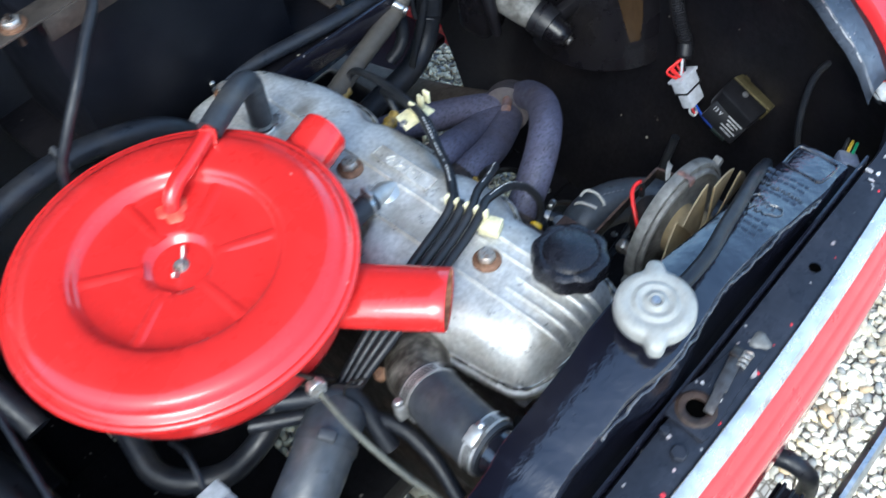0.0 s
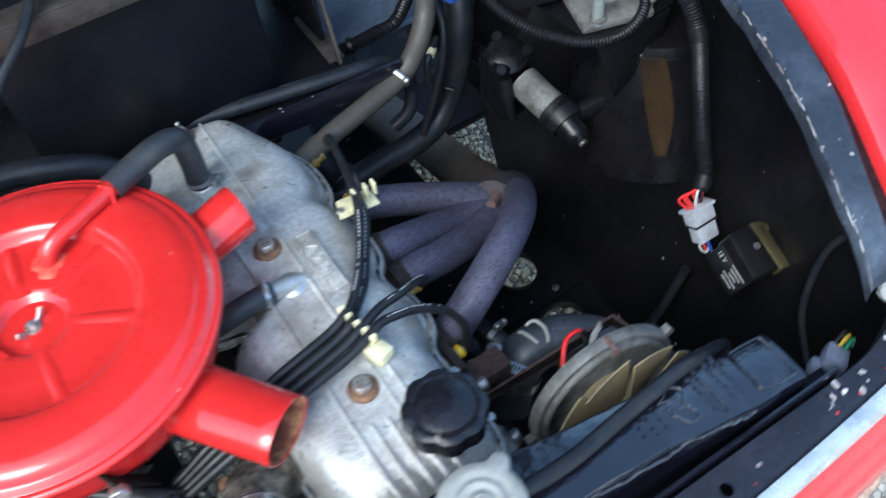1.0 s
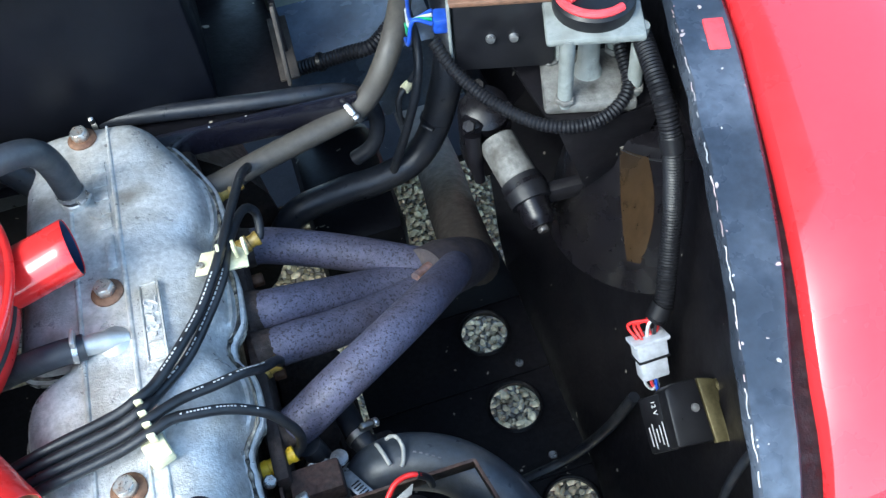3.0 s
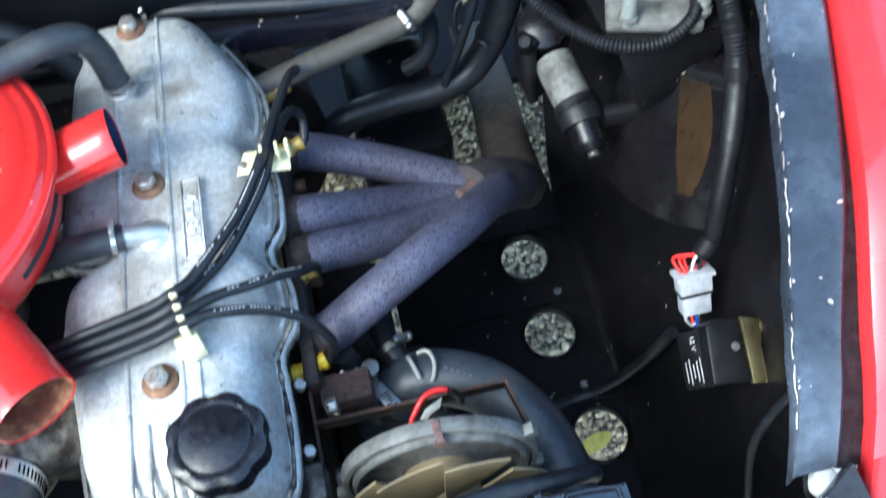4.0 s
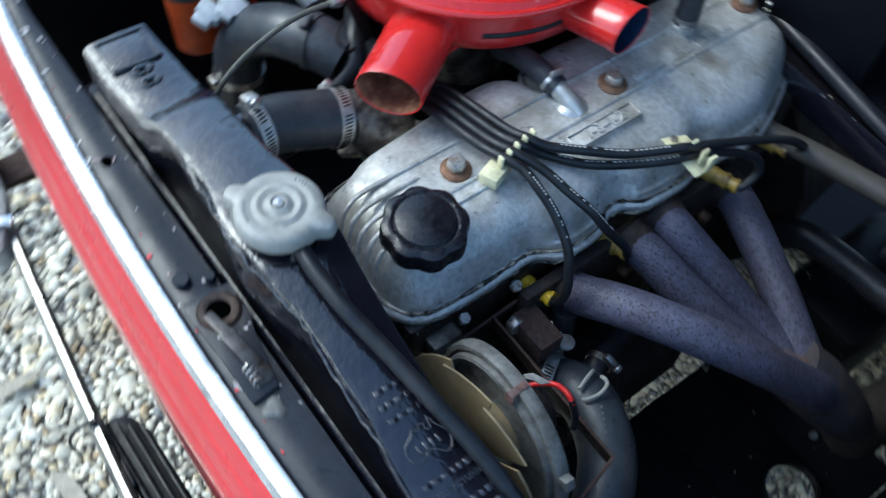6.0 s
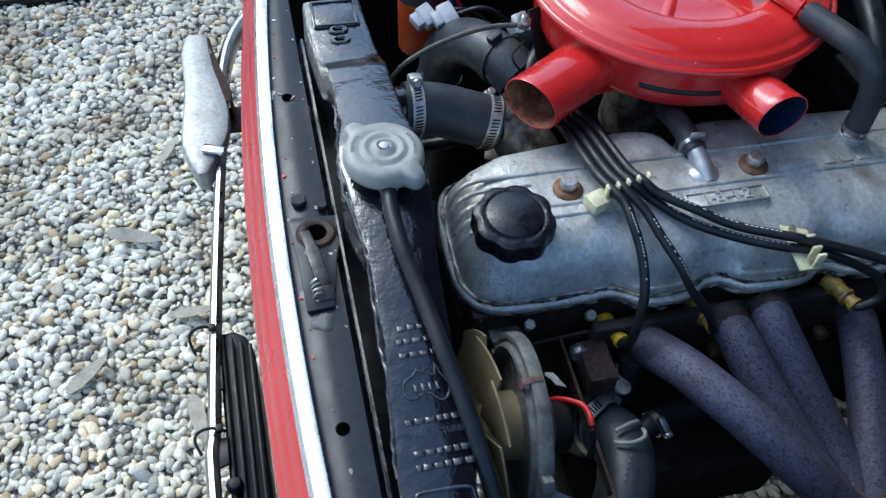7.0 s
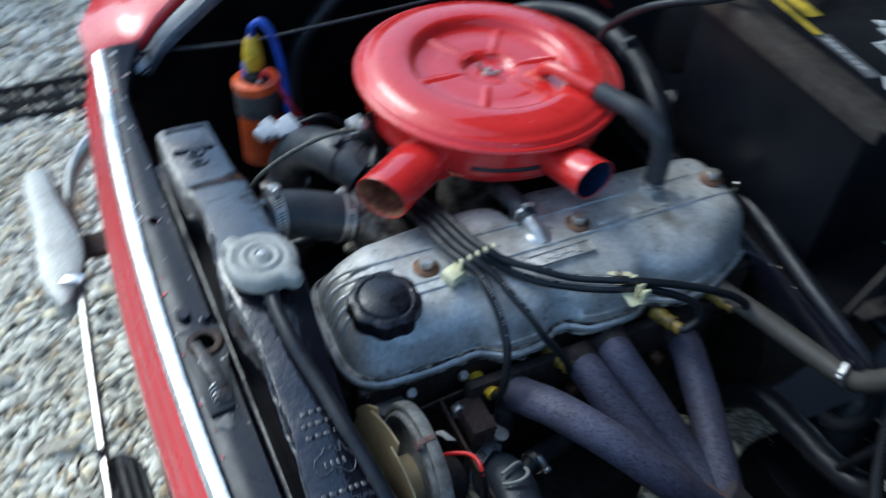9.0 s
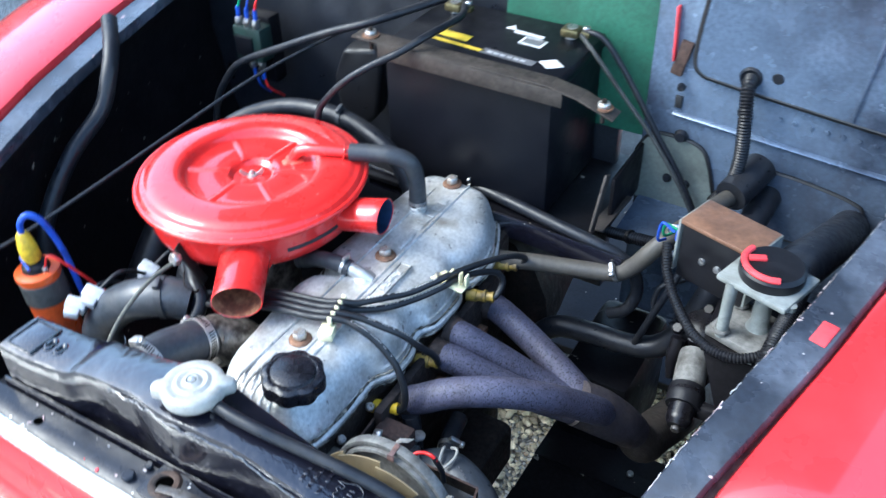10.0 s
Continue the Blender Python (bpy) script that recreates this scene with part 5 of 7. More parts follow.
for i, (end, mid) in enumerate(LEADS):
    lead = thing("plug_lead", (0.0, 0.03, 0.82), "black rubber ignition lead running to a yellow plug boot", "ignition lead", "plug leads")
    start = [(-0.2, 0.012 + 0.003 * i, 0.765), (-0.147, 0.014 + 0.006 * i, 0.785), (-0.105, 0.013 + 0.008 * i, 0.803), (-0.055, 0.014 + 0.0093 * i, 0.82), (0.0, 0.0215 + 0.0097 * i, 0.8245), (0.025 - 0.002 * i, 0.0275 + 0.0098 * i, 0.8275)]
    cable = part("cable", tube(start + mid + [(end[0] + 0.006, end[1], end[2])], 0.0042, 12, 6), LEAD, lead)
    line = spline(mid, 8)
    for a, b in zip(line[3:26], line[4:27]):
        if random.random() < 0.75:
            up = ((b - a).cross(Vector((0, 0, 1))).cross(b - a)).normalized() * 0.0042
            part("printed_mark", bar(a + up, a.lerp(b, 0.62) + up, 0.0011, 0.0005, 0), TEXTINK, cable)
    e = Vector(end)
    d = Vector((1, 0.25, 0.1)).normalized()
    part("boot", revolve([(0.0085, -0.03), (0.0085, -0.017), (0.0075, -0.016), (0.007, -0.009), (0.0083, -0.008), (0.0083, -0.0045), (0.0062, -0.004), (0.006, 0.001), (0.0072, 0.003), (0.0072, 0.006), (0.0045, 0.0065)], e, d, 18), YELLOW if i == 0 else YELLOW_OILY, cable, "yellow rubber plug boot" if i == 0 else "oily dulled yellow plug boot")
hold = thing("lead_separator", (0.085, 0.175, 0.8), "yellowed nylon lead holder plate on the rocker cover", "lead separator", "plug lead clips")
part("plate", prism([(-0.016, -0.01), (0.028, -0.012), (0.03, 0.006), (0.022, 0.012), (-0.006, 0.012)], 0, 0.0025, 0.0008, pose(0.085, 0.176, 0.802, 0, 12, 5)), CREAM, hold)
for x in (0.094, 0.1065, 0.115):
    part("prong", box(x, 0.178, 0.8105, 0.003, 0.008, 0.016, 0.001), CREAM, hold)
part("screw", revolve([(0.004, 0), (0.003, 0.003), (0.0001, 0.0035)], (0.076, 0.174, 0.8055), seg=12), BOLT, hold)

# ---- radiator ----
rad = thing("radiator", (0, -0.16, 0.4), "glossy black radiator with a crimped pressed-steel top tank", "radiator")
TX = [-0.249, -0.225, -0.18, -0.157, -0.149, -0.142, -0.12, -0.1, -0.06, -0.03, 0.0, 0.03, 0.06, 0.1, 0.15, 0.2, 0.25, 0.292]
TF = [-0.194, -0.194, -0.192, -0.189, -0.186, -0.184, -0.183, -0.184, -0.185, -0.19, -0.1925, -0.19, -0.185, -0.183, -0.186, -0.189, -0.191, -0.191]
TB = [-0.140, -0.139, -0.137, -0.135, -0.133, -0.132, -0.132, -0.132, -0.131, -0.128, -0.127, -0.128, -0.132, -0.136, -0.138, -0.141, -0.142, -0.142]
TZ = [0.843, 0.8435, 0.8445, 0.8455, 0.8465, 0.8505, 0.8535, 0.857, 0.862, 0.866, 0.866, 0.864, 0.859, 0.852, 0.84, 0.825, 0.812, 0.802]
rows = []
for i in range(81):
    x = -0.249 + 0.541 * i / 80
    f, bk, z = interp(x, TX, TF), interp(x, TX, TB), interp(x, TX, TZ)
    w = 0.0005 * math.sin(x * 97) + 0.0008 * math.sin(x * 41 + 1) * math.sin(x * 13)
    rows.append([Vector((x, f - 0.002, 0.765)), Vector((x, f - 0.002 + w, z - 0.022)), Vector((x, f - 0.002 + w, z - 0.006)), Vector((x, f - 0.0005 + w, z - 0.0012)), Vector((x, f + 0.003, z)), Vector((x, (f + bk) / 2, z + 0.0009)), Vector((x, bk - 0.004, z)), Vector((x, bk - 0.001, z - 0.002)), Vector((x, bk, z - 0.012)), Vector((x, bk + 0.002, 0.765))])
tank = part("top_tank", loft(rows, closed=True, caps=True), BLACK_GLOSS, rad, "glossy black top tank with chipped solder seam")
seam_pts, bump = [], 0.0
for k in range(60):
    x = -0.09 + 0.0055 * k
    bump = 0.8 * bump + random.uniform(-0.0012, 0.0012)
    seam_pts.append((x, interp(x, TX, TF) - 0.002 + bump, interp(x, TX, TZ) - 0.007 + 1.4 * bump))
part("solder_seam", tube(seam_pts, 0.0014, 8, 2), WORN_LETTER, tank)
part("core", box(0.0, -0.165, 0.58, 0.47, 0.036, 0.37, 0.002), IRON, rad)
for k in range(40):
    part("fin", box(-0.225 + 0.0115 * k, -0.144, 0.58, 0.0015, 0.006, 0.36, 0), IRON, rad)
rect = [(0.249, -0.18), (0.253, -0.184), (0.28, -0.186), (0.286, -0.18), (0.286, -0.15), (0.281, -0.1455), (0.256, -0.1455), (0.25, -0.15)]
part("embossed_border", tube([(x, y, interp(x, TX, TZ) + 0.001) for x, y in rect + rect[:1]], 0.0013, 8, 4), BLACK_GLOSS, tank)
part("end_plate", box(-0.224, -0.1675, 0.8445, 0.039, 0.044, 0.003, 0.0012), BLACK_GLOSS, tank)
rect = [(-0.242, -0.187), (-0.242, -0.148), (-0.206, -0.149), (-0.206, -0.188)]
part("embossed_border", tube([p for a, b in zip(rect, rect[1:] + rect[:1]) for p in ((a[0], a[1], 0.8465), (0.5 * (a[0] + b[0]), 0.5 * (a[1] + b[1]), 0.8465))] + [(-0.242, -0.187, 0.8465)], 0.001, 6, 1), BLACK_GLOSS, tank)
for x in (-0.198, -0.183):
    part("embossed_ring", revolve([(0.0035, 0), (0.0055, 0.0018), (0.0075, 0.0016), (0.0088, 0)], (x, -0.1675, 0.8456), seg=20, wobble=lambda a, r, h: r * (0.55 + 0.55 * math.sin(a) ** 2)), BLACK_GLOSS, tank)
# added dark strip that blacks out the gap behind the slam panel
part("closing_strip", box(0.02, -0.2, 0.762, 0.62, 0.034, 0.006, 0.001), BAY, rad)
# embossed lettering along the tank, most of it too worn to read


def tank_top(x, y):
    f, bk = interp(x, TX, TF), interp(x, TX, TB)
    return interp(x, TX, TZ) + 0.0009 * (1 - min(1.0, abs(2 * (y - (f + bk) / 2) / (bk - f)) ** 2))


def tank_words(words, size, x):
    slope = math.degrees(math.atan2(interp(x + 0.01, TX, TZ) - interp(x - 0.01, TX, TZ), 0.02))
    return lettering(words, size, 0.0005, Matrix.Translation((x, -0.163, tank_top(x, -0.163) + 0.0004)) @ pose(0, 0, 0, 0, -slope, 0) @ pose(0, 0, 0, 0, 0, 90))


for x, n in ((0.14, 6), (0.1495, 7), (0.159, 7), (0.2035, 9), (0.2245, 8), (0.2335, 8)):
    at = -0.163 - 0.0021 * n
    while at < -0.163 + 0.0021 * n:
        long = random.uniform(0.0034, 0.0072)
        part("raised_mark", box(x, at + long / 2, tank_top(x, at), 0.0044, long, 0.0006, 0.0002), BLACK_GLOSS, tank)
        at += long + random.uniform(0.0007, 0.0013)
part("raised_word", tank_words("MANUFACTURED", 0.0056, 0.2125), WORN_LETTER, tank, "raised word MANUFACTURED")
MAP = ((-1, 0), (-0.85, 0.35), (-0.45, 0.55), (-0.3, 0.75), (-0.05, 0.6), (0.05, 0.8), (0.25, 0.75), (0.2, 0.55), (0.42, 0.45), (0.5, 0.95), (0.62, 0.55), (0.9, 0.1), (0.95, -0.2), (0.75, -0.6), (0.45, -0.65), (0.2, -0.4), (-0.1, -0.25), (-0.5, -0.45), (-0.85, -0.4))
ring = [(0.182 - 0.0155 * v, -0.163 + 0.0165 * u) for u, v in MAP]
part("badge_outline", tube([(x, y, tank_top(x, y) + 0.0005) for x, y in ring + ring[:1]], 0.0007, 6, 2), WORN_LETTER, tank)
for j in range(4):
    y = -0.163 + 0.005 * (j - 1.5)
    part("raised_mark", box(0.1825, y, tank_top(0.1825, y) + 0.0003, 0.006, 0.0022, 0.001, 0.0003), WORN_LETTER, tank)
rows = []
for i in range(41):
    x = -0.255 + 0.575 * i / 40
    y = -0.1985
    rows.append([Vector((x, y - 0.002, 0.775)), Vector((x, y - 0.0018, 0.794)), Vector((x, y - 0.0008, 0.7965)), Vector((x, y + 0.0012, 0.7962)), Vector((x, y + 0.002, 0.788))])
part("front_flange", sheet(rows, 0.001), BLACK_GLOSS, rad, "glossy turned flange before the tank")
part("filler_neck", revolve([(0.02, 0), (0.019, 0.006), (0.024, 0.009), (0.0285, 0.012), (0.0285, 0.016), (0.0001, 0.016)], (0.008, -0.1615, 0.862), seg=32), BLACK_GLOSS, rad)
part("hose_outlet", tube([(-0.13, -0.135, 0.803), (-0.131, -0.115, 0.8)], 0.021, 20, 3), BLACK_GLOSS, rad)


def ears(a, r, h):
    d = abs(((a + radians(55)) % math.pi) - math.pi / 2)
    return r * (1 + (0.3 * math.exp(-((d / 0.21) ** 4)) if r > 0.026 else 0))


cap = part("cap", revolve([(0.0285, -0.003), (0.0305, -0.002), (0.0312, 0.002), (0.0305, 0.0085), (0.029, 0.011), (0.0255, 0.0122), (0.0215, 0.0125), (0.0195, 0.0118), (0.0175, 0.0118), (0.0158, 0.0138), (0.0135, 0.014), (0.0115, 0.0125), (0.009, 0.0125), (0.0075, 0.0145), (0.0055, 0.015), (0.0045, 0.0135), (0.0001, 0.0135)], (0.008, -0.1615, 0.878), seg=96, wobble=ears), CAP_GREY, rad, "dull grey pressure cap with two gripping ears", 60)
part("rivet", revolve([(0.0042, 0.0135), (0.0035, 0.0155), (0.0001, 0.016)], (0.008, -0.1615, 0.878), seg=16), ZINC, cap)
for k in range(16):
    a = radians(70 + 6.5 * k) if k < 9 else radians(230 + 6.5 * (k - 9))
    part("raised_mark", box(0.008 + 0.0237 * math.cos(a), -0.1615 + 0.0237 * math.sin(a), 0.8906, 0.0028, 0.0014, 0.0008, 0.0002, pose(0, 0, 0, 0, 0, math.degrees(a))), CAP_GREY, cap)
ov = thing("overflow_hose", (0.03, -0.15, 0.86), "thin black rubber overflow hose lying along the radiator tank", "hose")
part("hose", tube([(0.03, -0.1625, 0.874), (0.045, -0.1637, 0.8725), (0.06, -0.164, 0.8705), (0.088, -0.162, 0.866), (0.123, -0.155, 0.8555), (0.16, -0.149, 0.847), (0.188, -0.143, 0.837), (0.216, -0.1375, 0.8235), (0.25, -0.131, 0.798), (0.275, -0.124, 0.772), (0.282, -0.121, 0.755)], 0.0062, 14, 6), RUBBER, ov)
b, s = clamp_band((0.033, -0.1626, 0.874), (1, 0, 0), 0.0064, 0.004, (0, 0, 1))
part("wire_clip", b, ZINC, ov)
s.free()

# radiator hoses and clips
top = thing("radiator_hose", (-0.125, -0.07, 0.79), "fat grey-black rubber top radiator hose with steel clips", "hose")
part("hose", tube([(-0.131, -0.119, 0.801), (-0.13, -0.09, 0.797), (-0.125, -0.06, 0.788), (-0.119, -0.03, 0.779)], [0.0245, 0.025, 0.0255, 0.0255], 26, 7), RUBBER_GREY, top)
b, s = clamp_band((-0.1305, -0.109, 0.799), (0, 1, -0.1), 0.0252, 0.0115, (-0.35, -0.2, 1))
cl = part("clip_band", b, GALV, top, "perforated steel hose clip")
part("clip_screw", s, ZINC, cl)
part("perforation", band_slots((-0.1305, -0.109, 0.799), (0, 1, -0.1), 0.0252, 0.0115, 0.0, 50), VOID, cl)
b, s = clamp_band((-0.121, -0.038, 0.781), (0.2, 1, -0.3), 0.026, 0.0115, (-1, 0, 0.2))
cl = part("clip_band", b, GALV, top)
part("clip_screw", s, ZINC, cl)
part("perforation", band_slots((-0.121, -0.038, 0.781), (0.2, 1, -0.3), 0.026, 0.0115, 0.0, 51), VOID, cl)
big = thing("intake_hose", (-0.23, -0.03, 0.79), "thick dusty black rubber hose curving down beside the radiator", "hose")
for at, way in (((-0.21, -0.003, 0.782), (-0.9, -0.45, -0.1)), ((-0.311, -0.0395, 0.68), (0, -0.05, -1))):
    b, s = clamp_band(at, way, 0.0257, 0.009, (0, -0.3, 1) if at[2] > 0.7 else (0, -1, 0))
    part("clip_band", b, CHROME_DULL if at[2] < 0.7 else RUBBER_GREY, big)
    s.free()
part("hose", tube([(-0.185, 0.012, 0.775), (-0.205, 0.0, 0.782), (-0.23, -0.012, 0.78), (-0.257, -0.02, 0.769), (-0.285, -0.027, 0.748), (-0.305, -0.034, 0.72), (-0.312, -0.04, 0.67), (-0.31, -0.05, 0.45)], 0.0255, 26, 7), HOSE_DUSTY, big)
low = thing("coolant_hose", (-0.25, 0.02, 0.7), "bent black rubber coolant hose below the air cleaner", "hose")
part("hose", tube([(-0.18, 0.09, 0.745), (-0.215, 0.083, 0.715), (-0.245, 0.082, 0.7), (-0.275, 0.087, 0.695), (-0.303, 0.107, 0.698), (-0.317, 0.135, 0.702), (-0.312, 0.165, 0.71), (-0.3, 0.22, 0.72)], 0.012, 18, 6), RUBBER, low)
low = thing("coolant_hose", (0.23, 0.0, 0.66), "curved black lower radiator hose with pale markings", "hose")
part("hose", tube([(0.135, 0.0, 0.625), (0.15, 0.008, 0.652), (0.168, 0.014, 0.668), (0.195, 0.012, 0.6725), (0.232, -0.006, 0.668), (0.262, -0.044, 0.658), (0.275, -0.093, 0.645), (0.265, -0.135, 0.61), (0.22, -0.155, 0.5)], 0.0245, 26, 7), HOSE_DUSTY, low)
part("spring_clip", tube([(0.171, 0.026, 0.696), (0.1725, 0.021, 0.7005), (0.175, 0.012, 0.7015), (0.1775, 0.003, 0.7)], 0.0018, 8, 5), CAP_GREY, low, "grey wire spring clip")
part("spring_clip", tube([(0.18, 0.026, 0.7), (0.185, 0.0255, 0.703), (0.1895, 0.0225, 0.7035), (0.1915, 0.013, 0.703), (0.189, 0.003, 0.701), (0.186, -0.001, 0.699)], 0.0018, 8, 5), CAP_GREY, low)
tail = part("clip_tail", bar((0.137, 0.015, 0.69), (0.154, -0.013, 0.69), 0.0115, 0.0012, 0.0004), ZINC, low, "slotted steel clip tail")
for k in range(6):
    q = Vector((0.1455, 0.001, 0.6908)).lerp(Vector((0.1535, -0.0122, 0.6908)), k / 5)
    part("clip_slot", box(0, 0, 0, 0.0075, 0.0011, 0.0005, 0, Matrix.Translation(q) @ pose(0, 0, 0, 0, 0, 25)), VOID, tail)
for k in range(5):
    part("printed_mark", box(0.2 + 0.0045 * k, 0.0085 - 0.0024 * k - 0.0001 * k * k, 0.6978 - 0.0004 * k, 0.0026, 0.0012, 0.0008, 0, pose(0, 0, 0, 0, 0, -25 - 3 * k)), LABEL_G, low)
b, s = clamp_band((0.153, 0.009, 0.655), (0.55, 0.2, 0.8), 0.0252, 0.0115, (-0.6, 0.5, 0.6))
cl = part("clip_band", b, CHROME_DULL, low, "perforated steel hose clip")
part("clip_screw", s, ZINC, cl)
part("screw_head", revolve([(0.0075, 0), (0.0075, 0.003), (0.0001, 0.004)], (0.139, 0.022, 0.7), (0.1, 0.1, 1), 16), ZINC, low)
bp = thing("bypass_pipe", (0.115, 0.03, 0.66), "short rubber joint with a knurled brass union", "pipe joint")
part("stub", tube([(0.118, 0.038, 0.71), (0.122, 0.036, 0.69), (0.125, 0.034, 0.66)], 0.0105, 16, 5), RUBBER, bp)
part("union", revolve([(0.012, -0.006), (0.0135, -0.005), (0.0135, 0.005), (0.012, 0.006), (0.0001, 0.006)], (0.12, 0.024, 0.684), (0.1, -0.6, 0.5), 24), ZINC, bp)
part("elbow", tube([(0.122, 0.02, 0.682), (0.13, 0.005, 0.672), (0.14, -0.005, 0.65)], 0.01, 14, 5), ALLOY_DIRTY, bp)

# ---- electric fan ----
FC = Vector((0.178, -0.086, 0.744))
FS = 0.81  # the ring is about fifteen centimetres across
fan = thing("cooling_fan", (FC.x, FC.y, 0.64), "grey-rimmed electric cooling fan with tan plastic blades", "fan")
FA = (0.05, 1, -0.06)


def turned(profile):
    return [(r * FS, h) for r, h in profile]


rim = part("rim", revolve(turned([(0.0835, 0.006), (0.0875, 0.0055), (0.0885, 0.003), (0.0885, -0.003), (0.087, -0.005), (0.0825, -0.0055), (0.0815, -0.0035), (0.0795, -0.0035), (0.0785, -0.008), (0.0755, -0.009), (0.0735, -0.0075), (0.072, -0.003), (0.066, -0.0015), (0.04, -0.001), (0.036, -0.004), (0.0001, -0.005)]), FC, FA, 80), GREY_CAST, fan, "dusty grey dished ring with raised ridges", 50)
part("rear_cover", revolve(turned([(0.0001, 0.022), (0.03, 0.022), (0.034, 0.018), (0.036, 0.012), (0.07, 0.009), (0.083, 0.005)]), FC, FA, 60), GREY_CAST, fan)
part("motor", revolve([(0.0001, 0.04), (0.018, 0.04), (0.021, 0.036), (0.021, 0.014)], FC + Vector((0, 0, -0.01)), FA, 30), IRON, fan)
hub = part("hub", revolve([(0.0001, -0.037), (0.02, -0.036), (0.025, -0.032), (0.0265, -0.022), (0.0265, -0.004)], FC, FA, 36), TAN, fan, "tan moulded fan hub")
frame_rot = Vector((0, 0, 1)).rotation_difference(Vector(FA)).to_matrix().to_4x4()
for k in range(10):
    rows = []
    for i in range(7):
        r = 0.024 + 0.052 * i / 6
        half = radians(19.5 - 1.5 * i / 6)
        rows.append([Vector((r * math.cos(t), r * math.sin(t), -0.03 + 0.0034 * (t / half))) for t in [-half + half * 2 * j / 6 for j in range(7)]])
    bl = sheet(rows, 0.0016)
    bmesh.ops.transform(bl, matrix=Matrix.Translation(FC) @ frame_rot @ pose(0, 0, 0, 0, 0, 36 * k), verts=bl.verts)
    part("blade", bl, TAN, hub, "tan plastic fan blade")
for a in (15, 95, 165, 330):
    d = frame_rot.to_3x3() @ Vector((math.cos(radians(a)), math.sin(radians(a)), 0))
    part("lug", bar(FC + d * 0.07, FC + d * 0.079, 0.008, 0.01), HEADER_RUST if a == 95 else GREY_CAST, rim)
part("rust_clip", join(bar((0.1815, -0.078, 0.8155), (0.182, -0.0935, 0.8145), 0.0055, 0.0016, 0.0005), bar((0.182, -0.0925, 0.8145), (0.182, -0.094, 0.808), 0.008, 0.0018, 0.0005)), HEADER_RUST, rim, "rusty spring clip on the ring")
part("fin", sheet([[Vector((0.172, -0.072, 0.806)), Vector((0.177, -0.068, 0.812)), Vector((0.19, -0.062, 0.812))], [Vector((0.176, -0.074, 0.809)), Vector((0.181, -0.071, 0.811)), Vector((0.187, -0.069, 0.812))]], 0.0012), GREY_CAST, rim, "bent grey lug")
fb = thing("fan_bracket", (0.16, -0.04, 0.71), "rust-stained angle steel fan bracket bolted to the engine", "bracket")
for a, b in (((0.09, -0.09, 0.7), (0.09, 0.005, 0.712)), ((0.09, -0.022, 0.712), (0.242, -0.026, 0.718)), ((0.242, -0.026, 0.718), (0.252, -0.072, 0.716))):
    part("strip", bar(a, b, 0.0016, 0.014, 0.0006), IRON, fb)
    part("flange", bar(Vector(a) + Vector((0, 0, 0.0085)), Vector(b) + Vector((0, 0, 0.0085)), 0.0028, 0.0014, 0.0004), RUST, fb)
part("mount_block", box(0.118, 0.004, 0.706, 0.042, 0.026, 0.026, 0.003), MOUNT_RUST, fb, "rusty mounting block")
for p in ((0.098, -0.062, 0.697), (0.1, -0.008, 0.712), (0.155, -0.045, 0.69)):
    part("bolt", hexbolt(p, 0.0085, 0.01, (1, 0, 0.15)), BOLT, fb)
rw = thing("fan_wire", (0.17, -0.05, 0.74), "bright red insulated wire arching to the fan", "wire")
part("wire", tube([(0.16, -0.062, 0.725), (0.162, -0.053, 0.744), (0.174, -0.039, 0.755), (0.184, -0.034, 0.757), (0.195, -0.034, 0.755), (0.203, -0.033, 0.735)], 0.0022, 10, 7), REDW, rw)
part("sleeve", tube([(0.194, -0.034, 0.7555), (0.2025, -0.033, 0.739), (0.205, -0.033, 0.722)], 0.003, 10, 5), RUBBER, rw)
sh = thing("bypass_hose", (0.16, 0.06, 0.65), "short black bypass hose with two steel clips", "hose")
part("hose", tube([(0.172, 0.024, 0.645), (0.164, 0.04, 0.658), (0.156, 0.06, 0.662), (0.148, 0.1, 0.66)], 0.011, 16, 6), RUBBER, sh)
for at, way in (((0.1665, 0.034, 0.653), (-0.3, 0.7, 0.4)), ((0.1585, 0.054, 0.661), (-0.35, 1, 0.1))):
    b, s = clamp_band(at, way, 0.0114, 0.006, (0.6, 0, 0.8))
    cl = part("clip_band", b, CHROME_DULL, sh)
    part("clip_screw", s, ZINC, cl)
pl = thing("spade_connector", (0.2, -0.03, 0.67), "white plastic spade connector hanging below the bracket", "connector")
part("shell", box(0.214, -0.052, 0.665, 0.014, 0.026, 0.009, 0.002, pose(0, 0, 0, 20, 20, -40)), WHITE, pl)
part("tab", box(0.226, -0.058, 0.66, 0.012, 0.008, 0.0015, 0, pose(0, 0, 0, 20, 20, -40)), ZINC, pl)

# ---- battery side ----
bat = thing("battery", (0, 0.46, 0.77), "black lead-acid battery with yellow and white labels", "battery")
BX0, BX1, BY0, BY1, BZ0, BZ1 = -0.135, 0.118, 0.392, 0.56, 0.772, 0.958
part("case", box((BX0 + BX1) / 2, (BY0 + BY1) / 2, (BZ0 + BZ1) / 2, BX1 - BX0, BY1 - BY0, BZ1 - BZ0, 0.004), PLASTIC_BATT, bat)
part("lid", box((BX0 + BX1) / 2, (BY0 + BY1) / 2, BZ1 + 0.008, BX1 - BX0 + 0.006, BY1 - BY0 + 0.006, 0.022, 0.005), PLASTIC_BATT, bat)
LZ = BZ1 + 0.0196
part("label", box(-0.06, 0.455, LZ, 0.05, 0.016, 0.0008, 0, pose(0, 0, 0, 0, 0, -4)), LABEL_Y, bat, "yellow warning label")
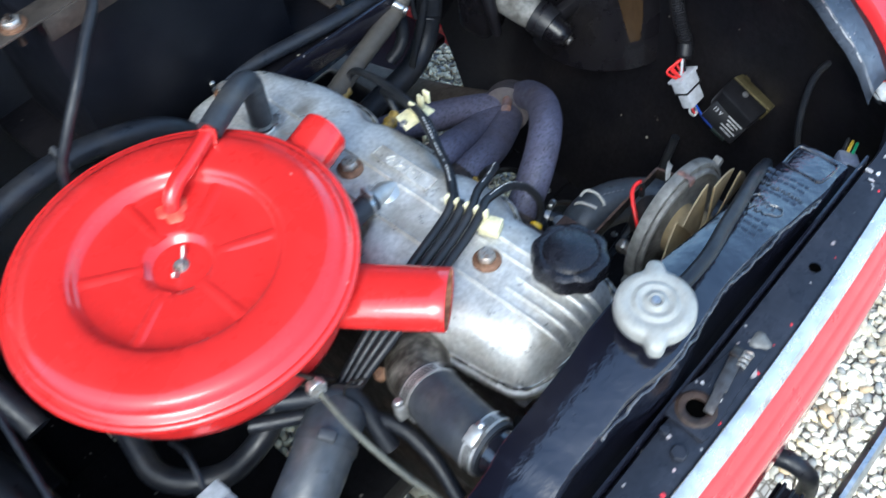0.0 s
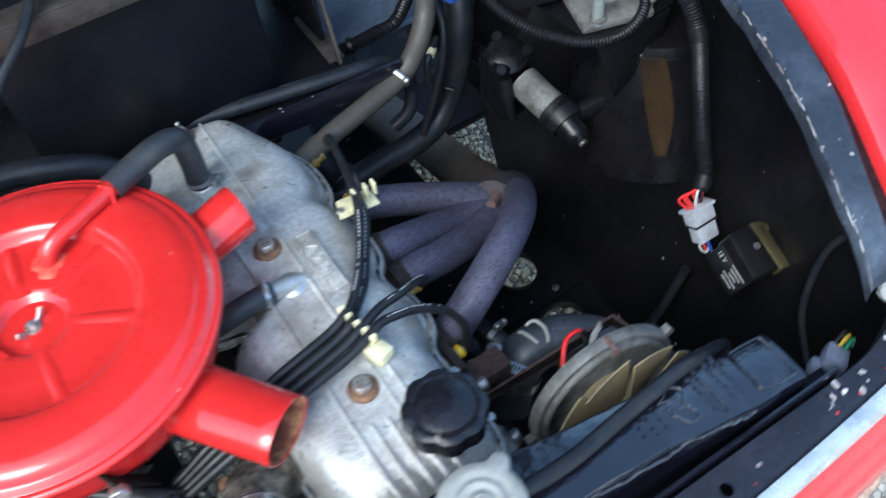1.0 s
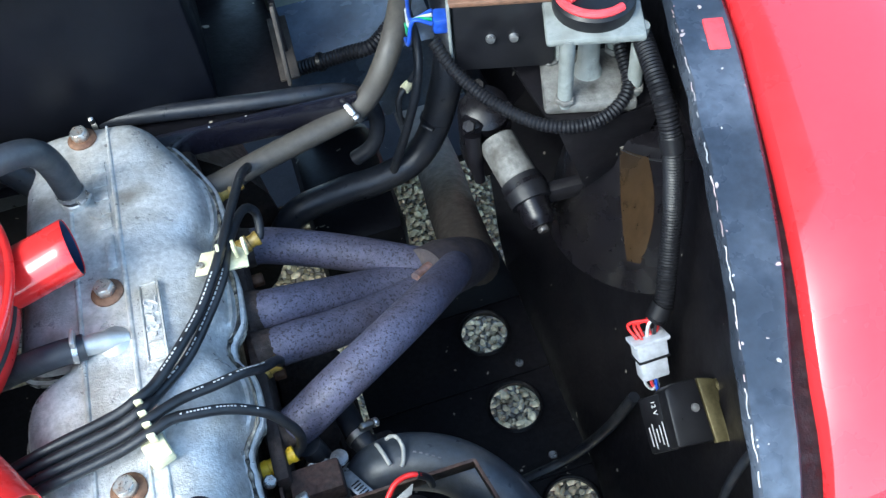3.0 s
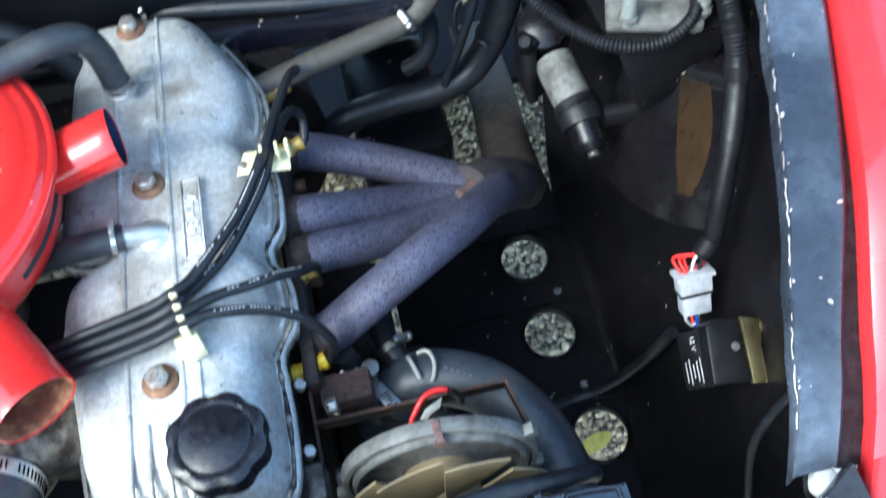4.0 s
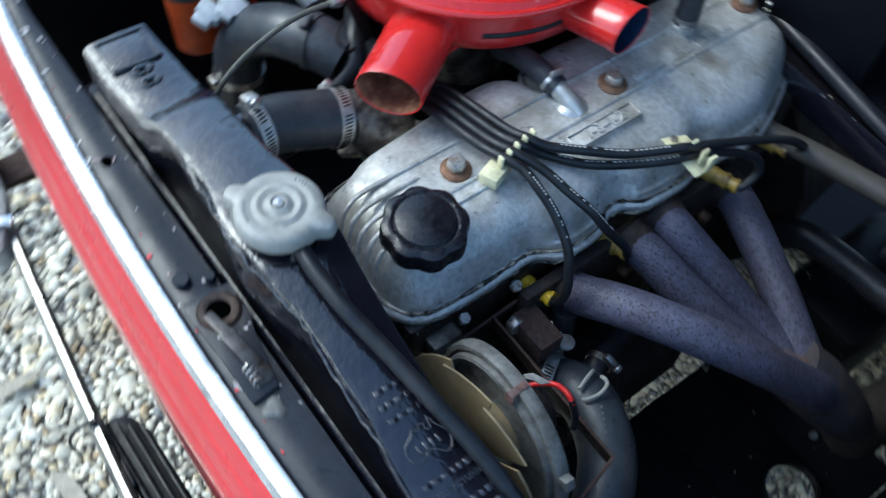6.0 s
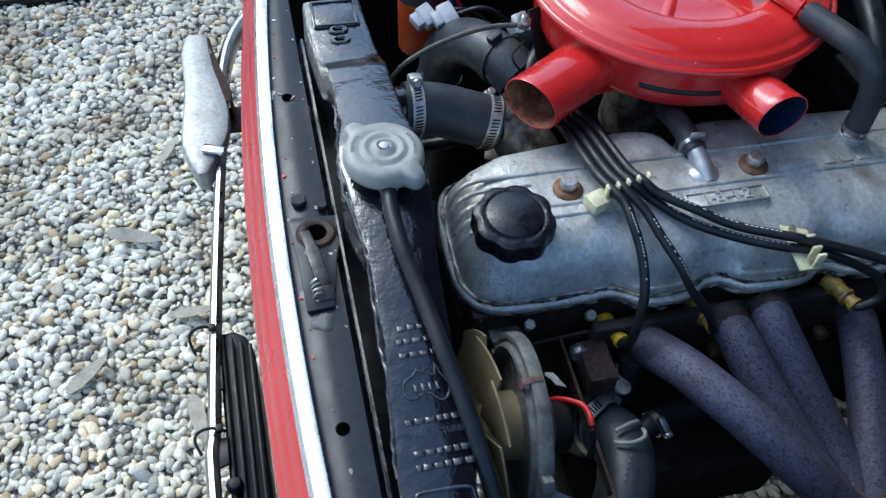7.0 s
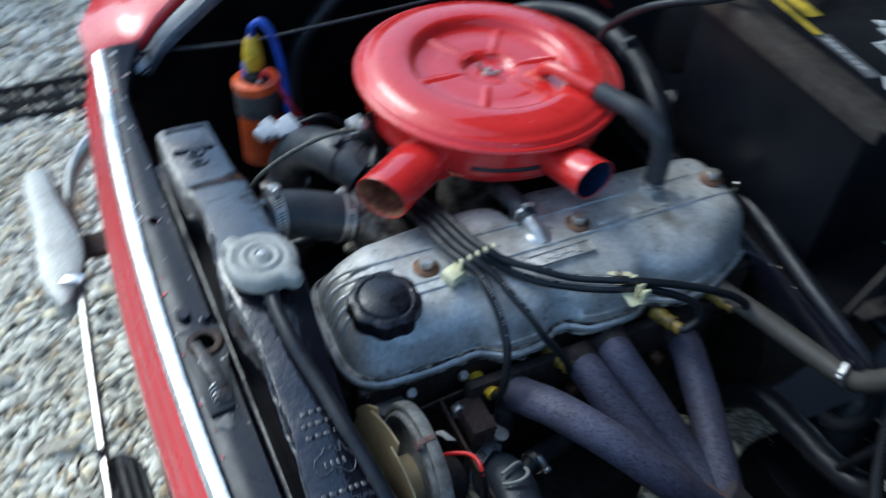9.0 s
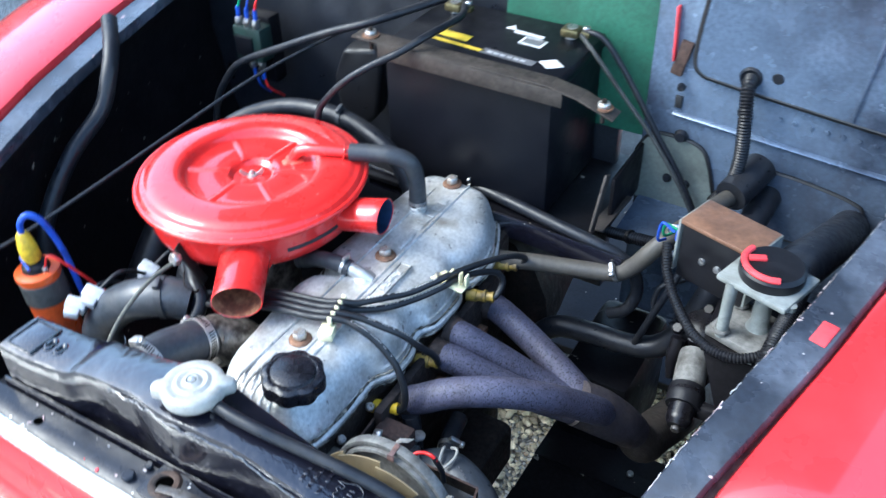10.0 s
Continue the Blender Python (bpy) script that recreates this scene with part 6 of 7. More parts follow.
part("label", box(-0.045, 0.433, LZ, 0.09, 0.006, 0.0008, 0, pose(0, 0, 0, 0, 0, -4)), LABEL_Y, bat)
part("label", box(0.035, 0.43, LZ, 0.08, 0.014, 0.0008, 0, pose(0, 0, 0, 0, 0, -4)), LABEL_G, bat)
part("label", box(0.045, 0.485, LZ, 0.035, 0.022, 0.0008, 0, pose(0, 0, 0, 0, 0, -4)), LABEL_W, bat)
part("label", box(0.03, 0.505, LZ, 0.045, 0.008, 0.0008, 0, pose(0, 0, 0, 0, 0, -4)), LABEL_W, bat)
part("label", prism([(-0.018, 0), (0, 0.014), (0.018, 0), (0, -0.014)], 0, 0.0008, 0, pose(0.095, 0.437, LZ)), LABEL_W, bat)
part("label", prism([(-0.008, -0.006), (0.008, -0.006), (0, 0.008)], 0, 0.0008, 0, pose(0.0, 0.515, LZ)), LABEL_W, bat)
for k in range(6):
    part("printed_mark", box(0.008 + 0.01 * k, 0.4305 - 0.0007 * k, LZ + 0.0008, 0.007, 0.0035, 0.0005, 0, pose(0, 0, 0, 0, 0, -4)), TEXTINK, bat)
for k in range(8):
    part("printed_mark", box(0.033 + 0.0035 * k, 0.485, LZ + 0.0008, 0.0016, 0.016, 0.0005, 0, pose(0, 0, 0, 0, 0, -4)), GROOVE, bat)
for x in (-0.098, 0.084):
    tm = thing("battery_terminal", (x, 0.525, LZ), "brassy clamp terminal on a battery post", "battery terminal", "battery terminals")
    part("post", revolve([(0.009, 0), (0.008, 0.016), (0.0001, 0.0165)], (x, 0.525, LZ), seg=18), ZINC, tm)
    part("clamp", join(box(x, 0.525, LZ + 0.009, 0.026, 0.024, 0.012, 0.003), box(x + 0.018, 0.527, LZ + 0.008, 0.018, 0.012, 0.009, 0.002)), GOLD_PLATE, tm)
    part("bolt", hexbolt((x + 0.02, 0.527, LZ + 0.0125), 0.0055, 0.006), ZINC, tm)
cb = thing("battery_clamp", (0.01, 0.39, 0.96), "dirty brown angle-iron battery hold-down bar", "battery clamp")
part("top_flange", join(bar((-0.178, 0.39, 0.981), (0.12, 0.386, 0.981), 0.028, 0.003), bar((0.118, 0.386, 0.9808), (0.162, 0.385, 0.974), 0.028, 0.003), bar((0.16, 0.385, 0.9742), (0.208, 0.385, 0.957), 0.028, 0.003)), CLAMPBAR, cb)
part("front_flange", bar((-0.135, 0.3755, 0.97), (0.14, 0.3725, 0.968), 0.003, 0.022), CLAMPBAR, cb)
for p in ((-0.154, 0.389, 0.9825), (0.19, 0.385, 0.9645)):
    part("rod", revolve([(0.003, -0.02), (0.003, 0.012), (0.0001, 0.013)], p, seg=10), IRON, cb)
    part("nut", hexbolt(p, 0.0085, 0.008), BOLT, cb)
    part("washer", revolve([(0.012, 0), (0.012, 0.002), (0.0001, 0.0022)], p, seg=20), RUSTWASH, cb)
tray = thing("battery_tray", (0.0, 0.47, 0.74), "black painted steel battery shelf with hoses along its lip", "battery tray")
part("shelf", box(0.005, 0.49, 0.762, 0.37, 0.24, 0.008, 0.002), BAY, tray)
part("lip", box(0.04, 0.368, 0.757, 0.42, 0.006, 0.034, 0.002, pose(0, 0, 0, 0, 0, -4)), BLACK_GLOSS, tray)
part("end_wall", box(0.195, 0.52, 0.79, 0.006, 0.16, 0.08, 0.002), BAY, tray)
part("end_bracket", join(bar((0.19, 0.388, 0.775), (0.194, 0.418, 0.85), 0.004, 0.013, 0.0012), bar((0.192, 0.4, 0.77), (0.196, 0.5, 0.768), 0.02, 0.004, 0.001)), CLAMPBAR, tray, "scraped brown bracket at the shelf end")
part("rust_patch", box(0.18, 0.3575, 0.762, 0.026, 0.003, 0.012, 0.001, pose(0, 0, 0, 0, 0, -4)), RUST, tray)
hp = thing("heater_hose", (0.1, 0.37, 0.78), "black rubber hose lying along the battery shelf", "hose")
part("hose", tube([(-0.18, 0.43, 0.79), (-0.07, 0.412, 0.783), (0.05, 0.392, 0.781), (0.15, 0.374, 0.778), (0.205, 0.37, 0.772), (0.24, 0.374, 0.759), (0.259, 0.3775, 0.738), (0.267, 0.377, 0.712), (0.264, 0.372, 0.69), (0.254, 0.369, 0.674), (0.235, 0.372, 0.66)], 0.0085, 14, 6), RUBBER, hp)
b, s = clamp_band((0.0, 0.4, 0.782), (1, -0.18, 0), 0.0088, 0.005, (0, -0.3, 1))
part("clip_band", b, CHROME_DULL, hp)
s.free()
hp = thing("heater_hose", (0.2, 0.34, 0.74), "aged brown rubber heater hose with a screw clip", "hose")
part("hose", tube([(0.07, 0.311, 0.74), (0.1, 0.317, 0.741), (0.143, 0.329, 0.743), (0.19, 0.341, 0.744), (0.239, 0.352, 0.748), (0.263, 0.355, 0.766), (0.281, 0.358, 0.793), (0.299, 0.374, 0.815), (0.32, 0.42, 0.822), (0.34, 0.48, 0.824)], 0.0118, 18, 7), RUBBER_BROWN, hp)
b, s = clamp_band((0.2425, 0.3525, 0.75), (1, 0.2, 0.45), 0.0122, 0.006, (0, -0.6, 1))
cl = part("clip_band", b, ZINC, hp)
part("clip_screw", s, ZINC, cl)
hp = thing("heater_hose", (0.24, 0.36, 0.63), "shiny black rubber hose bending up to the firewall", "hose")
part("hose", tube([(0.12, 0.36, 0.56), (0.156, 0.372, 0.598), (0.214, 0.38, 0.603), (0.256, 0.381, 0.604), (0.299, 0.387, 0.612), (0.327, 0.393, 0.64), (0.348, 0.4, 0.69), (0.362, 0.41, 0.735), (0.37, 0.43, 0.768), (0.376, 0.5, 0.79), (0.38, 0.57, 0.8)], [0.0165, 0.0165, 0.0165, 0.0165, 0.0165, 0.0168, 0.018, 0.0185, 0.0185, 0.0185, 0.0185], 22, 7), RUBBER, hp)
b, s = clamp_band((0.335, 0.3955, 0.659), (0.4, 0.12, 0.9), 0.0172, 0.004, (0, -0.3, 1))
part("clip_band", b, RUBBER, hp)
s.free()
hp = thing("vacuum_pipe", (0.26, 0.42, 0.72), "thin black brake pipe rising to the firewall", "pipe")
part("pipe", tube([(0.255, 0.39, 0.58), (0.269, 0.379, 0.6), (0.282, 0.374, 0.64), (0.297, 0.368, 0.69), (0.313, 0.37, 0.74), (0.322, 0.384, 0.775), (0.325, 0.42, 0.79), (0.33, 0.56, 0.8)], 0.005, 12, 6), RUBBER, hp)
hp = thing("vacuum_pipe", (0.29, 0.39, 0.7), "short thin black pipe with a pale union", "pipe")
part("pipe", tube([(0.322, 0.4, 0.735), (0.308, 0.387, 0.732), (0.296, 0.381, 0.724), (0.292, 0.377, 0.705), (0.294, 0.376, 0.69)], 0.0036, 10, 6), RUBBER, hp)
part("union", revolve([(0.0055, 0), (0.0055, 0.008), (0.004, 0.012), (0.0001, 0.0125)], (0.302, 0.384, 0.7285), (1, 0.6, 0.3), 12), CREAM, hp, "dirty cream union")
hp = thing("ribbed_conduit", (0.24, 0.45, 0.74), "black corrugated conduit leaving the battery shelf", "conduit")
part("conduit", tube([(0.15, 0.463, 0.728), (0.193, 0.451, 0.735), (0.228, 0.442, 0.744), (0.257, 0.435, 0.752), (0.287, 0.43, 0.76), (0.33, 0.46, 0.775)], 0.0085, 12, 6, ripple=0.0015), PLASTIC_BLACK, hp)
part("tie", tube([(0.226, 0.4426, 0.7435), (0.23, 0.4414, 0.7446)], 0.0105, 12, 2), PLASTIC_BLACK, hp)
hp = thing("ribbed_conduit", (0.33, 0.6, 0.88), "corrugated black loom falling from a firewall grommet", "conduit")
part("conduit", tube([(0.325, 0.55, 0.967), (0.328, 0.525, 0.96), (0.335, 0.51, 0.925), (0.34, 0.508, 0.875), (0.335, 0.51, 0.83), (0.315, 0.51, 0.79)], 0.0095, 14, 6, ripple=0.0016), PLASTIC_BLACK, hp)
hp = thing("steering_joint_cover", (0.3, 0.55, 0.75), "dusty black rubber gaiter through the firewall", "gaiter")
part("gaiter", tube([(0.362, 0.55, 0.842), (0.352, 0.52, 0.832), (0.342, 0.485, 0.825)], [0.022, 0.0235, 0.022], 20, 6), RUBBER, hp)
ec = thing("earth_cable", (0.15, 0.5, 0.9), "grey braided battery earth cable drooping to the firewall", "cable")
part("strand", tube([(0.1, 0.527, LZ + 0.012), (0.13, 0.525, LZ + 0.008), (0.165, 0.525, 0.945), (0.215, 0.528, 0.87), (0.262, 0.53, 0.8), (0.29, 0.535, 0.745)], 0.0042, 12, 7), RUBBER, ec)
part("strand", tube([(0.098, 0.522, LZ + 0.008), (0.125, 0.505, LZ - 0.004), (0.165, 0.51, 0.925), (0.215, 0.52, 0.862), (0.26, 0.525, 0.797), (0.285, 0.535, 0.745)], 0.003, 10, 7), TAPE, ec)
lc = thing("live_cable", (-0.2, 0.4, 0.9), "black battery cable looping down past the air cleaner", "cable")
part("cable", tube([(-0.085, 0.53, LZ + 0.012), (-0.06, 0.47, LZ + 0.02), (-0.066, 0.4, 0.999), (-0.09, 0.361, 0.984), (-0.121, 0.341, 0.967), (-0.15, 0.325, 0.947), (-0.181, 0.318, 0.916), (-0.203, 0.317, 0.88), (-0.212, 0.315, 0.8), (-0.21, 0.3, 0.7)], 0.005, 12, 7), RUBBER, lc)
lc = thing("heater_hose", (-0.15, 0.33, 0.85), "black rubber hose arching behind the air cleaner", "hose")
part("hose", tube([(-0.36, 0.2, 0.78), (-0.36, 0.29, 0.83), (-0.29, 0.345, 0.858), (-0.19, 0.355, 0.862), (-0.1, 0.34, 0.84), (-0.06, 0.33, 0.79), (-0.05, 0.33, 0.73)], 0.0125, 18, 7), RUBBER, lc)
b, s = clamp_band((-0.19, 0.355, 0.862), (1, 0, 0), 0.0129, 0.006, (0, -0.3, 1))
part("clip_band", b, RUBBER_GREY, lc)
s.free()

# ---- coil and left side ----
coil = thing("ignition_coil", (-0.375, -0.065, 0.66), "orange ignition coil wrapped in grey tape", "ignition coil")
CB, CA = Vector((-0.3776, -0.0482, 0.6750)), Vector((-0.05, -0.02, 1.0)).normalized()
part("can", revolve([(0.0001, 0), (0.023, 0), (0.0265, 0.004), (0.0265, 0.108), (0.0285, 0.11), (0.0285, 0.117), (0.024, 0.119), (0.0001, 0.119)], CB, CA, 32), ORANGE, coil)
part("tape", revolve([(0.0268, 0.072), (0.0278, 0.073), (0.0278, 0.104), (0.0268, 0.105)], CB, CA, 32), TAPE, coil)
part("tower", revolve([(0.018, 0.118), (0.016, 0.126), (0.0095, 0.13), (0.009, 0.15), (0.0001, 0.15)], CB, CA, 22), PLASTIC_BLACK, coil)
part("boot", revolve([(0.0105, 0.132), (0.0125, 0.136), (0.0115, 0.152), (0.0085, 0.17), (0.006, 0.174)], CB, CA, 20), YELLOW, coil, "yellow rubber coil boot")
for s in (1, -1):
    part("terminal", hexbolt(CB + CA * 0.119 + Vector((s * 0.019, 0, 0)), 0.004, 0.008, CA), ZINC, coil)
kl = thing("coil_lead", (-0.36, -0.07, 0.8), "blue high tension lead looping from the coil", "ignition lead")
tp = CB + CA * 0.172
part("cable", tube([tp, tp + Vector((0.002, 0.002, 0.016)), tp + Vector((0.009, 0.01, 0.025)), tp + Vector((0.019, 0.02, 0.012)), tp + Vector((0.027, 0.029, -0.035)), tp + Vector((0.033, 0.032, -0.1)), tp + Vector((0.038, 0.034, -0.17))], 0.0042, 12, 7), BLUE, kl)
kl = thing("wire", (-0.34, -0.06, 0.8), "red and blue wires at the coil terminals", "wire")
part("red_wire", tube([CB + CA * 0.125 + Vector((0.019, 0, 0)), CB + CA * 0.145 + Vector((0.03, 0.006, 0)), CB + CA * 0.12 + Vector((0.05, 0.02, 0)), CB + CA * 0.06 + Vector((0.055, 0.05, 0))], 0.0018, 8, 6), REDW, kl)
part("blue_wire", tube([CB + CA * 0.125 + Vector((-0.019, 0, 0)), CB + CA * 0.138 + Vector((-0.008, -0.01, 0)), CB + CA * 0.13 + Vector((0.012, -0.016, 0))], 0.0018, 8, 6), BLUE, kl)
for (x, y, z, a) in ((-0.318, -0.055, 0.762, 30), (-0.306, -0.035, 0.77, 20), (-0.3, 0.05, 0.752, 10)):
    wc = thing("wire_connector", (x, y, z), "white plastic wiring connector block", "connector", "white connectors")
    part("shell", join(box(x, y, z, 0.026, 0.018, 0.016, 0.003, pose(0, 0, 0, 15, 20, a)), box(x + 0.004, y - 0.012, z - 0.002, 0.018, 0.01, 0.012, 0.002, pose(0, 0, 0, 15, 20, a))), WHITE, wc)
    part("wire", tube([(x, y + 0.008, z), (x + 0.01, y + 0.04, z + 0.012), (x + 0.01, y + 0.08, z - 0.02)], 0.0028, 8, 6), RUBBER, wc)
tc = thing("throttle_cable", (-0.19, -0.05, 0.82), "thin olive sheathed cable drooping in an arc", "cable")
part("sheath", tube([(-0.192, 0.012, 0.836), (-0.196, -0.02, 0.834), (-0.197, -0.05, 0.827), (-0.194, -0.085, 0.815), (-0.188, -0.112, 0.8), (-0.186, -0.122, 0.775), (-0.186, -0.125, 0.7)], 0.0026, 10, 7), OLIVE, tc)
bl = thing("wiring_bundle", (-0.16, 0.0, 0.77), "black taped wiring bundle below the snorkel", "wiring")
part("loom", tube([(-0.24, 0.06, 0.78), (-0.19, 0.02, 0.775), (-0.155, -0.02, 0.755), (-0.15, -0.06, 0.735), (-0.16, -0.1, 0.72)], 0.007, 12, 6), RUBBER, bl)
part("loom", tube([(-0.215, 0.05, 0.80), (-0.185, 0.025, 0.795), (-0.165, 0.01, 0.78), (-0.168, -0.03, 0.74)], 0.009, 12, 6), RUBBER, bl)
rod = thing("bonnet_stay", (-0.4, 0.1, 0.92), "thin black steel bonnet stay rod across the bay", "bonnet stay")
part("rod", tube([(-0.47, -0.165, 0.802), (-0.42, -0.06, 0.822), (-0.39, 0.05, 0.845), (-0.365, 0.2, 0.87), (-0.33, 0.36, 0.9), (-0.25, 0.5, 0.94)], 0.0024, 12, 6), RUBBER, rod)
fu = thing("solenoid_block", (-0.476, 0.5, 0.83), "dark green relay block with blue terminals", "relay")
FB = Vector((-0.476, 0.5, 0.858))
part("block", box(FB.x, FB.y, FB.z, 0.058, 0.032, 0.06, 0.004), DARK_GREEN, fu)
part("cover", box(FB.x - 0.006, FB.y - 0.0175, FB.z - 0.004, 0.036, 0.004, 0.036, 0.0015), PLASTIC_BATT, fu, "dark inset plate")
part("mount", box(FB.x, FB.y + 0.03, FB.z - 0.02, 0.05, 0.03, 0.12, 0.004), BAY, fu)
for k in range(3):
    for dz in (0.036, -0.036):
        if k == 0 and dz < 0:
            continue
        t0 = FB + Vector((-0.018 + 0.018 * k, -0.008, dz))
        part("terminal", box(*t0, 0.01, 0.012, 0.016, 0.002), ZINC, fu)
        part("screw", revolve([(0.004, 0), (0.0035, 0.002), (0.0001, 0.0025)], t0 + Vector((0, -0.006, 0)), (0, -1, 0), 10), CHROME_DULL, fu)
        part("sleeve", tube([t0 + Vector((0, 0, dz * 0.2)), t0 + Vector((0.001, 0.0, dz * 0.7))], 0.0036, 8, 3), BLUE, fu)
        part("wire", tube([t0 + Vector((0.001, 0, dz * 0.6)), t0 + Vector((0.006, 0.004, dz * 1.2)), t0 + Vector((-0.01 + 0.012 * k, 0.03, dz * 1.9))], 0.002, 8, 5), (GREENW, BLUE, REDW)[k], fu)
lo = thing("wiring_loom", (-0.4, 0.3, 0.85), "black wiring loom crossing the dark inner wing", "wiring")
part("loom", tube([(-0.51, 0.41, 0.72), (-0.495, 0.415, 0.785), (-0.465, 0.42, 0.835), (-0.43, 0.42, 0.866), (-0.343, 0.42, 0.91), (-0.26, 0.43, 0.948), (-0.191, 0.45, 0.972), (-0.12, 0.535, 0.99)], 0.006, 12, 6), RUBBER, lo)
part("loom", tube([(-0.56, 0.29, 0.96), (-0.52, 0.25, 0.94), (-0.503, 0.222, 0.915), (-0.5, 0.19, 0.871), (-0.5, 0.127, 0.836), (-0.5, 0.072, 0.785), (-0.498, 0.04, 0.732), (-0.48, 0.03, 0.64)], 0.012, 14, 6), RUBBER, lo)
part("loom", tube([(-0.41, 0.1, 0.62), (-0.42, 0.2, 0.7), (-0.43, 0.32, 0.74), (-0.4, 0.45, 0.76)], 0.03, 14, 6), PLASTIC_BLACK, lo)
wv = thing("plastic_cover", (-0.27, 0.525, 0.75), "rounded grey-black plastic cover beside the battery", "plastic cover")
part("panel", prism([(-0.04, -0.06), (-0.02, -0.085), (0.005, -0.088), (0.03, -0.06), (0.045, 0.03), (0.035, 0.06), (-0.025, 0.05), (-0.045, 0.0)], -0.022, 0.022, 0.009, Matrix.Translation((-0.27, 0.525, 0.835)) @ pose(0, 0, 0, 90, 0, 8), 3), PLASTIC_BLACK, wv)

# ---- right hand side: regulator, brake cylinder, relay ----
reg = thing("voltage_regulator", (0.38, 0.29, 0.82), "brown-topped voltage regulator box on a bracket", "regulator")
RM = pose(0.383, 0.293, 0.872, 0, 0, -17)
part("case", box(0, 0, 0, 0.088, 0.052, 0.075, 0.004, RM), PLASTIC_BLACK, reg)
part("cover", box(0, 0, 0, 0.093, 0.057, 0.006, 0.002, RM @ Matrix.Translation((0, 0, 0.039))), BROWN_BOX, reg, "brown painted lid")
for s in (1, -1):
    part("side_plate", box(0, 0, 0, 0.003, 0.057, 0.07, 0.001, RM @ Matrix.Translation((s * 0.0465, 0, 0.006))), GREY_PAINT, reg)
for k in (-0.012, 0.008):
    part("rivet", revolve([(0.0045, 0), (0.0038, 0.003), (0.0001, 0.0036)], RM @ Vector((k, -0.0262, 0.0)), RM.to_3x3() @ Vector((0, -1, 0)), 14), ZINC, reg)
part("plug", box(0, 0, 0, 0.014, 0.018, 0.016, 0.003, RM @ Matrix.Translation((-0.055, 0.0, 0.0))), BLUE, reg)
for k, m in enumerate((BLUE, GREENW, WHITE, BLUE)):
    part("wire", tube([RM @ Vector((-0.062, -0.01 + 0.006 * k, 0.006)), RM @ Vector((-0.078, -0.012 + 0.008 * k, 0.012 - 0.006 * k)), RM @ Vector((-0.085, -0.005 + 0.012 * k, -0.02)), RM @ Vector((-0.09, 0.02 + 0.02 * k, -0.035))], 0.0018, 8, 6), m, reg)
cd = thing("ribbed_conduit", (0.4, 0.2, 0.83), "black corrugated wiring conduit sagging below the regulator", "conduit")
part("conduit", tube([(0.318, 0.29, 0.868), (0.33, 0.262, 0.85), (0.355, 0.232, 0.832), (0.39, 0.2, 0.824), (0.43, 0.188, 0.826), (0.462, 0.2, 0.84), (0.468, 0.235, 0.86)], 0.0062, 12, 6, ripple=0.0011, pitch=0.0036), PLASTIC_BLACK, cd)
bc = thing("brake_cylinder", (0.44, 0.235, 0.82), "grey cast cylinder with a black lid on tie bolts", "brake cylinder")
part("base", box(0.44, 0.235, 0.828, 0.08, 0.07, 0.012, 0.004, pose(0, 0, 0, 0, 0, -17)), GREY_CAST, bc)
part("centre_post", revolve([(0.014, 0), (0.01, 0.012), (0.009, 0.05), (0.02, 0.056), (0.028, 0.07), (0.0001, 0.07)], (0.442, 0.24, 0.832), seg=22), GREY_PAINT, bc)
for dx, dy in ((-0.03, -0.022), (0.03, -0.03), (-0.024, 0.03), (0.034, 0.02)):
    part("tie_bolt", revolve([(0.0065, 0), (0.0065, 0.075), (0.0001, 0.076)], (0.44 + dx, 0.235 + dy, 0.83), seg=16), GREY_PAINT, bc)
    part("nut", hexbolt((0.44 + dx, 0.235 + dy, 0.834), 0.0095, 0.006), GREY_CAST, bc)
part("top_plate", box(0.44, 0.235, 0.904, 0.08, 0.07, 0.008, 0.003, pose(0, 0, 0, 0, 0, -17)), GREY_PAINT, bc)
part("lid", revolve([(0.033, 0.0), (0.034, 0.004), (0.034, 0.012), (0.03, 0.016), (0.0001, 0.018)], (0.442, 0.238, 0.907), seg=32), PLASTIC_BLACK, bc)
part("seal", tube([(0.442 + 0.03 * math.cos(t), 0.238 + 0.03 * math.sin(t), 0.9245) for t in [radians(150 + 18 * k) for k in range(9)]], 0.0035, 8, 3), PINK, bc, "red sealant ring")
part("tab", box(0.425, 0.236, 0.926, 0.018, 0.008, 0.004, 0.001, pose(0, 0, 0, 0, 0, 25)), PINK, bc)
part("gaiter", tube([(0.45, 0.25, 0.885), (0.46, 0.31, 0.874), (0.476, 0.4, 0.845), (0.49, 0.54, 0.79)], [0.026, 0.027, 0.026, 0.025], 20, 6), RUBBER, bc)
part("shelf_plate", prism([(-0.05, -0.05), (0.06, -0.045), (0.075, 0.08), (-0.06, 0.09)], 0, 0.004, 0.001, pose(0.445, 0.245, 0.815)), BAY, bc, "black shelf with a scraped edge")
part("scraped_edge", tube([(0.396, 0.196, 0.819), (0.42, 0.196, 0.819), (0.45, 0.198, 0.819)], 0.0022, 6, 4), CAP_GREY, bc)
part("shelf_skirt", prism([(0, 0), (0.1, 0.0), (0.085, -0.05), (0.03, -0.09)], 0, 0.003, 0.001, pose(0.398, 0.199, 0.816, 90, 0, 0)), BAY, bc)
sb = thing("steering_box", (0.345, 0.32, 0.65), "greasy black steering box with a dusty grey end cylinder", "steering box")
